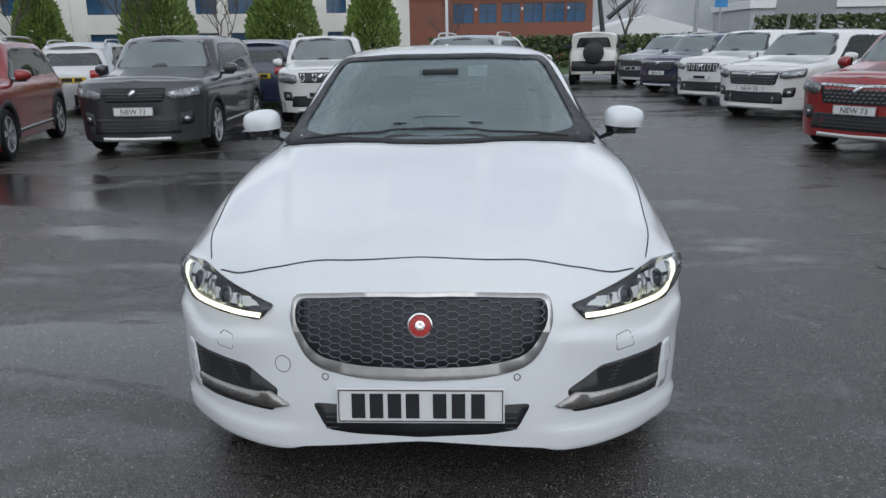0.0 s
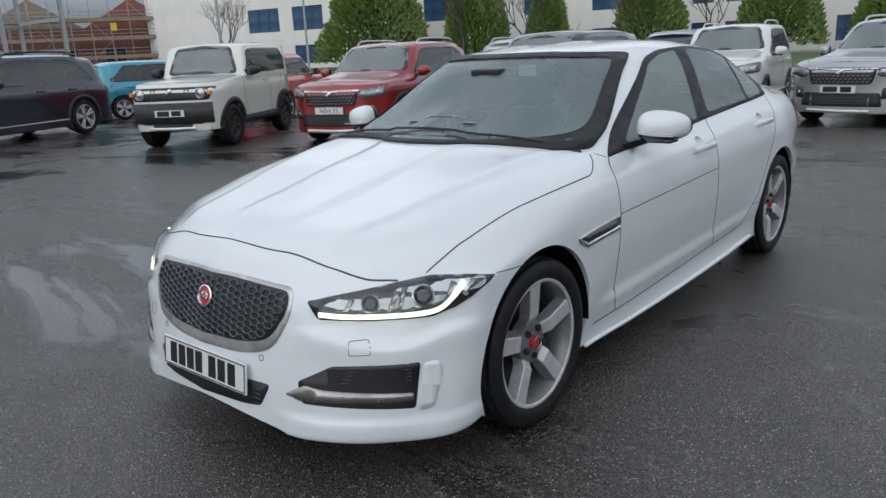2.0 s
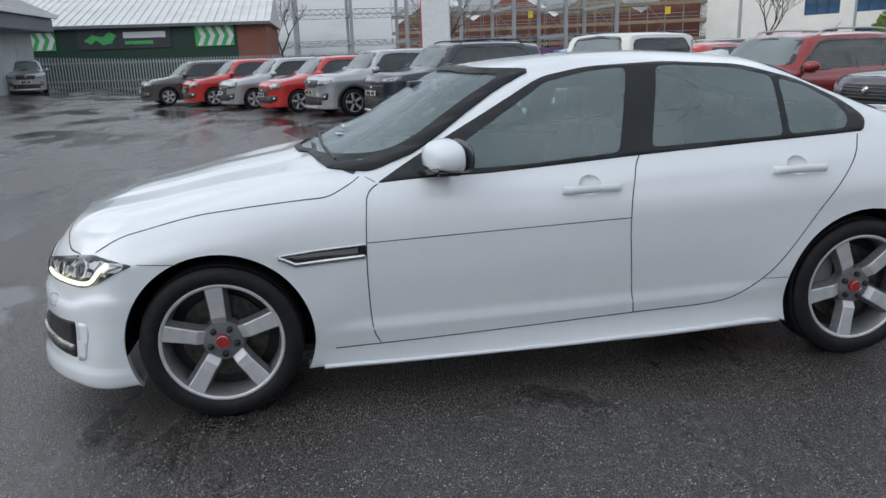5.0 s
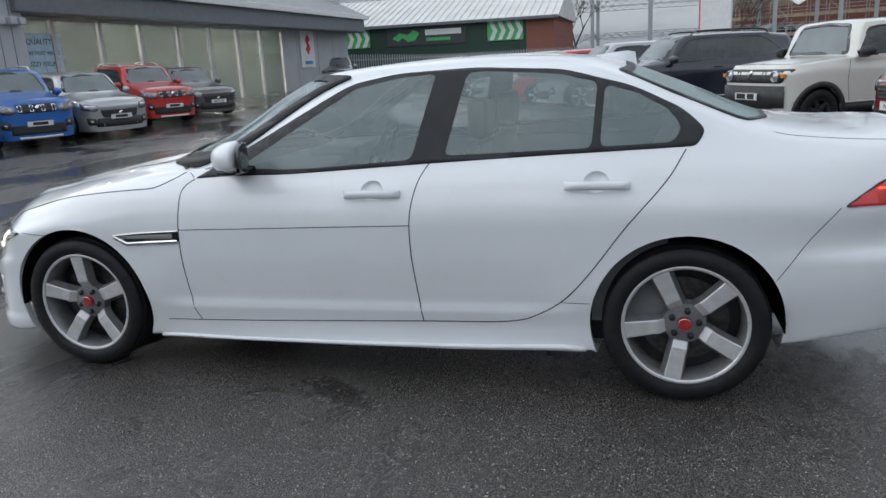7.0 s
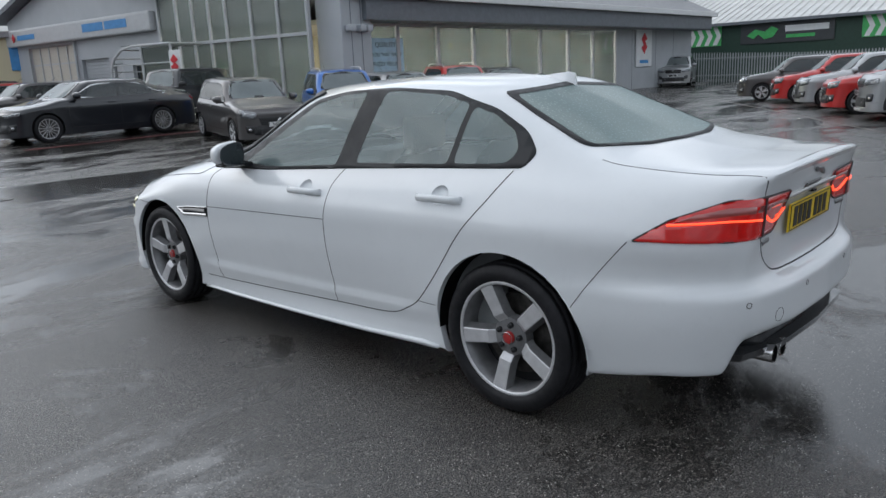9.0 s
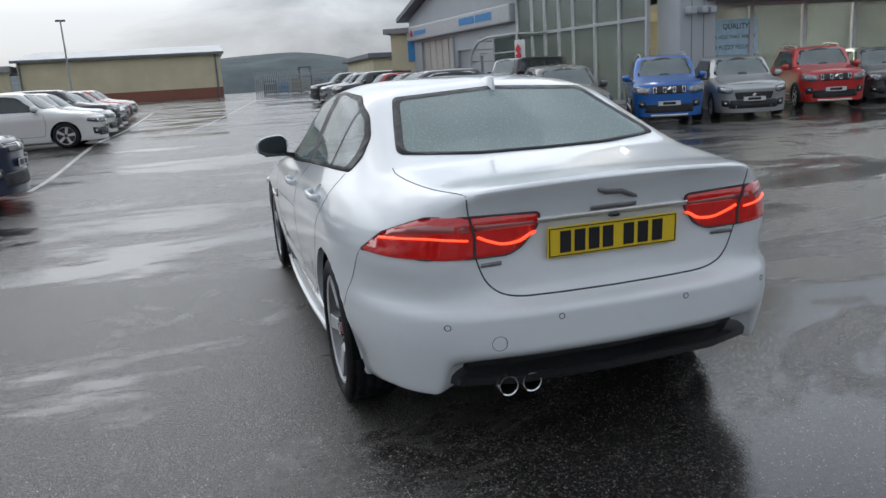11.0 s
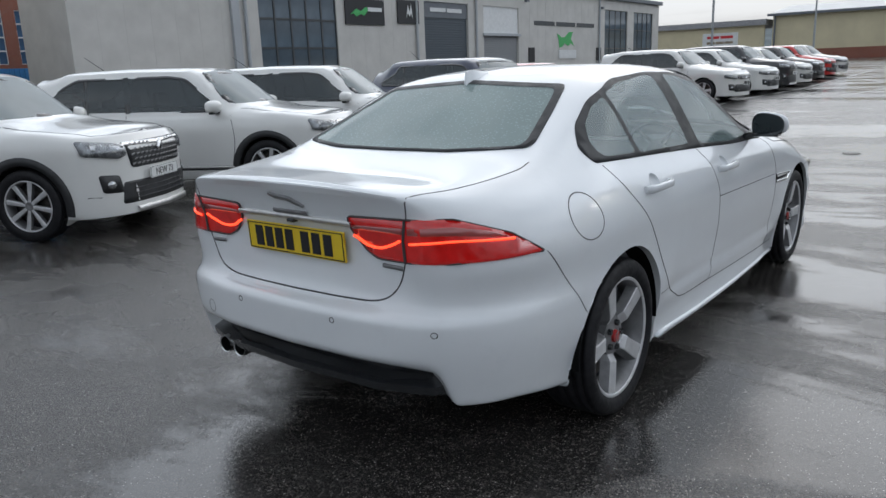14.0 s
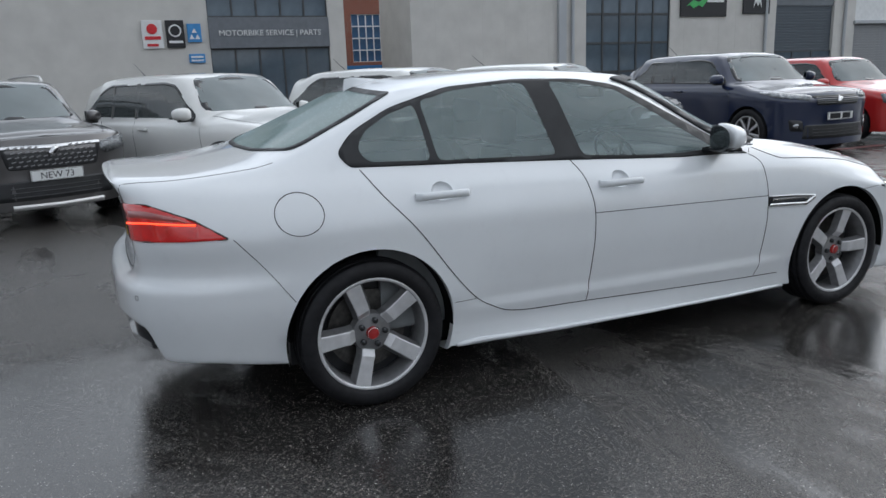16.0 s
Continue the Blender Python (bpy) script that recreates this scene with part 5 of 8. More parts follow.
def hero_cabin(car):
    bm = bmesh.new()
    add_box(bm, -.74, .74, -.95, 1.75, .20, .30)
    part("floor_pan", bm, satin_black, car)
    bm = bmesh.new()
    add_box(bm, -.66, .66, -1.35, 1.15, .17, .20)
    add_box(bm, -.48, .48, 1.1, 2.0, .25, .32)
    part("underbody", bm, satin_black, car)
    bm = bmesh.new()
    add_box(bm, -.72, .72, -.88, -.38, .62, .90, .07)
    add_box(bm, -.60, -.16, -.62, -.34, .84, .955, .04)
    add_box(bm, -.13, .13, -.42, .55, .30, .60, .04)
    part("dashboard", bm, cabin_grey, car, "dark dashboard")
    bm = bmesh.new()
    for x in (-.37, .37):
        seat_shape(bm, x, .12, .34)
    part("front_seat", bm, seat_dark, car, "dark leather front seats")
    bm = bmesh.new()
    add_box(bm, -.64, .64, .86, 1.35, .34, .56, .06)
    seat_shape(bm, 0, 1.02, .36, 1.28, True)
    part("rear_seat", bm, seat_dark, car, "dark leather rear bench")
    bm = bmesh.new()
    add_box(bm, -.66, .66, 1.45, 1.86, .98, 1.0)
    part("parcel_shelf", bm, cabin_grey, car)
    for s in (-1, 1):
        bm = bmesh.new()
        add_box(bm, min(s * .76, s * .80), max(s * .76, s * .80), -.62, 1.35, .30, .935, .015)
        part("door_card", bm, cabin_grey, car)
    bm = lathe([(-.012, .178), (0, .190), (.012, .178), (0, .166)], 36, "Z", True)
    for a in (0, 140, 220):
        add_tube(bm, (0, 0, 0), (.17 * math.sin(radians(a)), -.17 * math.cos(radians(a)), 0), .016, .012, 8)
    add_lathe(bm, [(-.03, .0), (-.03, .06), (.03, .055), (.035, .0)], 20, "Z")
    ob = part("steering_wheel", bm, satin_black, car, "black steering wheel")
    ob.matrix_basis = pose(-.37, -.24, .90, 65, 0, 0)
    bm = bmesh.new()
    add_box(bm, -.12, .12, -.33, -.30, 1.235, 1.30, .012)
    part("rear_view_mirror", bm, gloss_black, car)
    bm = bmesh.new()
    add_box(bm, -.09, .09, -.52, -.36, 1.27, 1.30, .01)
    part("sensor_pod", bm, satin_black, car)
    bm = bmesh.new()
    add_box(bm, .14, .24, -.42, -.41, 1.26, 1.31)
    part("paper_notice", bm, paper_white, car)


hero_cabin(hero)

# ---- parked vehicles ----
def car_net(s):
    """A control net for a parked car from a few lengths. Front towards -y, ground at z = 0."""
    hw, wb = s["W"] / 2, s["wb"]
    yf = -(wb / 2 + s["fo"])
    yr = yf + s["L"]
    H, belt, zb = s["H"], s["belt"], s["zb"]
    h0, h1 = s["hood0"], s["hood1"]
    cowl, head, tail = s["cowl"], s["head"], s["tail"]
    boxy = s.get("boxy", 0.0)
    up = .72 + .13 * boxy
    gx = .93 + .05 * boxy
    ax, rx = -wb / 2, wb / 2
    zs = [zb + .02, zb, zb + .14, (zb + belt) * .5, belt - .20, belt - .07, belt]
    wide = [.80, .95, .975, .99, 1.0, .975, gx]
    lines = [[] for _ in range(10)]

    def station(ylow, ymid, ytop, k, frac, ztops, xs=None, drop=0.0):
        """One ring: lower points at ylow..ymid, upper at ytop; frac narrows it."""
        for i in range(7):
            y = ylow if i < 2 else ymid if i < 5 else ytop[0]
            z = zs[i]
            if i == 0:
                y += .04 if y < 0 else -.04
            if drop and i > 3:
                z = min(z, ztops[0] - (6 - i) * .07)
            lines[i].append((hw * wide[i] * frac if xs is None else xs[i], y, z))
        for i, (x, y, z) in enumerate(ztops[1]):
            lines[7 + i].append((x, y, z))

    nose = h0
    def front(frac, ylow, ymid, yh):
        for i in range(7):
            z = min(zs[i], nose - (6 - i) * .055) if i > 2 else zs[i]
            y = (ylow, ylow, ylow, ymid, ymid, yh, yh + .04)[i] + (.05 if i == 0 else 0)
            lines[i].append((hw * wide[i] * frac, y, z))
        for i, f in enumerate((.62, .32, 0)):
            lines[7 + i].append((hw * frac * f, yh + .06, nose + .02 * (1 - f)))
    front(0, yf, yf + .02, yf + .08)
    front(.48, yf + .045 - .025 * boxy, yf + .065 - .025 * boxy, yf + .12 - .02 * boxy)
    front(.84, yf + .205 - .125 * boxy, yf + .215 - .125 * boxy, yf + .25 - .06 * boxy)
    def hood(y, t, frac=1.0):
        top = h0 + (h1 - h0) * t
        for i in range(7):
            z = min(zs[i], top - (6 - i) * .055) if i > 2 else zs[i]
            lines[i].append((hw * wide[i] * frac * (1 if i < 6 else .97), y, z if i < 6 else min(belt, top - .01)))
        for i, (f, dz) in enumerate(((.66, .012), (.34, .028), (0, .034))):
            lines[7 + i].append((hw * f, y, top + dz))
    hood(yf + .42, .18, .985)
    hood(ax, .5)
    hood(cowl, 1.0)
    def cabin(y, zc, zt, frac=1.0, xt=None, ypil=None):
        for i in range(7):
            lines[i].append((hw * wide[i] * frac, y, zs[i]))
        xt = hw * up if xt is None else xt
        yp = y if ypil is None else ypil
        lines[7].append((xt, yp, zt))
        lines[8].append((xt * .62, yp, zc - .012))
        lines[9].append((0, yp, zc))
    t = .34
    yA = cowl + .30 * (head - cowl)
    cabin(yA, h1 + .03 + (H - h1 - .06) * t, belt + .04, xt=hw * (gx - .04))
    cabin(head, H - .025, H - .075)
    cabin((head + tail) / 2, H, H - .055)
    cabin(tail - .05, H - .02, H - .08)
    drop = s["drop"]
    cabin(rx + .10 if tail > rx + .2 else tail + .12, H - .035 - drop * .2, H - .10 - drop * .25, ypil=tail + .05)
    rk = s["rake"]
    def back(frac, dy, top_y):
        for i in range(7):
            y = yr - dy - (0, 0, 0, .01, .03, .05, .07)[i] * (1 + rk)
            lines[i].append((hw * wide[i] * frac * (1 if i < 5 else .99), y, zs[i] + (.02 if i < 2 else 0)))
        lines[7].append((hw * up * frac, top_y, H - .13 - drop))
        lines[8].append((hw * up * .62 * frac, top_y + .02, H - .065 - drop * .9))
        lines[9].append((0, top_y + .03, H - .05 - drop * .85))
    ty = yr - .12 - rk
    back(.985, .42, ty - .10)
    back(.90, .10, ty)
    back(.48, .01, ty + .02)
    back(0, 0, ty + .02)
    n = len(lines[0])
    return np.array([[lines[k][i] for k in range(10)] for i in range(n)])


def circle(cx, cy, rx, ry=None, n=16):
    ry = rx if ry is None else ry
    return [(cx + rx * math.cos(i * math.tau / n), cy + ry * math.sin(i * math.tau / n)) for i in range(n)]


KITS = {}


def kit_for(style, R):
    key = (style, round(R, 3))
    if key not in KITS:
        rim = R * (.70 if style != "offroad" else .58)
        if style == "offroad":
            KITS[key] = wheel_kit(str(key), R, rim, .20, 6, [satin_black, gap_black], .06, .05, satin_black, .03)
        elif style == "dark":
            KITS[key] = wheel_kit(str(key), R, rim, .21, 5, [alloy, gap_black], .055, .075, gap_black, .025)
        elif style == "fine":
            KITS[key] = wheel_kit(str(key), R, rim, .21, 15, [alloy, alloy_dark], .012, .018, alloy, .02)
        elif style == "multi":
            KITS[key] = wheel_kit(str(key), R, rim, .21, 8, [alloy, alloy_dark], .03, .05, alloy, .02)
        else:
            KITS[key] = wheel_kit(str(key), R, rim, .21, 5, [alloy, alloy_dark], .03, .045, alloy, .02, 0.0, 9.0)
    return KITS[key]


def parked_car(name, s, paint, label, plate="bars"):
    """A parked car with body, glass, lamps, trim, plates and wheels at the origin."""
    car = thing(name, Matrix(), label, "car", kind="")
    hw, wb = s["W"] / 2, s["wb"]
    yf = -(wb / 2 + s["fo"])
    yr = yf + s["L"]
    H, belt, zb, R = s["H"], s["belt"], s["zb"], s["R"]
    cowl, head, tail, h0, h1 = s["cowl"], s["head"], s["tail"], s["hood0"], s["hood1"]
    boxy = s.get("boxy", 0.0)
    net = car_net(s)
    body = loft_body(net, 4, 4)
    bvh = BVHTree.FromBMesh(body)
    suv = s.get("clad", False)
    g = s.get("glass_end", yr - .35)
    top = H - .13
    a0 = cowl + .34 * (head - cowl)
    # outlines: side glass, windscreen, rear window
    side = [(a0, belt + .035), (head + .02, top - .035), (head + .25, top), (tail - .25, top - .005), (g - .30 - s["rake"] * .4, top - .06 - s["drop"] * .5), (g, belt + .10), (g - .06, belt + .055), (a0 + .2, belt + .035)]
    mid = s.get("bpillar", (head + tail) / 2 - .10)
    screen = [(-hw * .80, h1 + .03), (-hw * .63, H - .09), (0, H - .055), (hw * .63, H - .09), (hw * .80, h1 + .03), (0, h1 + .035)]
    rear = [(-hw * .70, belt + .07), (-hw * .56, H - .20 - s["drop"]), (hw * .56, H - .20 - s["drop"]), (hw * .70, belt + .07)]
    side, screen, rear = rounded(side, .05, 2), rounded(screen, .07, 2), rounded(rear, .06, 2)
    for ax in "LR":
        open_window(body, side, ax)
    open_window(body, screen, "F")
    open_window(body, rear, "B")
    for yc in (-wb / 2, wb / 2):
        cut_arch(body, yc, R, R + .045, .3)
    part("body", body, paint, car, smooth=True, sharp=38)
    for ax in "LR":
        pane = part("side_window", patch(bvh, side, ax, .002, 0, .12), s.get("side_glass", dark_tint), car, "tinted side glass")
        pane.visible_shadow = False
        part("window_trim", ribbon(bvh, side, ax, .032, .004, closed=True), s.get("brightwork", gloss_black), car)
        part("window_pillar", ribbon(bvh, [(mid + .06, top + .01), (mid, belt + .03)], ax, .07, .005), gloss_black, car)
        if s.get("cpillar"):
            part("window_pillar", ribbon(bvh, [(s["cpillar"] + .04, top - .02), (s["cpillar"], belt + .03)], ax, .05, .005), gloss_black, car)
    pane = part("windscreen", patch(bvh, screen, "F", .002, 0, .12), parked_glass, car, "wet windscreen")
    pane.visible_shadow = False
    part("screen_border", ribbon(bvh, screen, "F", .05, .004, closed=True, side=-.4), gloss_black, car)
    pane = part("rear_window", patch(bvh, rear, "B", .002, 0, .12), dark_tint, car)
    pane.visible_shadow = False
    part("screen_border", ribbon(bvh, rear, "B", .05, .004, closed=True, side=-.4), gloss_black, car)
    # shut lines and handles
    zl = zb + .16
    for ax in "LR":
        for pts in ([(a0 - .12, belt - .02), (a0 - .16, belt - .30), (a0 - .10, zl)], [(mid + .03, belt), (mid, belt - .3), (mid + .02, zl)], [(wb / 2 - .02, belt), (wb / 2 - .22, belt - .25), (wb / 2 - R - .10, zl + .06), (wb / 2 - R - .3, zl), (a0 - .10, zl)]):
            part("shut_line", ribbon(bvh, curved(pts, 5), ax, .008, .001, thick=.003), gap_black, car)
    for m in (1, -1):
        part("bonnet_gap", ribbon(bvh, curved([(m * hw * .80, cowl + .03), (m * hw * .80, -wb / 2), (m * hw * .76, yf + .42), (m * hw * .60, yf + .235), (m * hw * .3, yf + .165), (0, yf + .15)], 5), "T", .010, .0015, thick=.004), gap_black, car)
    for side_sign, ax in ((1, "L"), (-1, "R")):
        for y in ((mid - .22, wb / 2 - .25) if not s.get("two_door") else (mid - .2,)):
            p, n = onto(bvh, ax, y, belt - .10)
            part("door_handle", box(min(p.x, p.x + side_sign * .035), max(p.x, p.x + side_sign * .035), y - .1, y + .1, belt - .115, belt - .085, .01), paint, car)
        shell = part("door_mirror", mirror_shell(side_sign, hw * gx_of(s) + .14, a0 + .06, belt + .09, .20, .15, .11), s.get("mirror", paint), car)
        part("mirror_foot", box(min(side_sign * hw * .88, side_sign * (hw + .12)), max(side_sign * hw * .88, side_sign * (hw + .12)), a0 + .02, a0 + .08, belt + .0, belt + .04, .01), satin_black, shell)
        part("mirror_glass", box(min(side_sign * (hw * .93 + .05), side_sign * (hw * .93 + .21)), max(side_sign * (hw * .93 + .05), side_sign * (hw * .93 + .21)), a0 + .085, a0 + .092, belt + .03, belt + .15), dark_glass, shell)
    # cladding
    if suv:
        for ax in "LR":
            for yc in (-wb / 2, wb / 2):
                arc = [(yc + (R + .075) * math.cos(radians(a)), R + (R + .075) * math.sin(radians(a))) for a in range(-22, 203, 9)]
                part("arch_cladding", ribbon(bvh, arc, ax, .075, .014, thick=.03), black_plastic, car, "black plastic arch trim")
            part("sill_cladding", ribbon(bvh, [(-wb / 2 + R, zb + .06), (0, zb + .06), (wb / 2 - R, zb + .06)], ax, .15, .012, thick=.03), black_plastic, car)
            part("sill_trim", ribbon(bvh, [(-wb / 2 + R + .1, zb + .15), (wb / 2 - R - .1, zb + .15)], ax, .02, .016, thick=.03), satin_metal, car)
    if s.get("rails"):
        for x in (-1, 1):
            bm = bmesh.new()
            line = curved([(x * hw * .66, head + .12, H - .055), (x * hw * .66, head + .25, H + .02), (x * hw * .66, (head + tail) / 2, H + .035), (x * hw * .66, tail - .18, H + .015), (x * hw * .66, tail - .02, H - .06)], 5)
            for a, b in zip(line, line[1:]):
                add_tube(bm, a, b, .018, .018, 6, False)
            part("roof_rail", bm, s["rails"], car, "roof rail")
    # front
    gz0, gz1, gw = s["grille"]
    lz0, lz1, lin, lout = s["lamp"]
    grille = part("grille", patch(bvh, rounded([(-gw, gz1), (gw, gz1), (gw * .88, gz0), (-gw * .88, gz0)], .04, 3), "F", .006, .012, .07), satin_black, car, "black grille")
    style = s.get("grille_style", "mesh")
    if style == "mesh":
        for r in range(int((gz1 - gz0) / .045)):
            z = gz0 + .03 + r * .045
            bm = bmesh.new()
            n = int(gw * 2 / .075)
            for c in range(n):
                x = -gw * .86 + (c + (.5 if r % 2 else 0)) * gw * 1.72 / n
                ribbon(bvh, [(x, z), (x + .04, z + .010)], "F", .014, .012, bm=bm, thick=.01)
            part("grille_insert", bm, alloy_dark, grille)
        part("grille_bar", ribbon(bvh, [(-gw, gz1 - .02), (0, gz1 - .03), (gw, gz1 - .02)], "F", .03, .018, thick=.02), chrome, grille, "bright bar")
    elif style == "slots":
        for c in range(s.get("slots", 5)):
            x = -gw * .8 + c * gw * 1.6 / (s.get("slots", 5) - 1)
            part("grille_slot", ribbon(bvh, rounded([(x - .035, gz1 - .03), (x + .035, gz1 - .03), (x + .03, gz0 + .03), (x - .03, gz0 + .03)], .01, 2), "F", .012, .014, closed=True, thick=.012), s.get("slot_mat", chrome), grille)
    else:
        for r in range(4):
            z = gz0 + .03 + r * (gz1 - gz0 - .05) / 3.5
            part("grille_slat", ribbon(bvh, [(-gw * .9, z), (0, z), (gw * .9, z)], "F", .012, .012, thick=.012), gloss_black, grille)
    # a plain emblem
    part("emblem", patch(bvh, rounded([(-.055, gz1 - .08), (.02, gz1 - .02), (.055, gz1 - .05), (-.02, gz1 - .11)], .012, 2), "F", .026, .02, .12), chrome, grille, "plain bright emblem")
    for m in (1, -1):
        if s.get("round_lamps"):
            p, n = onto(bvh, "F", m * (lin + lout) / 2, (lz0 + lz1) / 2)
            bm = lathe([(0, .09), (.03, .088), (.035, .075), (.018, .07), (.04, .0)], 26, "Y")
            bmesh.ops.transform(bm, matrix=Matrix.Translation(p) @ Matrix.Diagonal((1, -1, 1, 1)), verts=bm.verts)
            bmesh.ops.recalc_face_normals(bm, faces=bm.faces)
            part("headlight", bm, lamp_chrome, car, "round headlight")
            part("indicator", box(min(m * (lout + .03), m * (lout + .09)), max(m * (lout + .03), m * (lout + .09)), p.y - .02, p.y + .05, lz0 + .06, lz1 - .04, .008), amber, car, "amber indicator")
        else:
            poly = rounded([(m * lin, lz0 + .03), (m * lin, lz1 - .06), (m * lout, lz1), (m * lout, lz0 + .05), (m * (lin + .08), lz0)], .025, 3)
            lamp = part("headlight", patch(bvh, poly if m > 0 else poly[::-1], "F", .010, .02, .08), lamp_shell, car, "clear headlight")
            part("reflector", ribbon(bvh, [(m * (lin + .05), (lz0 + lz1) / 2 - .005), (m * (lout - .07), (lz0 + lz1) / 2 + .02)], "F", .05, .013, thick=.01), lamp_bright, lamp)
            part("lens", patch(bvh, poly if m > 0 else poly[::-1], "F", .018, .01, .1), lens_glass, lamp).visible_shadow = False
        fx, fz = hw * .74, s.get("fog_z", zb + .22)
        fog = part("fog_light", patch(bvh, rounded([(m * (fx - .10), fz - .09), (m * (fx + .07), fz - .08), (m * (fx + .09), fz + .09), (m * (fx - .08), fz + .07)][::m], .03, 3), "F", .006, .012, .1), satin_black, car)
        part("lamp", patch(bvh, circle(m * fx, fz - .01, .035)[::m], "F", .014, .01, .1), lamp_chrome, fog)
        # tail lamps
        tz0, tz1, tin = s["tail_lamp"]
        poly = rounded([(m * tin, tz0), (m * hw * .93, tz0 + .02), (m * hw * .93, tz1), (m * tin, tz1 - .02)], .03, 3)
        part("tail_light", patch(bvh, poly if m > 0 else poly[::-1], "B", .010, .02, .1), tail_red_off, car, "red tail lamp")
    low = part("lower_grille", patch(bvh, rounded([(-hw * .62, zb + .30), (hw * .62, zb + .30), (hw * .66, zb + .10), (-hw * .66, zb + .10)], .03, 3), "F", .004, .01, .12), satin_black, car, "black lower intake")
    for k in range(3):
        part("intake_bar", ribbon(bvh, [(-hw * .5, zb + .14 + k * .045), (0, zb + .14 + k * .045), (hw * .5, zb + .14 + k * .045)], "F", .012, .012, thick=.01), gap_black, low)
    if suv:
        part("bumper_cladding", ribbon(bvh, [(-hw * .93, zb + .10), (-hw * .84, zb + .09), (-hw * .4, zb + .075), (0, zb + .075), (hw * .4, zb + .075), (hw * .84, zb + .09), (hw * .93, zb + .10)], "F", .20, .004, thick=.03), black_plastic, car)
        part("skid_plate", ribbon(bvh, [(-hw * .5, zb + .035), (0, zb + .03), (hw * .5, zb + .035)], "F", .05, .03, thick=.03), satin_metal, car, "silver skid bar")
        part("rear_cladding", ribbon(bvh, [(-hw * .9, zb + .14), (0, zb + .12), (hw * .9, zb + .14)], "B", .28, .012, thick=.03), black_plastic, car)
    if s.get("bumper"):
        z0, z1 = s["bumper"]
        for ax in "FB":
            part("bumper", ribbon(bvh, [(-hw * .84, (z0 + z1) / 2), (-hw * .7, (z0 + z1) / 2), (-hw * .4, (z0 + z1) / 2), (hw * .4, (z0 + z1) / 2), (hw * .7, (z0 + z1) / 2), (hw * .84, (z0 + z1) / 2)], ax, z1 - z0, .035, thick=.06), black_plastic, car, "plain black bumper")
    p, n = onto(bvh, "F", 0, s["plate_z"])
    p = p - Vector((0, .03 if s.get("bumper") else 0, 0))
    if plate == "new":
        number_plate(car, (0, p.y - .03, s["plate_z"]), 0, plate_white, 0, text="NEW 73")
    elif plate == "word":
        pl = number_plate(car, (0, p.y - .03, s["plate_z"]), 0, plate_white, 0, bars=False)
        part("word_bar", box(-.15, .15, -.0062, -.004, -.03, .03), ink, pl)
    else:
        number_plate(car, (0, p.y - .03, s["plate_z"]), 0, plate_white, bars=2)
    p, n = onto(bvh, "B", 0, belt - .22)
    number_plate(car, (0, p.y + .025, belt - .22), 180, plate_yellow, bars=2)
    # wheels, wells, underside, cabin
    kit = kit_for(s.get("wheel", "twin"), R)
    for wy in (-wb / 2, wb / 2):
        for wx in (-1, 1):
            put_wheel(kit, car, wx * (hw - .115), wy, R, turn=11, nuts=False)
            part("wheel_well", well_liner(wy, R, R + .044, wx, .35, hw - .03), black_plastic, car)
    part("underbody", box(-hw * .8, hw * .8, yf + .25, yr - .25, zb + .0, zb + .05), satin_black, car)
    bm = bmesh.new()
    add_box(bm, -hw * .86, hw * .86, cowl + .06, head + .02, belt - .28, belt - .03, .06)
    add_box(bm, -hw * .88, -hw * .84, cowl + .1, tail, zb + .1, belt - .03)
    add_box(bm, hw * .84, hw * .88, cowl + .1, tail, zb + .1, belt - .03)
    add_box(bm, -hw * .86, hw * .86, cowl + .1, yr - .3, zb + .06, zb + .12)
    part("dashboard", bm, cabin_grey, car)
    bm = bmesh.new()
    for x in (-.36, .36):
        seat_shape(bm, x, head + .55, belt - .62, .48)
    seat_shape(bm, 0, head + 1.38, belt - .60, 1.2, True)
    part("seat", bm, seat_dark, car, "dark seats")
    if s.get("notice", True):
        for x, w in ((-.35, .12), (.42, .10)):
            ob = part("paper_notice", box(-w, w, -.002, .002, 0, .17), paper_white, car)
            ob.matrix_basis = pose(x, cowl + .22, belt + .01, -38, 0, 0)
    if s.get("spare"):
        bm = lathe([(yr - .06, .0), (yr - .06, R * .9), (yr + .0, R * .98), (yr + .12, R * .95), (yr + .15, R * .7), (yr + .16, .0)], 36, "Y")
        ob = part("spare_wheel", bm, satin_black, car, "black spare wheel cover", True)
        ob.location = (0, 0, belt - .10)
    bm = bmesh.new()
    add_tube(bm, (-.22, tail - .35, H - .03), (-.22, tail - .08, H + .16), .006, .002, 5)
    part("aerial", bm, satin_black, car)
    return car


def gx_of(s):
    return .93 + .05 * s.get("boxy", 0.0)


dark_tint = glass("dark_tint", (0.16, 0.18, 0.19), 0.06, 0.05)
# parked_glass: haze raised in place of sky mirrored in the windscreens
parked_glass = glass("parked_glass", (0.66, 0.73, 0.73), 0.26, 0.05, 95.0, (0.50, 0.57, 0.58))
tail_red_off = simple("tail_red_off", (0.36, 0.012, 0.012), 0.15, vary=0.2, scale=20, coat=1.0)

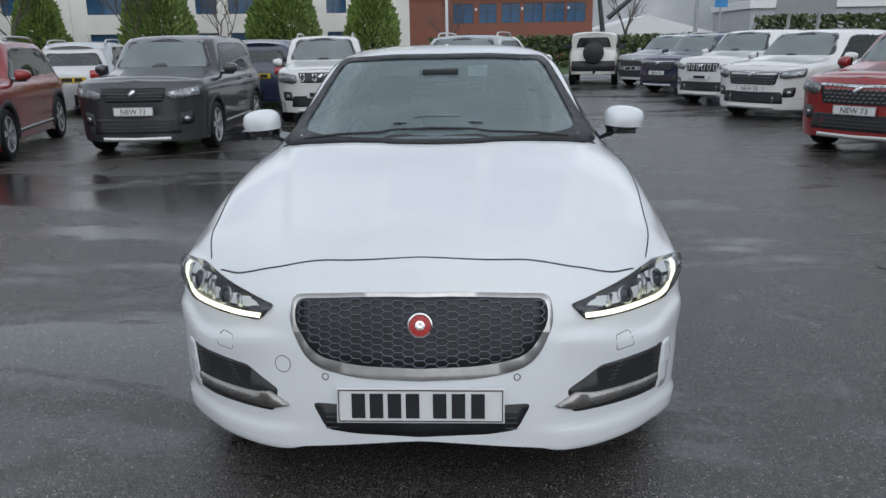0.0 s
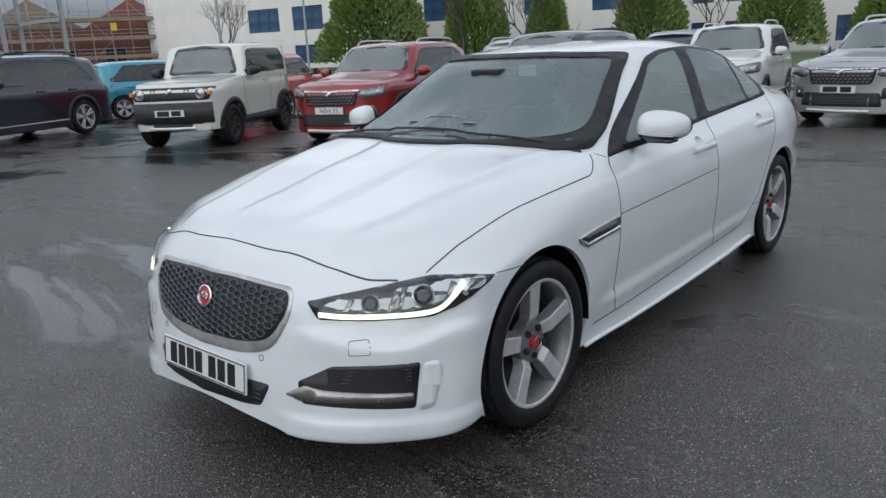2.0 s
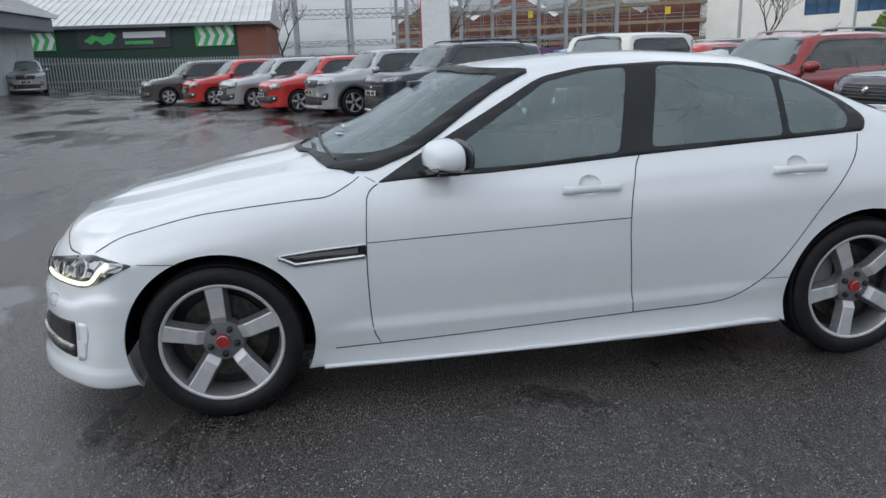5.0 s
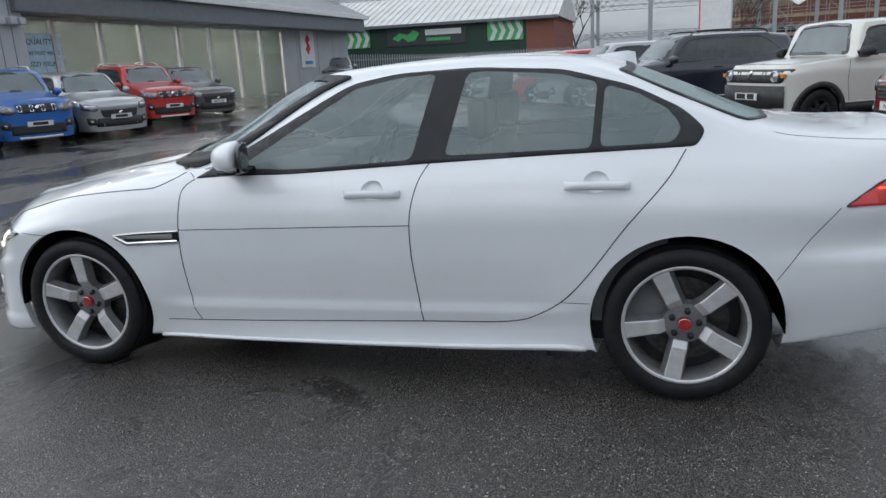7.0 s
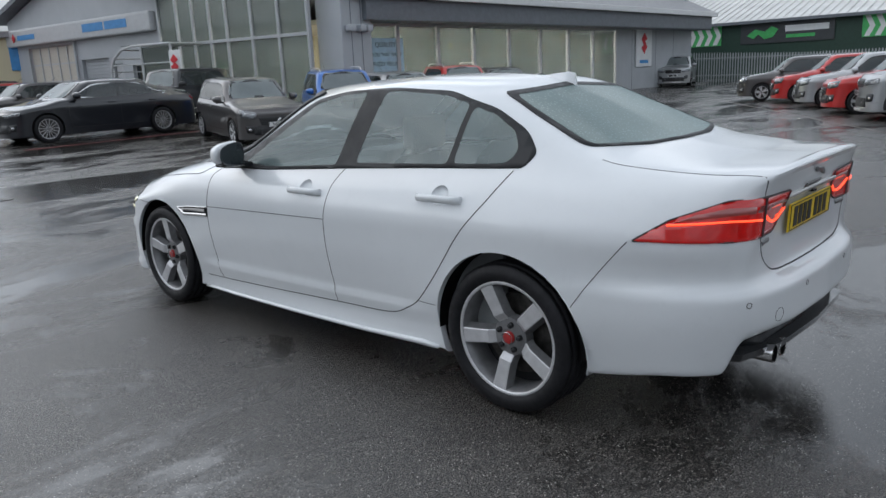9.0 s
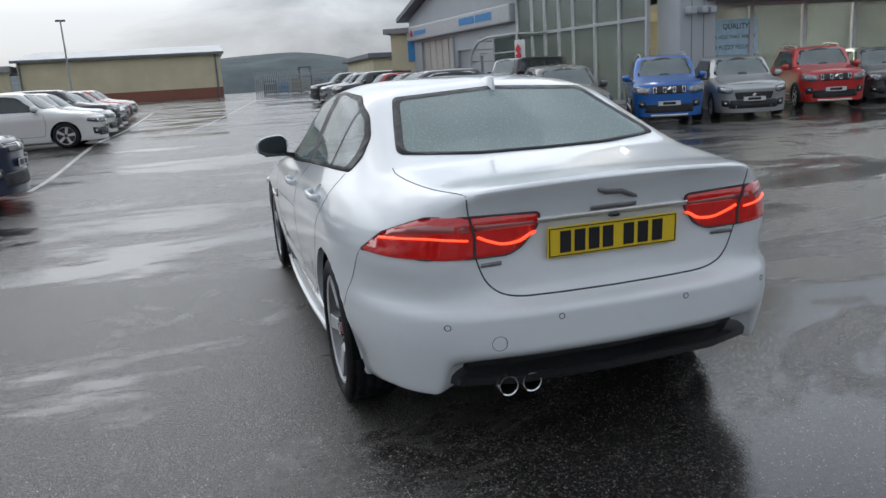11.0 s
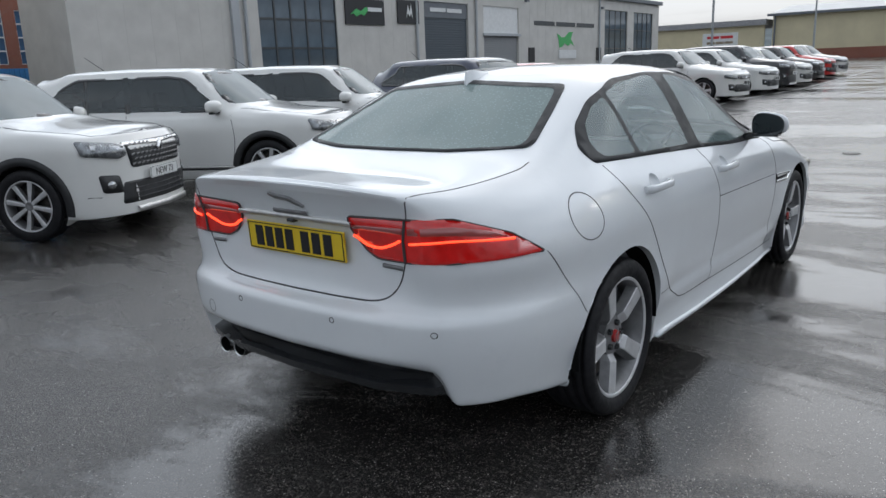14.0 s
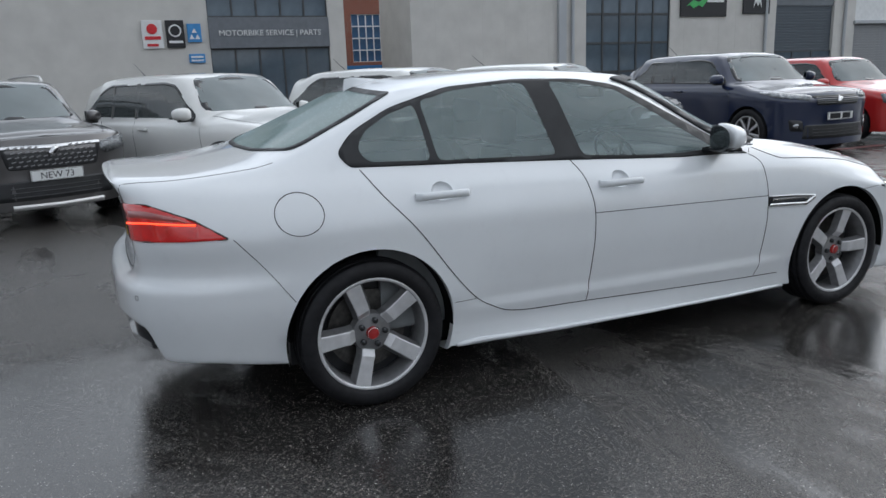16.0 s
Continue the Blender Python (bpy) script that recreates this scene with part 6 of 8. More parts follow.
CROSS = dict(L=4.30, W=1.785, H=1.57, wb=2.60, fo=.87, belt=.99, zb=.20, R=.335, hood0=.93, hood1=1.07, cowl=-.98, head=-.28, tail=1.42, drop=.05, rake=.18, clad=True, rails=None, grille=(.62, .86, .50), lamp=(.72, .90, .50, .84), plate_z=.55, tail_lamp=(.80, .98, .35), cpillar=1.02, glass_end=1.72, wheel="twin", fog_z=.50)
MID_SUV = dict(CROSS, L=4.18, W=1.775, H=1.61, wb=2.50, fo=.85, belt=1.02, hood0=.98, hood1=1.11, cowl=-.90, head=-.30, tail=1.45, drop=.0, rake=.08, grille=(.72, .90, .44), grille_style="bars", lamp=(.75, .91, .44, .82), plate_z=.60, cpillar=.95, glass_end=1.65)
SMALL_HATCH = dict(CROSS, L=3.85, W=1.735, H=1.495, wb=2.45, fo=.80, belt=.93, zb=.17, R=.30, hood0=.84, hood1=1.0, cowl=-.86, head=-.24, tail=1.30, drop=.02, rake=.10, clad=False, grille=(.48, .66, .46), grille_style="bars", lamp=(.62, .82, .50, .80), plate_z=.50, tail_lamp=(.72, .92, .55), cpillar=None, glass_end=1.45, fog_z=.40)
UPRIGHT = dict(CROSS, L=3.70, W=1.69, H=1.605, wb=2.435, fo=.70, belt=1.0, zb=.20, R=.30, hood0=.96, hood1=1.10, cowl=-.80, head=-.30, tail=1.25, drop=.05, rake=.14, clad=True, boxy=.35, grille=(.74, .92, .42), grille_style="slots", slots=4, lamp=(.72, .93, .44, .79), plate_z=.52, tail_lamp=(.72, .98, .55), cpillar=.85, glass_end=1.35, wheel="dark", fog_z=.50)
OFFROADER = dict(CROSS, L=3.48, W=1.62, H=1.70, wb=2.25, fo=.66, belt=1.12, zb=.32, R=.345, hood0=1.06, hood1=1.14, cowl=-.60, head=-.32, tail=1.44, drop=.0, rake=-.06, boxy=1.0, rails=None, bumper=(.44, .76), mirror=satin_black, grille=(.80, 1.0, .74), grille_style="slots", slots=5, slot_mat=None, lamp=(.82, .98, .44, .62), round_lamps=True, plate_z=.60, tail_lamp=(.52, .62, .50), cpillar=.62, glass_end=1.52, wheel="offroad", two_door=True, fog_z=.60, spare=True)
LARGE_SUV = dict(CROSS, L=4.60, W=1.855, H=1.69, wb=2.69, fo=.93, belt=1.06, hood0=1.0, hood1=1.13, cowl=-1.02, head=-.35, tail=1.55, R=.36, grille=(.60, .80, .55), grille_style="bars", lamp=(.84, .98, .48, .88), plate_z=.62, glass_end=1.85, wheel="twin", drop=.03)
SPORT_SUV = dict(LARGE_SUV, L=4.37, W=1.90, H=1.63, wb=2.66, fo=.88, belt=1.10, hood0=.96, hood1=1.12, tail=1.45, grille=(.78, .92, .46), lamp=(.86, .98, .48, .92), plate_z=.62, drop=.15, rake=.12, glass_end=1.60, clad=False, wheel="multi", R=.37)
FAMILY_HATCH = dict(SMALL_HATCH, L=4.26, W=1.79, H=1.48, wb=2.62, fo=.86, belt=.94, hood0=.83, hood1=.99, cowl=-.96, head=-.28, tail=1.42, R=.318, grille=(.60, .70, .50), lamp=(.60, .74, .50, .84), glass_end=1.62, wheel="dark")
SALOON = dict(FAMILY_HATCH, brightwork=chrome, L=4.95, W=1.88, H=1.457, wb=2.96, fo=.86, belt=.98, hood0=.80, hood1=1.0, cowl=-1.05, head=-.30, tail=1.20, drop=.34, rake=-.02, glass_end=1.75, R=.335, wheel="fine", grille=(.46, .70, .38), lamp=(.62, .74, .48, .86), tail_lamp=(.80, .92, .45))
VAN = dict(OFFROADER, bumper=None, mirror=satin_black, L=4.9, W=1.9, H=1.95, wb=3.0, fo=.9, belt=1.15, zb=.22, R=.33, hood0=1.0, hood1=1.2, cowl=-1.2, head=-.55, tail=2.1, rake=.0, grille=(.6, .8, .5), lamp=(.8, 1.0, .55, .85), round_lamps=False, spare=False, clad=False, plate_z=.5, glass_end=.2, tail_lamp=(.7, 1.2, .75), wheel="twin", grille_style="bars", two_door=True, cpillar=None)
OFFROADER["slot_mat"] = gloss_black
VAN["slot_mat"] = gloss_black


def park(model, paint, front_axle, heading, label, name="parked_car", plate="bars", group="parked cars", **more):
    s = dict(model, **more)
    if s.get("rails") == "silver":
        s["rails"] = satin_metal
    car = parked_car(name, s, paint, label, plate)
    stand(car, s["wb"], front_axle, heading)
    car["group"] = group
    return car


def spot(wb, front_axle, heading):
    h = Vector((*heading, 0)).normalized()
    c = Vector((*front_axle, 0)) - h * wb / 2
    f, b = Vector((*front_axle, 0)), c - h * wb / 2
    zf, zr = rise(f.x, f.y), rise(b.x, b.y)
    pitch = math.degrees(math.atan2(zf - zr, wb))
    return Matrix.Translation((c.x, c.y, (zf + zr) / 2)) @ pose(0, 0, 0, 0, 0, math.degrees(math.atan2(h.x, -h.y))) @ pose(0, 0, 0, -pitch)


def stand(car, wb, front_axle, heading):
    car.matrix_basis = spot(wb, front_axle, heading)


def park_copy(car, wb, front_axle, heading, label=""):
    c = copy_thing(car, spot(wb, front_axle, heading))
    if label:
        c["label"] = label
    return c


white_paint_suv = PAINTS["white"]
# the row beside the saloon
offroader = park(OFFROADER, PAINTS["cream"], (-9.2, 3.44), (.5, -.866), "cream boxy off-roader with black plastic arches")
offroader_far = park_copy(offroader, 2.25, (4.65, 23.6), (.2, .98), "cream boxy off-roader with a covered spare wheel on its back door")
red_suv = park(CROSS, PAINTS["red"], (-6.85, 5.1), (.265, -.964), "dark red crossover with silver roof rails", plate="new", rails="silver")
grey_suv = park(MID_SUV, PAINTS["grey"], (-4.4, 6.29), (.06, -1), "dark grey crossover with bright bumper trim", plate="new")
silver_suv = park(CROSS, PAINTS["silver"], (-.2, 9.57), (-.22, -.975), "silver crossover with price papers behind its windscreen", rails="silver")
park(UPRIGHT, white_paint_suv, (-2.75, 10.3), (.12, -1), "small white upright hatchback with square lamps", rails="silver")
park(CROSS, PAINTS["navy"], (-4.9, 15.6), (-.1, 1), "dark blue crossover showing its tail")
park_copy(silver_suv, 2.6, (-9.2, 14.8), (-.25, 1), "silver crossover showing its tail")
red_hatch = park(SMALL_HATCH, PAINTS["brightred"], (-18.1, -1.9), (.36, -.93), "bright red small hatchback with black wheels", wheel="dark")
park_copy(red_hatch, 2.45, (-13.6, 9.2), (-.5, .86), "bright red small hatchback showing its tail")
park(SMALL_HATCH, PAINTS["teal"], (-17.2, 8.6), (.1, 1), "turquoise small hatchback with a dark roof")
park_copy(grey_suv, 2.5, (-17.5, 9.6), (.4, -.9), "dark grey crossover in the second row")
# the row facing the showroom yard
park(LARGE_SUV, PAINTS["midnight"], (-13.85, 1.0), (.36, -.93), "midnight blue plug-in crossover with a silver front lip", rails=gloss_black)
silver_mid = park(MID_SUV, PAINTS["silver"], (-15.94, -.5), (.36, -.93), "silver crossover with dark alloy wheels", wheel="dark")
silver_hatch = park(SMALL_HATCH, PAINTS["silver"], (-20.5, -3.3), (.36, -.93), "silver small hatchback with black grille", plate="word")
park_copy(red_hatch, 2.45, (-22.9, -4.8), (.36, -.93))
grey_hatch = park(SMALL_HATCH, PAINTS["midgrey"], (-7.07, -11.7), (.25, .97), "dark grey small hatchback by the showroom glass", plate="new")
park_copy(grey_hatch, 2.45, (-24.7, -6.6), (.36, -.93), "dark grey small hatchback on wet asphalt")
# the row of crossovers across the lane
red_cross2 = park_copy(red_suv, 2.6, (5.5, 5.5), (-.8, -.6), "bright red crossover with silver roof rails")
white_cross = park(CROSS, white_paint_suv, (5.5, -2.5), (-.87, -.49), "white crossover with black arch trim and silver wheels", rails=None, plate="new", wheel="multi")
park_copy(white_cross, 2.6, (5.8, 9.9), (-.8, -.6))
white_mid = park(MID_SUV, white_paint_suv, (5.85, 13.2), (-.8, -.6), "white crossover with a slotted grille", grille_style="slots", slots=6, slot_mat=satin_metal, plate="word")
park(CROSS, PAINTS["navy"], (5.8, 16.9), (-.8, -.6), "dark blue crossover with a bright grille bar", plate="new")
park_copy(silver_suv, 2.6, (5.8, 20.3), (-.8, -.6), "silver crossover at the end of the row")
pink_mid = park_copy(white_mid, 2.5, (1.75, 20.6), (.74, .67), "white crossover with pink sales lettering on its side")
for sx in (-1, 1):
    g = part("sales_graphic", box(min(sx * .893, sx * .903), max(sx * .893, sx * .903), -.85, 1.0, .50, .92, .004), pink_ink, pink_mid, "pink sales graphic")
    for y0, y1, z0, z1 in ((-.7, -.1, .74, .86), (.0, .85, .74, .86), (-.7, .3, .56, .68)):
        part("word_bar", box(min(sx * .903, sx * .906), max(sx * .903, sx * .906), y0, y1, z0, z1), paper_white, g)
# white crossovers before the motorbike workshop
park_copy(white_cross, 2.6, (5.75, -5.0), (-.88, -.47))
park_copy(white_cross, 2.6, (5.4, .37), (-.87, -.49))
park(CROSS, PAINTS["midgrey"], (5.85, 3.15), (-.94, -.34), "dark grey crossover with a bright grille bar", plate="new", rails="silver")
park(SPORT_SUV, PAINTS["navy"], (4.85, -7.65), (-1, .02), "dark blue sport crossover with multi-spoke wheels")
park_copy(red_hatch, 2.45, (5.4, -10.7), (-1, .02), "bright red small hatchback beside a blue crossover")
family_hatch = park(FAMILY_HATCH, white_paint_suv, (4.75, -17.4), (-1, .05), "white hatchback with dark wheels at the lane's edge")
for k, yy in enumerate((-21.2, -24.0, -27.0, -30.0, -33.0, -36.0)):
    src, w = ((family_hatch, 2.62), (grey_suv, 2.5), (family_hatch, 2.62), (grey_hatch, 2.45), (red_hatch, 2.45), (family_hatch, 2.62), (silver_hatch, 2.45))[k]
    park_copy(src, w, (4.9 + .1 * k, yy), (-1, .03))
# the showroom's display row
upright_blue = park(UPRIGHT, PAINTS["blue"], (-9.6, -11.57), (.47, .88), "bright blue small upright car with a silver bumper guard", plate="word", rails="silver")
park_copy(silver_hatch, 2.45, (-11.8, -11.38), (.42, .91))
park(UPRIGHT, PAINTS["brightred"], (-14.95, -11.97), (.45, .89), "bright red small upright car with a silver bumper guard", plate="word", rails="silver")
park_copy(grey_hatch, 2.45, (-17.2, -12.0), (.45, .89))
saloon = park(SALOON, PAINTS["black"], (-3.6, -16.5), (1, .05), "black executive saloon with multi-spoke wheels")
park(OFFROADER, PAINTS["black"], (-7.6, -18.6), (.95, .2), "black boxy off-roader behind a hatchback")
park_copy(silver_mid, 2.5, (-36.0, -15.2), (.9, .3), "grey crossover by the fence")
for k in range(5):
    src, w = ((grey_hatch, 2.45), (red_hatch, 2.45), (grey_suv, 2.5), (silver_suv, 2.6), (grey_suv, 2.5), (offroader, 2.25))[k]
    park_copy(src, w, (-6.0 + .15 * k, -27.0 - 3.0 * k), (1, .03))

# ---- buildings round the yard ----
def house(name, label, m, category="building"):
    return thing(name, m, label, category)


def wall_with_holes(x0, x1, z0, z1, holes, t=0.3):
    """A wall in the xz plane, its face at y = 0, thick towards +y, with openings through it."""
    xs = sorted({x0, x1, *[v for h in holes for v in h[:2]]})
    zs = sorted({z0, z1, *[v for h in holes for v in h[2:]]})
    bm = bmesh.new()
    for a, b in zip(xs, xs[1:]):
        for c, d in zip(zs, zs[1:]):
            cx, cz = (a + b) / 2, (c + d) / 2
            if any(h[0] < cx < h[1] and h[2] < cz < h[3] for h in holes):
                continue
            add_box(bm, a, b, 0, t, c, d)
    bmesh.ops.remove_doubles(bm, verts=bm.verts, dist=0.0005)
    inner = [f for f in bm.faces if len({tuple(v.co) for v in f.verts}) < 3]
    seen = {}
    for f in bm.faces:
        key = tuple(round(c, 3) for c in f.calc_center_median())
        seen.setdefault(key, []).append(f)
    bmesh.ops.delete(bm, geom=[f for fs in seen.values() if len(fs) > 1 for f in fs] + inner, context="FACES")
    return bm


def glazing(parent, x0, x1, z0, z1, cols, rows, pane_mat, frame_mat, y=0.12, bar=0.06, name="window"):
    """A framed window with a pane for each light."""
    bm = bmesh.new()
    for i in range(cols + 1):
        x = x0 + (x1 - x0) * i / cols
        add_box(bm, x - bar / 2, x + bar / 2, y - .04, y + .04, z0, z1)
    for j in range(rows + 1):
        z = z0 + (z1 - z0) * j / rows
        add_box(bm, x0, x1, y - .036, y + .036, z - bar / 2, z + bar / 2)
    win = part(name, bm, frame_mat, parent)
    me = None
    for i in range(cols):
        for j in range(rows):
            w, h = (x1 - x0) / cols, (z1 - z0) / rows
            if me is None:
                pane = part("pane", box(-w / 2 + .01, w / 2 - .01, -.008, .008, -h / 2 + .01, h / 2 - .01), pane_mat, win)
                me = pane.data
                pane.matrix_basis = pose(x0 + w * (i + .5), y, z0 + h * (j + .5))
            else:
                share("pane", me, win, pose(x0 + w * (i + .5), y, z0 + h * (j + .5)))
    return win


def shutter(parent, x0, x1, z0, z1, mat, y=0.15, pitch=.12):
    n = int((z1 - z0) / pitch)
    door = part("roller_door", box(x0, x1, y + .02, y + .06, z0, z1), mat, parent, "ribbed roller shutter")
    me = None
    for i in range(n):
        z = z0 + (i + .5) * (z1 - z0) / n
        if me is None:
            sl = part("slat", box(x0 + .02, x1 - .02, -.025, .02, -pitch * .42, pitch * .42, .012), mat, door)
            me = sl.data
            sl.matrix_basis = pose(0, y, z)
        else:
            share("slat", me, door, pose(0, y, z))
    return door


def board(parent, x0, x1, z0, z1, mat, name="sign_board", y=-.05, t=.06, label=""):
    return part(name, box(x0, x1, y - t / 2, y + t / 2, z0, z1, .01), mat, parent, label)


def bar_text(parent, x0, x1, z, h, mat, n=1, y=-.09):
    """Plain bars that stand for writing which cannot be read or is a brand."""
    w = (x1 - x0) / n
    for i in range(n):
        part("word_bar", box(x0 + i * w + .04 * w, x0 + (i + 1) * w - .04 * w, y - .008, y + .008, z - h / 2, z + h / 2), mat, parent)


def flat_shape(parent, pts, mat, y, name="emblem", t=.02):
    bm = bmesh.new()
    f = bm.faces.new([bm.verts.new((a, y, b)) for a, b in pts])
    r = bmesh.ops.extrude_face_region(bm, geom=[f])
    for v in [g for g in r["geom"] if isinstance(g, bmesh.types.BMVert)]:
        v.co.y -= t
    bmesh.ops.recalc_face_normals(bm, faces=bm.faces)
    return part(name, bm, mat, parent)


# --- motorbike workshop, facing the white crossovers (local x runs along -y of the yard) ---
def workshop():
    m = pose(22.7, 0, 0, 0, 0, -90)
    b = house("workshop_building", "long grey metal-clad motorbike workshop with shutters and signs", m)
    # local x = -yard y
    holes = [(16.3, 20.7, .2, 4.9), (27.0, 30.9, .2, 4.9), (32.4, 36.2, .2, 4.9), (48.2, 52.2, 1.2, 5.3), (53.4, 57.2, 1.2, 5.3)]
    w = part("wall", wall_with_holes(8.5, 58.5, -.5, 6.0, holes), clad_grey, b, "grey cladding")
    part("side_wall", box(8.5, 8.8, .3, 3.0, -.5, 6.0), clad_grey, b)
    part("inner_wall", box(8.5, 14.9, 3.0, 3.3, -.5, 6.0), clad_grey, b)
    part("side_wall", box(14.9, 15.2, 3.3, 16, -.5, 6.0), clad_grey, b)
    part("side_wall", box(58.2, 58.5, .3, 16, -.5, 6.0), clad_grey, b)
    part("back_wall", box(14.9, 58.5, 16, 16.3, -.5, 6.0), clad_grey, b)
    part("roof", box(14.8, 58.7, -.25, 16.4, 6.0, 6.28, .03), clad_dark, b, "dark roof edge")
    part("roof", box(8.3, 14.8, -.25, 3.4, 6.0, 6.28, .03), clad_dark, b)
    me = None
    for i in range(1, 50, 1):
        x = 8.5 + i
        if any(h[0] - .1 < x < h[1] + .1 for h in holes):
            continue
        if me is None:
            s = part("cladding_seam", box(-.008, .008, -.004, 0, 0, 6.0), clad_grey, w)
            me = s.data
            s.matrix_basis = pose(x, 0, 0)
        else:
            share("cladding_seam", me, w, pose(x, 0, 0))
    for x in (15.6, 26.3, 31.6, 47.2):
        part("drainpipe", tube((x, -.08, 0), (x, -.08, 5.95), .07, n=10), clad_silver, b)
    part("pilaster", box(14.9, 15.25, -.15, 0, 0, 6.0), clad_silver, b)
    glazing(b, 16.3, 20.7, .2, 4.9, 5, 4, bay_glass, frame_dark, .1, .09)
    shutter(b, 27.0, 30.9, 2.0, 4.1, shutter_dark)
    board(b, 27.0, 30.9, 4.1, 4.9, clad_dark, "fascia_board", .1)
    bar_text(b, 27.5, 30.4, 4.5, .2, sign_white, 2, .04)
    glazing(b, 27.0, 30.9, .2, 2.0, 3, 1, bay_glass, frame_dark)
    shutter(b, 32.4, 36.2, .2, 3.3, shutter_grey)
    board(b, 32.4, 36.2, 3.3, 4.9, sign_white, "fascia_board", .1)
    board(b, 32.3, 36.3, 3.25, 3.4, clad_silver, "ledge", -.02, .2)
    glazing(b, 48.2, 52.2, 1.2, 5.3, 4, 3, bay_glass, frame_dark)
    glazing(b, 53.4, 57.2, 1.2, 5.3, 4, 3, bay_glass, frame_dark)
    sgn = board(b, 21.2, 23.85, 3.6, 4.75, ink, label="black sign with a green shape")
    flat_shape(sgn, [(21.5, 4.05), (21.9, 4.3), (22.2, 4.2), (22.55, 4.4), (22.7, 4.3), (22.4, 4.0), (22.2, 4.08), (21.9, 3.95), (21.7, 4.08)], green_ink, -.09)
    bar_text(sgn, 22.65, 23.7, 4.3, .18, sign_white)
    sgn = board(b, 24.85, 26.5, 3.72, 4.85, ink, label="black sign with a pale emblem")
    flat_shape(sgn, [(25.45, 4.0), (25.6, 4.6), (25.72, 4.3), (25.85, 4.65), (25.95, 4.0), (25.83, 4.25), (25.72, 4.05), (25.6, 4.25)], sign_white, -.09)
    bar_text(b, 37.9, 46.5, 4.1, .27, frame_dark, 3, -.02)
    flat_shape(b, [(41.3, 2.6), (41.2, 3.1), (41.0, 3.5), (41.6, 3.25), (42.1, 3.3), (42.6, 3.6), (43.2, 3.65), (42.9, 3.2), (43.4, 2.7), (42.9, 2.9), (42.5, 2.7), (42.0, 2.9), (41.7, 2.65)], green_ink, -.01)
    for x in (37.3, 46.8):
        board(b, x, x + .7, 1.7, 2.6, ink)
    board(b, 41.2, 43.6, 1.9, 2.45, sign_white)
    for x in (21.0, 24.4, 31.3, 36.9, 47.4):
        part("wall_lamp", box(x, x + .3, -.2, 0, 5.3, 5.45, .02), clad_dark, b)
    # second unit beyond the alley
    c = house("service_building", "grey metal-clad service building with a glazed entrance", m)
    hole = [(1.25, 5.35, .0, 4.6)]
    part("wall", wall_with_holes(-16, 5.95, -.5, 7.0, hole), clad_grey, c)
    part("side_wall", box(5.65, 5.95, .3, 16, -.5, 7.0), clad_grey, c)
    part("roof", box(-16.2, 6.1, -.2, 16.2, 7.0, 7.3, .03), clad_dark, c)
    glazing(c, 1.25, 5.35, 3.65, 4.6, 5, 1, bay_glass, frame_dark)
    f = board(c, 1.25, 5.35, 2.62, 3.62, clad_dark, "fascia_board", .02, .2, "dark fascia with white lettering")
    letter("MOTORBIKE SERVICE | PARTS", f, pose(3.3, -.10, 3.02, 90), .265, sign_white, .008)
    glazing(c, 1.25, 5.35, 0, 2.6, 5, 1, bay_glass, frame_dark)
    sg = board(c, -.83, -.2, 2.65, 3.53, sign_white, label="white sign with a red roundel")
    flat_shape(sg, [(x, z) for x, z in circle(-.52, 3.26, .16, n=20)], red_ink, -.085)
    bar_text(sg, -.78, -.25, 2.98, .1, red_ink)
    bar_text(sg, -.72, -.35, 2.76, .08, red_ink)
    sg = board(c, -.10, .47, 2.66, 3.53, ink, label="black sign with a pale roundel")
    flat_shape(sg, [(x, z) for x, z in circle(.18, 3.2, .2, n=20)], sign_white, -.085)
    flat_shape(sg, [(x, z) for x, z in circle(.18, 3.2, .15, n=20)], ink, -.106)
    bar_text(sg, -.05, .42, 2.85, .08, sign_white)
    sg = board(c, .56, 1.0, 2.83, 3.42, blue_ink, label="blue sign with three white triangles")
    for cx, cz in ((.78, 3.2), (.69, 3.0), (.87, 3.0)):
        flat_shape(sg, [(cx - .08, cz - .07), (cx + .08, cz - .07), (cx, cz + .08)], sign_white, -.085)
    sg = board(c, .54, 1.05, 2.17, 2.46, blue_ink, label="small blue notice")
    bar_text(sg, .58, 1.0, 2.36, .06, sign_white)
    bar_text(sg, .58, 1.0, 2.25, .05, sign_white)
    for x in range(-15, 6, 1):
        if not 1.0 < x < 5.6:
            part("cladding_seam", box(x - .008, x + .008, -.004, 0, 0, 7.0), clad_grey, c)
    # brick block seen down the alley
    d = house("brick_factory", "old brick factory with white-framed windows", pose(44, 0, 0, 0, 0, -90))
    hs = [(3.5 + 3.2 * i, 6.0 + 3.2 * i, 2.6, 5.6) for i in range(6)]
    part("wall", wall_with_holes(0, 25, -.5, 8.0, hs), brick, d)
    for h in hs:
        glazing(d, *h, 5, 4, office_glass, sign_white, .1, .07)
    gate = part("yard_gate", box(6.2, 12.4, 8, 8.1, 0, 2.1), blue_ink, b, "blue metal gate in the alley")
    for i in range(30):
        part("rib", box(6.25 + i * .2, 6.33 + i * .2, 7.96, 8.0, .05, 2.05), blue_ink, gate)
    return b


workshop()


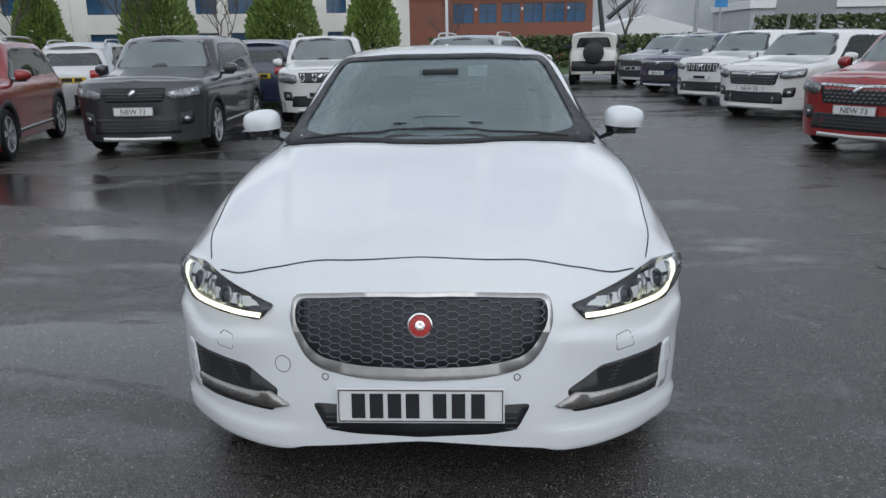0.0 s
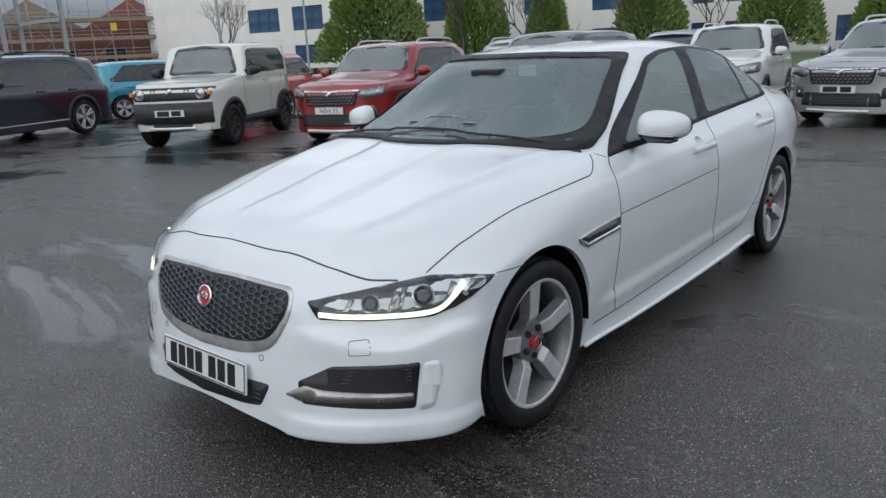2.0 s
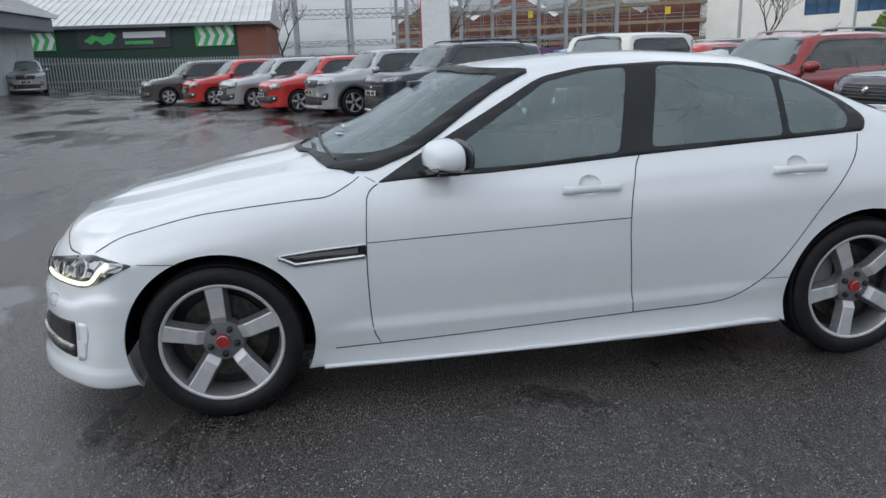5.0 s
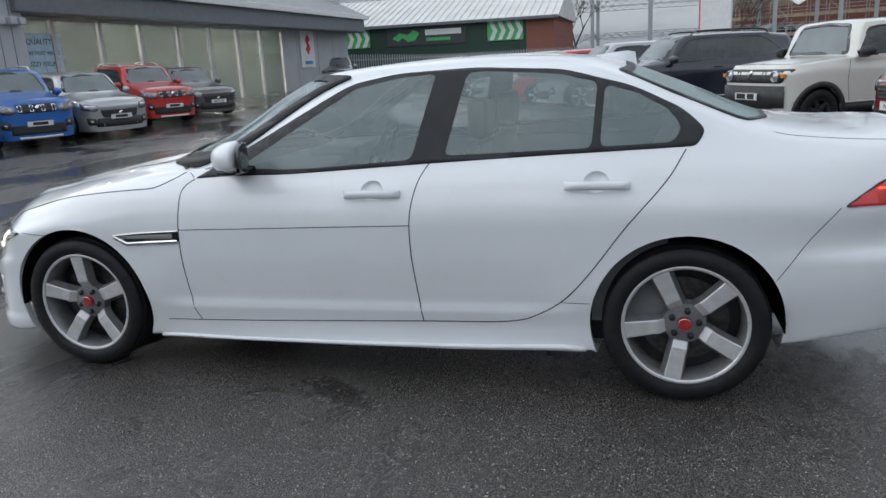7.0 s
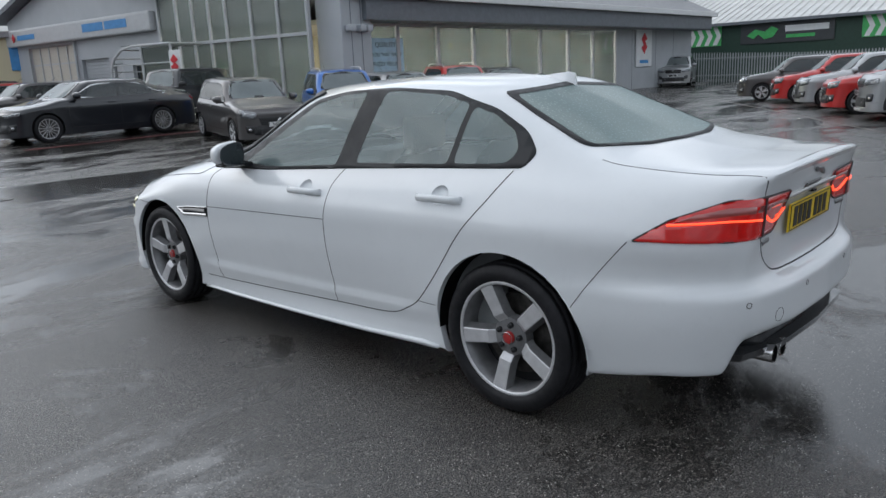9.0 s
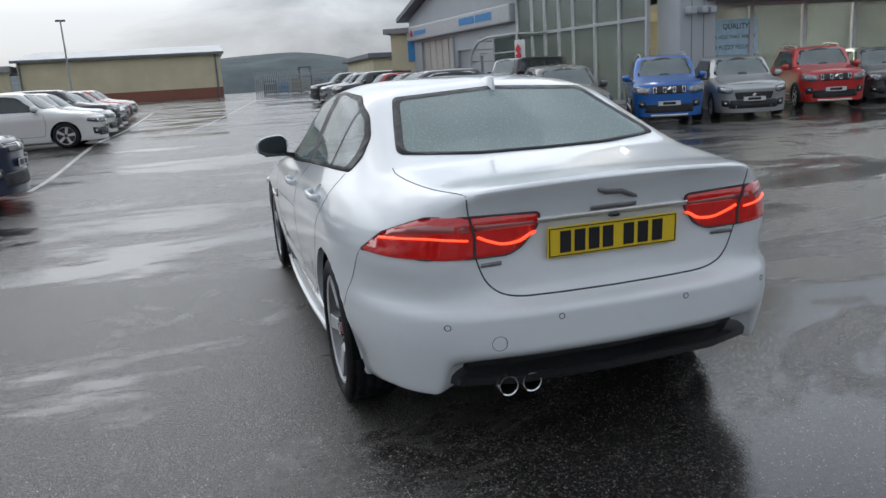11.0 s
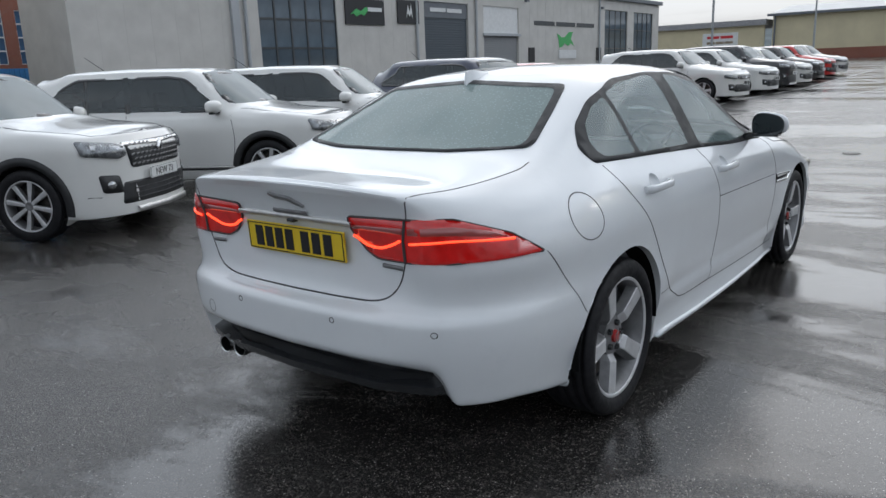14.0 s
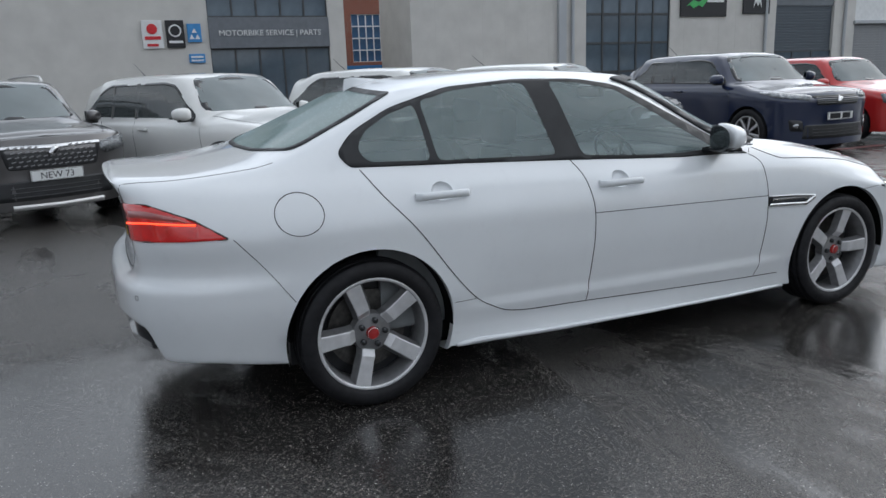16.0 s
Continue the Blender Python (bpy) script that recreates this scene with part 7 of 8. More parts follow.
# --- showroom ---
def showroom():
    m = pose(0, -15.8, 0, 0, 0, 180)
    b = house("car_showroom", "grey car showroom with a long glazed front", m)
    # local x = -yard x, local y towards the inside (yard -y)
    part("fascia", box(13.2, 39.5, -1.1, .4, 3.2, 3.95, .04), clad_dark, b, "dark sloping fascia")
    bm = bmesh.new()
    prof = [(-1.2, 3.95), (-1.2, 4.12), (3.5, 6.4), (9, 6.6), (9, 3.9)]
    r0 = [bm.verts.new((12.6, y, z)) for y, z in prof]
    r1 = [bm.verts.new((39.8, y, z)) for y, z in prof]
    for i in range(5):
        bm.faces.new((r0[i], r0[(i + 1) % 5], r1[(i + 1) % 5], r1[i]))
    bm.faces.new(r0[::-1]), bm.faces.new(r1)
    bmesh.ops.recalc_face_normals(bm, faces=bm.faces)
    part("roof", bm, roof_grey, b, "grey metal roof")
    part("gutter", box(12.6, 39.8, -1.32, -1.18, 3.88, 4.12, .02), sign_white, b)
    cols = [13.6, 15.53, 17.6, 19.65, 21.9, 24.1, 26.3, 28.4, 30.6]
    bm = bmesh.new()
    for x in cols:
        add_box(bm, x - .075, x + .075, -.08, .08, .1, 3.2)
    add_box(bm, 13.6, 30.6, -.055, .075, .1, .22)
    add_box(bm, 13.6, 30.6, -.055, .075, 3.1, 3.2)
    front = part("shop_front", bm, frame_metal, b, "slim pale metal frames")
    for a, c in zip(cols, cols[1:]):
        p = part("pane", box(a + .05, c - .05, 0, .015, .22, 3.1), shop_glass, front, "tall clear shop window")
        p.visible_shadow = False
    part("end_wall", box(30.6, 39.3, 0, .3, -.2, 3.4), clad_silver, b, "silver panel wall")
    for x in (32.3, 34.9, 37.0):
        part("panel_joint", box(x - .01, x + .01, -.006, 0, 0, 3.3), clad_dark, b)
    sg = board(b, 32.6, 34.3, 1.35, 3.25, sign_white, label="white sign with a red emblem")
    flat_shape(sg, [(33.45, 3.05), (33.75, 2.75), (33.5, 2.62), (33.75, 2.35), (33.45, 2.0), (33.15, 2.3), (33.4, 2.45), (33.15, 2.72)], red_ink, -.085)
    bar_text(sg, 32.95, 33.95, 1.6, .16, blue_ink)
    # inside
    part("showroom_floor", box(12, 39.3, .3, 9, -.1, .12), cabin_pale, b)
    part("back_wall", box(13.6, 39.3, 8.8, 9.1, 0, 6.4), wall_warm, b)
    part("side_wall", box(39.0, 39.3, .3, 9, 0, 6.0), clad_silver, b)
    part("inner_ceiling", box(13.2, 39.3, .4, 9, 3.25, 3.4), wall_warm, b)
    for k in range(10):
        part("ceiling_lamp", box(14.4 + k * 1.65, 15.4 + k * 1.65, 1.6 + 2.2 * (k % 2), 1.9 + 2.2 * (k % 2), 3.18, 3.25), lamp_panel, b, "lit ceiling panel")
    for x in (16, 20.5, 25):
        part("desk", box(x, x + 1.6, 5.5, 6.2, .1, .9, .02), cabin_pale, b)
    po = board(b, 13.72, 15.8, 1.62, 2.72, simple("poster_blue", (0.42, 0.60, 0.70), .5), "window_poster", -.03, .01, "pale blue poster with dark lettering")
    letter("QUALITY", po, pose(14.95, -.04, 2.42, 90, 0, 0), .24, ink, .002)
    letter("GIVES YOU THAT WARM", po, pose(14.76, -.04, 2.12, 90, 0, 0), .165, ink, .002)
    letter("AND FUZZY FEELING", po, pose(14.76, -.04, 1.80, 90, 0, 0), .19, ink, .002)
    # portal column
    col = part("column", box(12.3, 13.55, -.9, .3, -.2, 9.0, .05), clad_silver, b, "broad silver entrance column")
    for x in (12.7, 13.12):
        part("column_joint", box(x - .012, x + .012, -.908, -.9, 0, 8.9), clad_dark, col)
    for x, z in ((12.45, 2.85), (12.85, 2.85), (13.15, 2.85)):
        part("flood_lamp", box(x, x + .22, -1.2, -.9, z, z + .2, .04), clad_silver, b)
    # tall glazed hall, turned back along the lane
    hx = [0, .95, 1.73, 2.53, 3.31, 4.43, 5.59, 6.8]
    turn = m.inverted() @ pose(-10.45, -22.6, 0, 0, 0, 102.1)
    bm = bmesh.new()
    for x in hx:
        add_box(bm, x - .045, x + .045, -.06, .08, .1, 9.0)
    for z in (.35, 2.87, 5.4, 7.4, 9.0):
        add_box(bm, 0, 6.8, -.05, .07, z - .05, z + .05)
    hall = part("hall_glazing", bm, frame_metal, b, "two-storey window grid")
    hall.matrix_basis = turn
    for a, c in zip(hx, hx[1:]):
        for z0, z1 in ((.4, 2.82), (2.92, 5.35), (5.45, 7.35), (7.45, 8.95)):
            p = part("pane", box(a + .045, c - .045, 0, .015, z0, z1), shop_glass, hall)
            p.visible_shadow = False
    for nm, bm, mt in (("hall_floor", box(0, 6.8, .3, 7, -.1, .35), cabin_pale), ("hall_back", box(0, 6.8, 6.8, 7.0, .35, 9), wall_warm), ("hall_roof", box(-.3, 7.2, -.4, 7.2, 9.0, 9.3), clad_dark)):
        part(nm, bm, mt, b).matrix_basis = turn
    for k in range(4):
        part("ceiling_lamp", box(.8 + k * 1.5, 1.8 + k * 1.5, 1.5, 1.8, 8.9, 9.0), lamp_panel, b, "lit ceiling panel").matrix_basis = turn
    part("hall_desk", box(1.6, 4.2, 3.4, 4.2, .35, 1.4, .03), sign_white, b).matrix_basis = turn
    # glazed porch with a curved canopy
    bm = bmesh.new()
    arch = [(0, .3), (0, 2.0), (.22, 2.42), (.62, 2.68), (1.2, 2.78), (3.0, 2.78)]
    for p, q in zip(arch, arch[1:]):
        add_tube(bm, (p[0], -2.2, p[1]), (q[0], -2.2, q[1]), .045, .045, 6)
    porch = part("porch", bm, frame_metal, b, "curved steel canopy hoop")
    porch.matrix_basis = turn
    bm = bmesh.new()
    for p, q in zip(arch, arch[1:]):
        add_tube(bm, (p[0], -.9, p[1]), (q[0], -.9, q[1]), .045, .045, 6)
    part("rear_hoop", bm, frame_metal, porch)
    for p in arch[1:]:
        part("purlin", tube((p[0], -2.2, p[1]), (p[0], -.9, p[1]), .025, n=6), frame_metal, porch)
    for x in (1.6, 3.0):
        part("post", tube((x, -2.2, .3), (x, -2.2, 2.78), .04, n=6), frame_metal, porch)
    for z in (.95, 2.2):
        part("rail", tube((0, -2.2, z), (3.0, -2.2, z), .025, n=6), frame_metal, porch)
    part("canopy_sheet", box(.62, 3.0, -2.2, -.9, 2.80, 2.815), shop_glass, porch)
    part("porch_pane", box(1.6, 3.0, -2.19, -2.18, .4, 2.7), shop_glass, porch)
    sg = part("small_sign", box(3.0, 3.5, -2.3, -2.22, 1.75, 2.55, .02), sign_white, b, "white board with a red emblem")
    sg.matrix_basis = turn
    flat_shape(sg, [(3.25, 2.42), (3.42, 2.25), (3.28, 2.17), (3.42, 2.05), (3.25, 1.88), (3.08, 2.05), (3.22, 2.13), (3.08, 2.25)], red_ink, -2.32)
    part("sign_post", box(3.22, 3.28, -2.28, -2.24, .3, 1.75), frame_metal, sg)
    return b


showroom()


def service_bay():
    """The gabled workshop beyond the showroom, facing the lane."""
    b = house("service_bay", "silver-grey gabled service bay with a pale sign band", pose(-9.2, -33.5, 0, 0, 0, 96.9))
    w = part("wall", wall_with_holes(-.1, 11, -.3, 4.3, [(1.35, 4.95, -.3, 3.32), (5.45, 7.40, -.3, 2.65), (7.65, 8.30, -.3, 2.40), (8.92, 9.98, 1.2, 2.30)]), clad_silver, b)
    bm = bmesh.new()
    pts = [(-.1, 4.3), (11, 4.3), (11, 4.5), (5.4, 6.2), (-.1, 4.5)]
    r0 = [bm.verts.new((x, 0, z)) for x, z in pts]
    r1 = [bm.verts.new((x, .3, z)) for x, z in pts]
    bm.faces.new(r0), bm.faces.new(r1[::-1])
    for i in range(5):
        bm.faces.new((r0[i], r0[(i + 1) % 5], r1[(i + 1) % 5], r1[i]))
    bmesh.ops.recalc_face_normals(bm, faces=bm.faces)
    part("gable", bm, clad_silver, b)
    bm = bmesh.new()
    pts = [(-.6, 4.42), (5.4, 6.28), (11.4, 4.42), (11.4, 4.62), (5.4, 6.5), (-.6, 4.62)]
    r0 = [bm.verts.new((x, -.5, z)) for x, z in pts]
    r1 = [bm.verts.new((x, 14, z)) for x, z in pts]
    bm.faces.new(r0), bm.faces.new(r1[::-1])
    for i in range(6):
        bm.faces.new((r0[i], r0[(i + 1) % 6], r1[(i + 1) % 6], r1[i]))
    bmesh.ops.recalc_face_normals(bm, faces=bm.faces)
    part("roof", bm, clad_dark, b, "dark pitched roof with deep verges")
    band = part("sign_band", box(.1, 10.75, -.30, 0, 3.42, 4.12, .08), frame_metal, b, "pale curved sign band")
    bar_text(band, 1.15, 2.7, 3.76, .2, blue_ink, 1, -.31)
    flat_shape(band, [(.9, 3.95), (1.06, 3.76), (.9, 3.58), (.76, 3.76)], red_ink, -.32)
    bar_text(band, 6.3, 9.4, 3.80, .30, blue_ink, 2, -.31)
    glazing(b, 1.35, 4.95, -.3, 3.32, 5, 5, cream_pane, frame_metal, .15)
    shutter(b, 5.45, 7.40, -.3, 2.65, clad_silver)
    part("door", box(7.7, 8.25, .1, .16, -.3, 2.38, .01), frame_metal, b, "pale metal side door")
    glazing(b, 8.92, 9.98, 1.2, 2.30, 2, 1, dark_glass, frame_metal, .15)
    part("downpipe", tube((5.2, -.08, .3), (5.2, -.08, 3.4), .05, n=8), clad_silver, b)
    part("side_wall", box(-.1, .2, .3, 14, -.3, 4.4), clad_silver, b)
    part("back_wall", box(.2, 11, 13.7, 14, -.3, 5.8), clad_silver, b)
    part("wall_lamp", box(-.35, -.1, -.3, -.05, 3.9, 4.1, .03), clad_dark, b)
    o = house("yard_office", "low cream office with a dark flat roof", pose(-10.8, -50, 0, 0, 0, 180))
    part("wall", box(0, 8, 0, 10, -.3, 3.3), clad_cream, o)
    part("roof", box(-.4, 8.4, -.4, 10.4, 3.3, 3.65, .04), clad_dark, o, "dark roof edge")
    board(o, 3.0, 5.4, 1.7, 2.9, blue_ink, label="blue notice board")
    return b


cream_pane = simple("cream_pane", (0.55, 0.52, 0.45), .3, vary=.05)
service_bay()


# --- green motorbike shop beyond the display row ---
def green_shop():
    m = pose(-46, 0, 0, 0, 0, 90)
    b = house("bike_shop", "dark green clad bike shop with white chevrons and a grey roof", m)
    # local x = yard y
    part("wall", box(-24, -6.0, 0, .3, -.3, 3.75), clad_green, b)
    part("brick_pier", box(-6.0, -4.2, .0, .3, -.3, 3.7), brick, b)
    part("side_wall", box(-4.5, -4.2, .3, 14, -.3, 3.7), brick, b)
    bm = bmesh.new()
    pts = [(-.4, 3.75), (7, 6.0), (14, 3.75)]
    r0 = [bm.verts.new((-24.4, y, z)) for y, z in pts]
    r1 = [bm.verts.new((-3.9, y, z)) for y, z in pts]
    for i in range(3):
        bm.faces.new((r0[i], r0[(i + 1) % 3], r1[(i + 1) % 3], r1[i]))
    bm.faces.new(r0), bm.faces.new(r1[::-1])
    bmesh.ops.recalc_face_normals(bm, faces=bm.faces)
    roof = part("roof", bm, roof_metal, b, "pale corrugated roof")
    for i in range(40):
        x = -24.2 + i * .51
        part("roof_rib", tube((x, -.42, 3.78), (x, 7, 6.03), .04, n=5), roof_metal, roof)
    part("gutter", box(-24.4, -3.9, -.5, -.38, 3.62, 3.8), clad_dark, b)
    sg = board(b, -15.5, -10.0, 2.4, 3.65, frame_dark, label="dark sign with a green shape")
    flat_shape(sg, [(-15.1, 2.9), (-14.6, 3.25), (-14.0, 3.1), (-13.6, 3.4), (-13.2, 3.2), (-13.5, 2.75), (-14.0, 2.65), (-14.4, 2.95), (-14.7, 2.7)], green_ink, -.09)
    bar_text(sg, -12.9, -10.2, 3.2, .36, sign_white)
    bar_text(sg, -12.8, -11.0, 2.75, .2, green_ink)
    for x0 in (-19.1, -8.55):
        sg = board(b, x0, x0 + 2.35, 2.4, 3.65, green_ink, label="green panel with white chevrons")
        for i in range(4):
            x = x0 + .12 + i * .56
            flat_shape(sg, [(x, 2.45), (x + .28, 2.45), (x + .55, 3.02), (x + .28, 3.6), (x, 3.6), (x + .27, 3.02)], sign_white, -.09)
    return b


green_shop()


def palisade(name, a, b, h, label):
    f = thing(name, Matrix(), label, "fence")
    a, b = Vector((*a, 0)), Vector((*b, 0))
    n = int((b - a).length / .16)
    me = None
    rail = bmesh.new()
    for z in (.4, h - .35):
        add_tube(rail, a + Vector((0, 0, z + rise(a.x, a.y))), b + Vector((0, 0, z + rise(b.x, b.y))), .03, .03, 5)
    part("rail", rail, steel_frame, f)
    ang = math.degrees(math.atan2((b - a).y, (b - a).x))
    for i in range(n):
        c = a + (b - a) * (i + .5) / n
        if me is None:
            bm = bmesh.new()
            add_box(bm, -.035, .035, -.012, .012, 0, h - .06)
            tip = [bm.verts.new(v) for v in ((-.035, 0, h - .06), (.035, 0, h - .06), (0, 0, h))]
            bm.faces.new(tip)
            p = part("pale", bm, steel_frame, f)
            me = p.data
            p.matrix_basis = pose(c.x, c.y, rise(c.x, c.y), 0, 0, ang)
        else:
            share("pale", me, f, pose(c.x, c.y, rise(c.x, c.y), 0, 0, ang))
    return f


palisade("palisade_fence", (-42, -26), (-42, 6), 1.75, "grey steel palisade fence before a green building")


# --- steel frame under construction and the scaffolded terrace ---
def steel_skeleton():
    b = thing("building_skeleton", pose(-66, 6, 0, 0, 0, 0), "grey steel frame of an unfinished building", "construction")
    me_c = me_b = None
    for i in range(8):
        for j in range(2):
            x, y = -j * 9.0, -14 + i * 5.0
            if me_c is None:
                bm = bmesh.new()
                add_box(bm, -.15, .15, -.02, .02, 0, 11)
                add_box(bm, -.17, -.13, -.15, .15, 0, 11)
                add_box(bm, .13, .17, -.15, .15, 0, 11)
                o = part("column", bm, steel_frame, b)
                me_c = o.data
                o.matrix_basis = pose(x, y, 0)
            else:
                share("column", me_c, b, pose(x, y, 0))
            for z in (2.9, 5.6, 8.3):
                if i < 7:
                    if me_b is None:
                        bm = bmesh.new()
                        add_box(bm, -.08, .08, 0, 5.0, -.02, .02)
                        add_box(bm, -.08, .08, 0, 5.0, -.42, -.38)
                        for k in range(6):
                            add_tube(bm, (0, .1 + k * .8, -.40), (0, .5 + k * .8, 0), .025, .025, 4)
                            add_tube(bm, (0, .5 + k * .8, 0), (0, .9 + k * .8, -.40), .025, .025, 4)
                        o = part("lattice_beam", bm, steel_frame, b)
                        me_b = o.data
                        o.matrix_basis = pose(x, y, z)
                    else:
                        share("lattice_beam", me_b, b, pose(x, y, z))
    for i in range(0, 8):
        for z in (2.9, 5.6, 8.3):
            y = -14 + i * 5.0
            part("cross_beam", box(-9, 0, y - .08, y + .08, z - .3, z), steel_frame, b)
    for i in (0, 3, 6):
        y = -14 + i * 5.0
        part("brace", tube((0, y, .2), (0, y + 5, 2.8), .05, n=5), steel_frame, b)
        part("brace", tube((0, y + 5, .2), (0, y, 2.8), .05, n=5), steel_frame, b)
    part("purple_hoarding", box(-.4, -.3, -16, 24, 0, 1.7), simple("hoarding", (0.17, 0.09, 0.22), .6), b, "purple site hoarding")
    return b


steel_skeleton()


def terrace():
    """Brick gables under repair, wrapped in scaffolding."""
    b = thing("brick_terrace", pose(-84, 36, 0, 0, 0, 62), "brick terrace with pale gables behind scaffolding", "building")
    part("wall", wall_with_holes(-30, 22, 0, 5.4, [(x, x + 2.2, 1.0, 3.2) for x in range(-27, 20, 5)]), brick, b)
    for x in range(-27, 20, 5):
        glazing(b, x, x + 2.2, 1.0, 3.2, 2, 2, dark_glass, sign_white)
    for i in range(5):
        x = -30 + i * 10.4
        bm = bmesh.new()
        pts = [(x, 5.4), (x + 10.4, 5.4), (x + 5.2, 8.6)]
        r0 = [bm.verts.new((a, -.05, z)) for a, z in pts]
        r1 = [bm.verts.new((a, 9, z)) for a, z in pts]
        bm.faces.new(r0), bm.faces.new(r1[::-1])
        for k in range(3):
            f = bm.faces.new((r0[k], r0[(k + 1) % 3], r1[(k + 1) % 3], r1[k]))
            f.material_index = 1
        bmesh.ops.recalc_face_normals(bm, faces=bm.faces)
        part("gable_roof", bm, [brick if i % 2 else timber, roof_metal], b)
    s = thing("scaffolding", pose(-84, 36, 0, 0, 0, 62), "scaffold tubes with timber boards and yellow tags", "scaffolding")
    me = None
    for i in range(27):
        for y in (-1.0, -2.2):
            x = -30 + i * 2.0
            if me is None:
                o = part("upright", tube((0, 0, 0), (0, 0, 8.2), .035, n=6), steel_frame, s)
                me = o.data
                o.matrix_basis = pose(x, y, 0)
            else:
                share("upright", me, s, pose(x, y, 0))
    for z in (2.0, 4.0, 6.0):
        part("walkway", box(-30, 22, -2.2, -1.0, z, z + .06), timber, s, "timber walkway")
        part("toe_board", box(-30, 22, -2.26, -2.22, z + .02, z + .42), timber, s, "pale toe board")
        for dz in (.7, 1.1):
            part("guard_rail", tube((-30, -2.25, z + dz), (22, -2.25, z + dz), .03, n=6), steel_frame, s)
    for i in range(0, 26, 3):
        x = -30 + i * 2.0
        part("brace", tube((x, -2.3, 0), (x + 4, -2.3, 4.0), .03, n=6), steel_frame, s)
        part("brace", tube((x + 4, -2.3, 4.0), (x, -2.3, 8.0), .03, n=6), steel_frame, s)
    for x, z in ((-12, 5.3), (4, 5.0), (9, 7.0)):
        part("yellow_tag", box(x, x + .6, -2.32, -2.28, z, z + .8), plate_yellow, s)


terrace()


def totem():
    b = thing("totem_sign", pose(-30, 4.2, 0, 0, 0, 72), "tall pale totem sign with a red emblem", "sign")
    part("panel", box(-.62, .62, -.12, .12, 0, 5.6, .03), sign_white, b)
    part("edge", box(-.66, -.62, -.12, .12, 0, 5.6), red_ink, b)
    bar_text(b, -.5, .5, 3.85, .2, blue_ink, 1, -.13)
    flat_shape(b, [(0, 4.9), (.3, 4.6), (.05, 4.48), (.3, 4.25), (0, 4.0), (-.3, 4.3), (-.05, 4.45), (-.3, 4.65)], red_ink, -.125)


totem()


# --- white office and brick office ---
def offices():
    ang = math.degrees(math.atan2(18, 75))
    b = house("white_office", "long white rendered office with blue-tinted windows", pose(-80, 42, 0, 0, 0, ang))
    # local x along the front, local y into the building
    wins = [(15.5, 19.5), (21.2, 24.9), (27.5, 31.2), (36.2, 39.5), (46.0, 48.9), (52.0, 55.2), (60.0, 61.6), (62.5, 64.6), (70.2, 71.8)]
    hs = [(a, c, 3.85, 6.15) for a, c in wins] + [(a, c, .6, 2.4) for a, c in wins] + [(a, c, 7.4, 9.4) for a, c in wins]
    part("wall", wall_with_holes(1, 77, -.3, 11, hs), render_white, b)
    part("end_wall", box(.8, 1.1, .3, 16, -.3, 11), render_white, b)
    part("end_wall", box(76.8, 77.1, .3, 16, -.3, 11), render_white, b)
    part("roof", box(.7, 77.3, -.2, 16, 11, 11.4), roof_grey, b)
    for h in hs:
        glazing(b, *h, 3, 2, office_glass, frame_dark, .12, .08)
    for x in (34, 50, 66):
        part("pilaster", box(x, x + .8, -.15, 0, -.3, 11), render_white, b)
    c = house("brick_office", "red brick office with a row of blue windows", pose(0, 60, 0))
    ws = [(-1.5, .2), (.65, 2.1), (2.5, 4.05), (4.35, 5.9), (6.1, 7.7), (7.85, 9.4)]
    hs = [(a, d, 2.9, 4.45) for a, d in ws] + [(a, d, .4, 1.6) for a, d in ws]
    part("wall", wall_with_holes(-6, 10, -.3, 5.0, hs), brick, c)
    part("roof_edge", box(-6.2, 10.2, -.3, 10, 5.0, 5.4), clad_dark, c)
    part("side_wall", box(9.7, 10, .3, 10, -.3, 5.0), brick, c)
    for h in hs:
        glazing(c, *h, 2, 1, office_glass, frame_dark, .1, .07)
    for x in (.4, 4.2, 8.0):
        part("wall_lamp", box(x - .1, x + .1, -.15, 0, 3.9, 4.1, .03), sign_white, c)


offices()


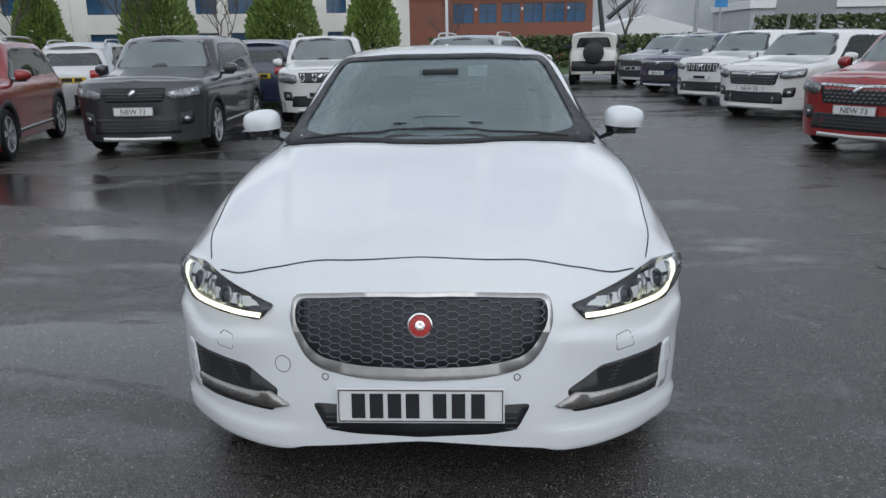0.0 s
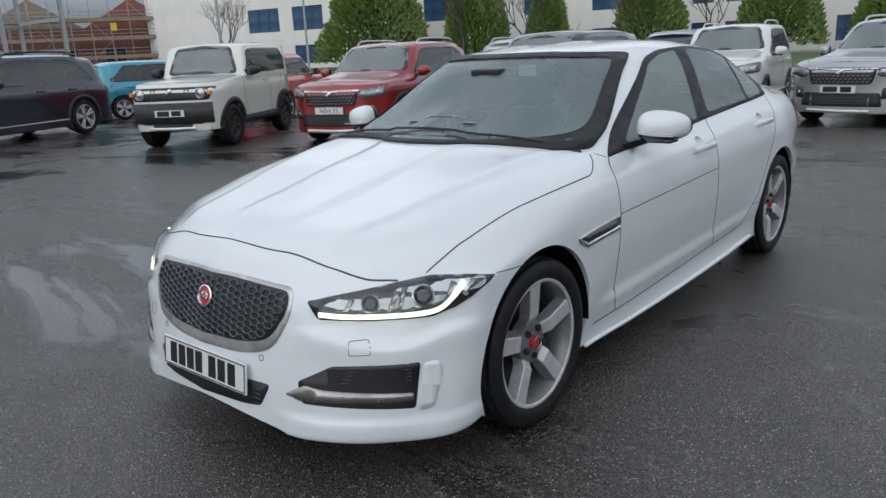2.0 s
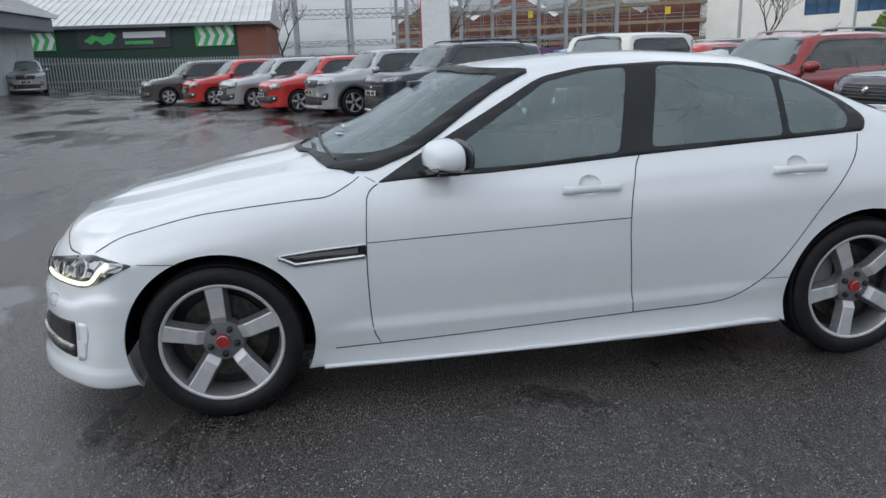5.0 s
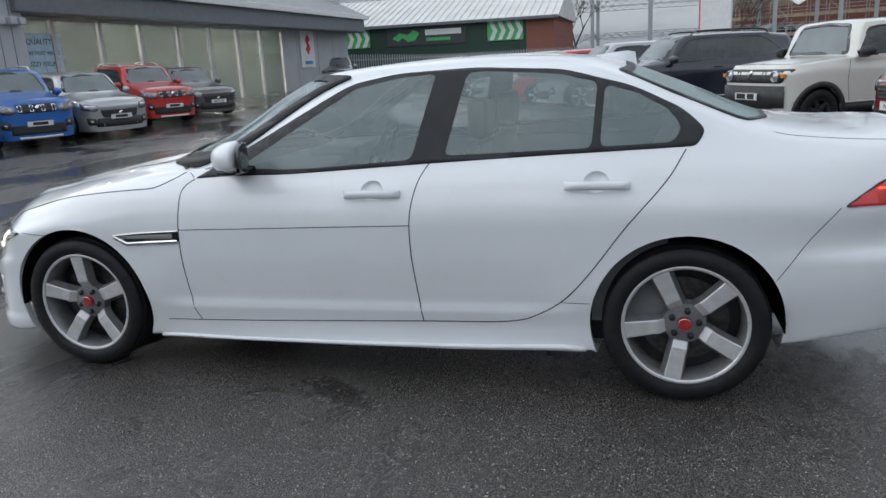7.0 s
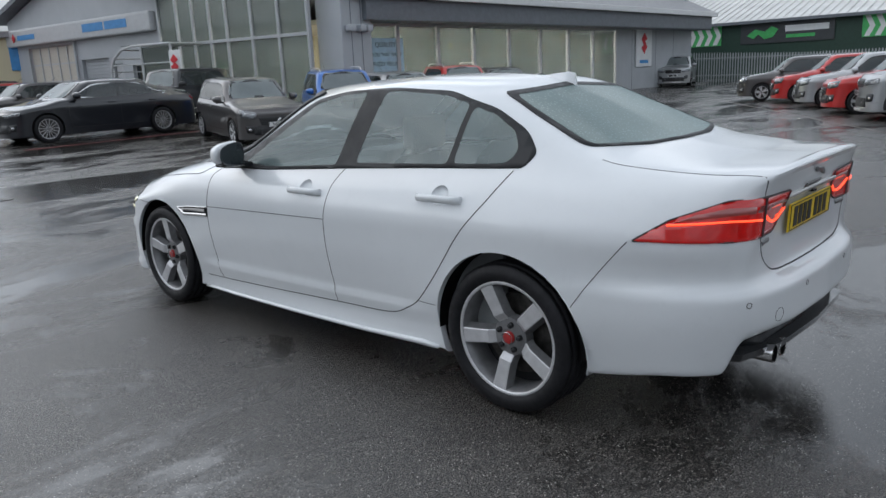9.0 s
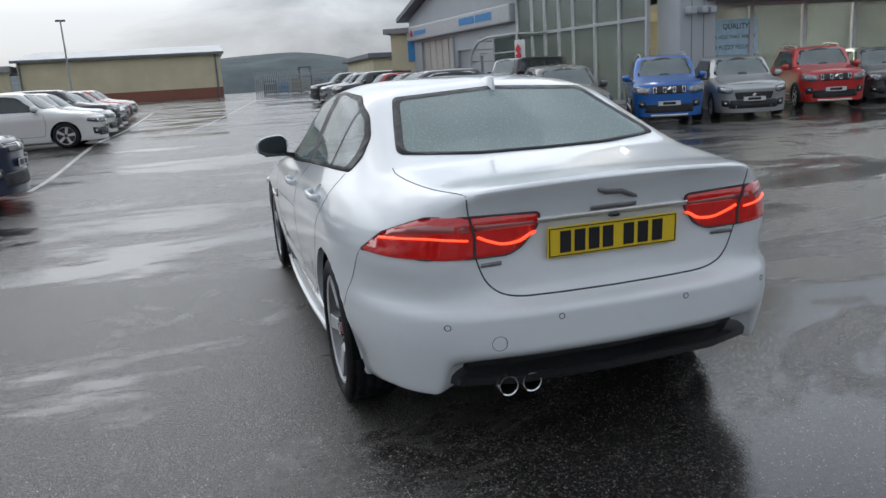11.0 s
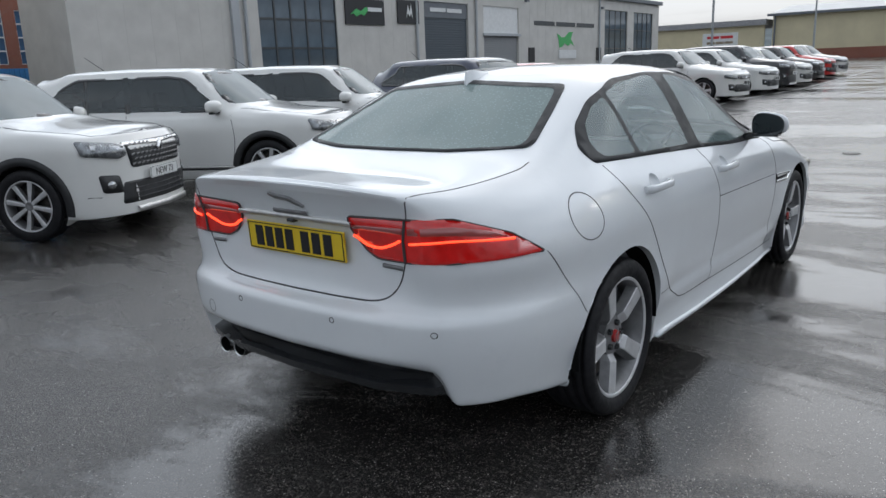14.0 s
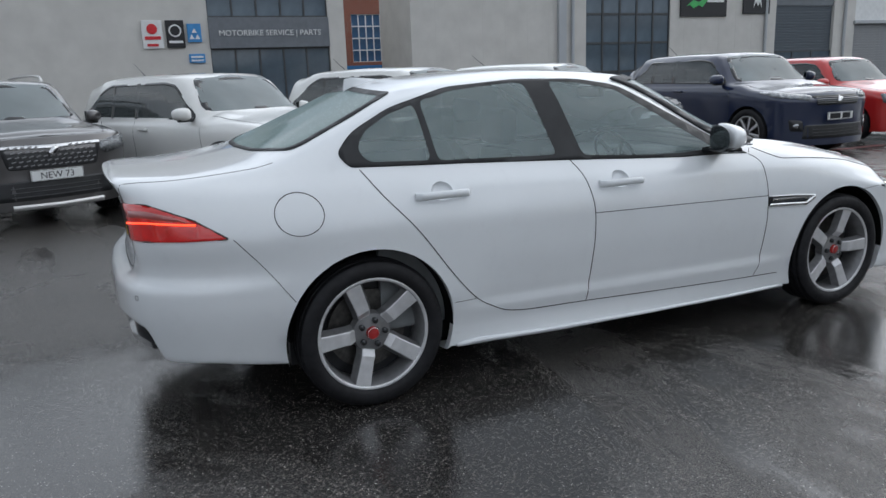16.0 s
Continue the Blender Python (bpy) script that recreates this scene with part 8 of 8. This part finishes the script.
# --- cream sheds down the lane ---
def sheds():
    b = house("cream_shed", "long cream industrial shed with a pale low roof", pose(0, -70, rise(0, -70), 0, 0, 180))
    z0 = -.5
    part("wall", box(-16.5, .6, 0, .3, z0, 4.1), clad_cream, b)
    part("brick_plinth", box(-16.5, .62, -.05, .3, z0, .9), brick, b)
    part("side_wall", box(.3, .6, .3, 18, z0, 4.1), clad_cream, b)
    bm = bmesh.new()
    pts = [(-.4, 4.05), (8, 5.2), (18, 4.0)]
    r0 = [bm.verts.new((-16.9, y, z)) for y, z in pts]
    r1 = [bm.verts.new((1.0, y, z)) for y, z in pts]
    for i in range(3):
        bm.faces.new((r0[i], r0[(i + 1) % 3], r1[(i + 1) % 3], r1[i]))
    bm.faces.new(r0), bm.faces.new(r1[::-1])
    bmesh.ops.recalc_face_normals(bm, faces=bm.faces)
    part("roof", bm, roof_metal, b)
    part("gutter", box(-16.9, 1.0, -.5, -.35, 3.9, 4.12), clad_dark, b)
    part("drainpipe", tube((.2, -.1, 0), (.2, -.1, 4.0), .08, n=8), clad_dark, b)
    part("drainpipe", tube((-16.3, -.1, 0), (-16.3, -.1, 4.0), .08, n=8), clad_dark, b)
    for i in range(17):
        part("cladding_seam", box(-16 + i, -15.97 + i, -.02, 0, .9, 4.0), clad_cream, b)
    c = house("low_shed", "low cream warehouse with a notice board", pose(0, -70, rise(0, -70), 0, 0, 180))
    part("wall", box(-30, -17.2, 0, .3, -.5, 3.2), clad_cream, c)
    part("roof_edge", box(-30.2, -17.0, -.4, 10, 3.2, 3.7), roof_grey, c)
    sg = board(c, -22.8, -19.5, 1.4, 2.7, sign_white)
    bar_text(sg, -22.4, -19.9, 2.3, .25, red_ink, 2)
    bar_text(sg, -22.4, -19.9, 1.8, .2, timber, 3)
    d = house("yard_store", "cream store with a blue sign by the lane's end", pose(-9.5, -33, rise(-9.5, -33), 0, 0, 150))
    part("wall", box(-1.5, 6, 0, .3, -.5, 3.4), clad_cream, d)
    part("side_wall", box(-1.5, -1.2, .3, 8, -.5, 3.4), clad_cream, d)
    part("roof_edge", box(-1.8, 6.2, -.3, 8, 3.4, 3.65), roof_grey, d)
    board(d, -.6, .6, 2.0, 3.0, blue_ink)


sheds()
palisade("yard_fence", (-3, -62), (-24, -58), 2.0, "dark steel yard fence at the lane's end")


def yard_stacks():
    rng = random.Random(4)
    for i in range(16):
        x, y = -4.5 - i * 1.15, -64 - rng.random() * 3
        b = thing("steel_stillage", pose(x, y, rise(x, y)), "grey steel stillage stacked behind the fence", "stillage", "stacked stillages")
        h = 1.0 + rng.random() * 1.6
        bm = bmesh.new()
        for sx in (-.5, .5):
            for sy in (-.4, .4):
                add_box(bm, sx - .05, sx + .05, sy - .05, sy + .05, 0, h)
        for z in (.3, h * .6, h - .06):
            add_box(bm, -.55, .55, -.45, -.40, z, z + .08)
            add_box(bm, -.55, .55, .40, .45, z, z + .08)
        part("frame", bm, steel_frame if i % 3 else shutter_dark, b)
        part("load", box(-.45, .45, -.35, .35, .1, h * .8, .03), (clad_dark, blue_ink, timber, steel_frame)[i % 4], b)


yard_stacks()


# --- lamp posts and poles ---
def lamp_post(x, y, h, label="tall grey lamp post with a flat head"):
    b = thing("street_lamp", pose(x, y, rise(x, y)), label, "street lamp", "yard lamp posts")
    part("pole", tube((0, 0, 0), (0, 0, h), .09, .05, 10), steel_frame, b)
    part("lamp_head", box(-.35, .35, -.15, .15, h, h + .14, .04), clad_dark, b)


lamp_post(10.9, -59.8, 6.5)
lamp_post(13.5, -44, 8.5)
b_pole = thing("flag_pole", pose(-.8, 24, 0), "thin white flag pole", "flag pole")
part("pole", tube((0, 0, 0), (0, 0, 9), .06, .04, 10), sign_white, b_pole)
for px, py in ((-34, 21), (10.2, 31), (-41, 33)):
    b_pole = thing("street_lamp", pose(px, py, 0), "slim grey lamp post", "street lamp", "yard lamp posts")
    part("pole", tube((0, 0, 0), (0, 0, 9), .10, .06, 10), steel_frame, b_pole)
sign_thing = thing("parking_sign", pose(10.0, 27, 0), "small blue sign on a post", "sign")
part("post", tube((0, 0, 0), (0, 0, 3.2), .04), steel_frame, sign_thing)
part("sign_face", box(-.25, .25, -.06, -.04, 2.6, 3.1), blue_ink, sign_thing)
sign_thing = thing("road_sign_back", pose(14.6, 30, 0, 0, 0, 10), "large grey road sign seen from behind", "sign")
part("sign_face", box(-1.4, 1.4, -.05, 0, 2.4, 4.2), shutter_grey, sign_thing)
part("post", tube((-.7, .1, 0), (-.7, .1, 4.1), .07), steel_frame, sign_thing)
part("post", tube((.7, .1, 0), (.7, .1, 4.1), .07), steel_frame, sign_thing)
tent = thing("marquee", pose(15, 62, 0), "white marquee roof far off", "tent")
bm = bmesh.new()
r0 = [bm.verts.new(v) for v in ((-6, 0, 0), (-6, 0, 1.8), (0, 0, 3.4), (6, 0, 1.8), (6, 0, 0))]
r1 = [bm.verts.new(v.co + Vector((0, 12, 0))) for v in r0]
for i in range(4):
    bm.faces.new((r0[i], r0[i + 1], r1[i + 1], r1[i]))
bm.faces.new(r0), bm.faces.new(r1[::-1])
part("canopy", bm, sign_white, tent)
lift = thing("access_platform", pose(7.6, 40, 0), "articulated work platform with folded arms", "machine")
bm = bmesh.new()
add_box(bm, -1.2, 1.2, -.8, .8, .4, 1.6, .1)
for p, q in (((0, 0, 1.5), (-.4, 0, 4.3)), ((-.4, 0, 4.3), (.2, 0, 7.5)), ((.2, 0, 2.6), (2.6, 0, 4.6))):
    add_tube(bm, p, q, .16, .12, 6)
part("boom", bm, frame_dark, lift)

# --- grass verge and kerb behind the far cars ---
verge = bmesh.new()
add_box(verge, -60, 40, 26, 48, -.3, .10)
tagged(part("verge", verge, grass_mat), "strip of wet grass behind a kerb", "grass", kind="structure")
kerb = tagged(part("kerb", box(-60, 40, 25.8, 26, -.3, .12, .02), clad_silver), "pale concrete kerb", "kerb", kind="structure")

# --- ground markings ---
strip_on_ground("repair_strip", (-24, -7.6), (-2.6, 6.42), .06, tar, "narrow sealed joint across the yard")
strip_on_ground("repair_strip", (-2.6, 6.42), (5.0, 11.4), .06, tar, "narrow sealed joint across the yard")
strip_on_ground("bay_line", (4.3, -9.2), (4.1, -40), .10, line_paint, "worn pale bay line")
strip_on_ground("bay_line", (2.0, -20), (-2.4, -52), .06, line_paint, "faint pale joint line")
strip_on_ground("red_kerb", (4.6, -6.2), (4.6, -9.6), .14, faded_red, "faded red bay marking", .006)
strip_on_ground("red_kerb", (-2.8, -14.9), (-7.6, -15.5), .14, faded_red, "faded red bay marking", .006)
strip_on_ground("red_kerb", (-9.6, 5.2), (-7.9, 6.4), .35, faded_red, "faded red bay marking", .006)
for mx, my, r in ((2.87, .28, .11), (-.2, -8.2, .12), (1.2, -21, .25)):
    bm = bmesh.new()
    add_lathe(bm, [(.0, .0), (.006, r), (.0, r + .01)], 24, "Z")
    ob = part("manhole_cover", bm, steel_dark)
    ob.location = (mx, my, rise(mx, my) + .003)
    tagged(ob, "small round iron cover set in the asphalt", "manhole cover", kind="structure")

# ---- trees and hills ----
def conifer(x, y, w, h, seed, label="dense green conifer with a ragged outline"):
    rng = random.Random(seed)
    t = thing("conifer", pose(x, y, 0), label, "tree", "conifers before the office")
    part("trunk", tube((0, 0, 0), (0, 0, h * .8), w * .05, w * .015, 8), bark, t)
    bm = bmesh.new()
    n = int(11000 * min(1.6, w * h / 40))
    verts, faces = [], []
    for i in range(n):
        u = rng.random() ** .75
        z = h * (.06 + .94 * u)
        prof = (1 - u ** 1.7) * .92 + .06
        a = rng.random() * math.tau
        lump = 1 + .22 * noise.noise((math.cos(a) * 2.2, math.sin(a) * 2.2, z * .55 + seed))
        r = w / 2 * prof * lump * (.70 + .30 * rng.random())
        c = Vector((r * math.cos(a), r * math.sin(a), z))
        out = Vector((math.cos(a), math.sin(a), .55 + .5 * rng.random())).normalized()
        s = .16 + .24 * rng.random()
        side = out.cross(Vector((0, 0, 1))).normalized()
        upv = side.cross(out)
        k = len(verts)
        verts += [c - side * s * .35, c + out * s * .5 + upv * s * .25, c + side * s * .35, c + out * s * 1.15, c + out * s * .35 - upv * s * .3]
        faces += [(k, k + 4, k + 3, k + 1), (k + 1, k + 3, k + 4, k + 2)]
    me = bpy.data.meshes.new("crown")
    me.from_pydata([tuple(v) for v in verts], [], faces)
    me.materials.append(conifer_green)
    ob = new("crown", me)
    ob.parent = t
    return t


def bare_tree(x, y, h, seed, label="bare winter tree with fine branches"):
    rng = random.Random(seed)
    t = thing("bare_tree", pose(x, y, 0), label, "tree", "bare trees")
    bm = bmesh.new()

    def grow(p, d, length, r, depth):
        q = p + d * length
        add_tube(bm, p, q, r, r * .7, 6 if depth < 2 else 3, False)
        if depth >= 6:
            return
        for k in range(3 if depth < 4 else 2):
            nd = (d + Vector((rng.uniform(-.75, .75), rng.uniform(-.75, .75), rng.uniform(.0, .45)))).normalized()
            grow(p + d * length * rng.uniform(.6, 1.0), nd, length * rng.uniform(.62, .86), r * .58, depth + 1)
    grow(Vector((0, 0, 0)), Vector((0, 0, 1)), h * .24, h * .014, 0)
    part("branch_crown", bm, bark, t)
    return t


def on_front(s, off):
    """A spot before the white office: s metres along its front, off metres out."""
    d = Vector((75, 18, 0)).normalized()
    n = Vector((d.y, -d.x, 0))
    p = Vector((-80, 42, 0)) + d * s + n * off
    return p.x, p.y


for k, (a, b, h) in enumerate(((30, 40, 9.5), (41.7, 47.2, 8.5), (55.5, 60.8, 8.0), (64, 69.5, 7.8), (71, 75.2, 7.0), (48.5, 52.5, 6.0))):
    cx, cy = on_front((a + b) / 2, 7.0)
    conifer(cx, cy, b - a, h, 10 + k)
for k, (s, h) in enumerate(((20.5, 10), (49.5, 9), (44.5, 9.5), (57, 8), (78.5, 6.5), (62.5, 8))):
    cx, cy = on_front(s, 9.5)
    bare_tree(cx, cy, h, 30 + k)
bare_tree(9.6, 44, 8.0, 51)
bare_tree(-38, 5.8, 8.0, 52)
bare_tree(-60, -4.0, 9.0, 53)
bare_tree(-75, 12.0, 9.0, 54)


def hedge(x0, x1, y, h, seed):
    rng = random.Random(seed)
    verts, faces = [], []
    for i in range(int((x1 - x0) * 420)):
        c = Vector((rng.uniform(x0, x1), y + rng.uniform(-.6, .6), h * rng.random() ** .6 + .05))
        s = .06 + .09 * rng.random()
        a, b = Vector((rng.uniform(-1, 1), rng.uniform(-1, 1), rng.uniform(-1, 1))).normalized(), Vector((rng.uniform(-1, 1), rng.uniform(-1, 1), rng.uniform(-1, 1))).normalized()
        k = len(verts)
        verts += [c - a * s, c + b * s, c + a * s, c - b * s]
        faces.append((k, k + 1, k + 2, k + 3))
    me = bpy.data.meshes.new("hedge")
    me.from_pydata([tuple(v) for v in verts], [], faces)
    me.materials.append(far_green)
    return tagged(new("hedge", me), "low green hedge along the verge", "hedge", kind="stuff")


def far_warehouse():
    b = house("far_warehouse", "long pale warehouse far behind the hedge", pose(32, 86, 0))
    part("wall", box(0, 46, 0, 14, 0, 4.6), clad_silver, b)
    part("fascia", box(-.3, 46.3, -.4, 14.3, 4.6, 5.5, .05), sign_white, b, "white roof edge")
    for i in range(22):
        part("cladding_seam", box(2 * i + .95, 2 * i + 1.0, -.03, 0, 0, 4.5), shutter_grey, b)
    part("roof_vent", box(12, 15, 3, 6, 5.5, 6.4, .1), shutter_grey, b)


far_warehouse()
hedge(-2, 14, 34, 1.6, 3)
hedge(14, 40, 34, 2.4, 4)


def hills():
    bm = bmesh.new()
    for row, (dist, base, amp, seed) in enumerate(((620, 26, 30, 1.0), (1150, 60, 42, 5.0))):
        pts = []
        for i in range(121):
            a = radians(-150 + i * 1.0)
            h = base + amp * noise.noise((i * .045, seed, 0)) + amp * .3 * noise.noise((i * .16, seed, 2))
            pts.append([bm.verts.new((dist * math.cos(a), dist * math.sin(a), -5)), bm.verts.new((dist * 1.08 * math.cos(a), dist * 1.08 * math.sin(a), max(4, h) * .55)), bm.verts.new((dist * 1.3 * math.cos(a), dist * 1.3 * math.sin(a), max(4, h)))])
        for p, q in zip(pts, pts[1:]):
            for k in (0, 1):
                f = bm.faces.new((p[k], q[k], q[k + 1], p[k + 1]))
                f.smooth = True
    return tagged(part("hills", bm, hill_mat), "low wooded hills under cloud", "hills", kind="structure")


hills()
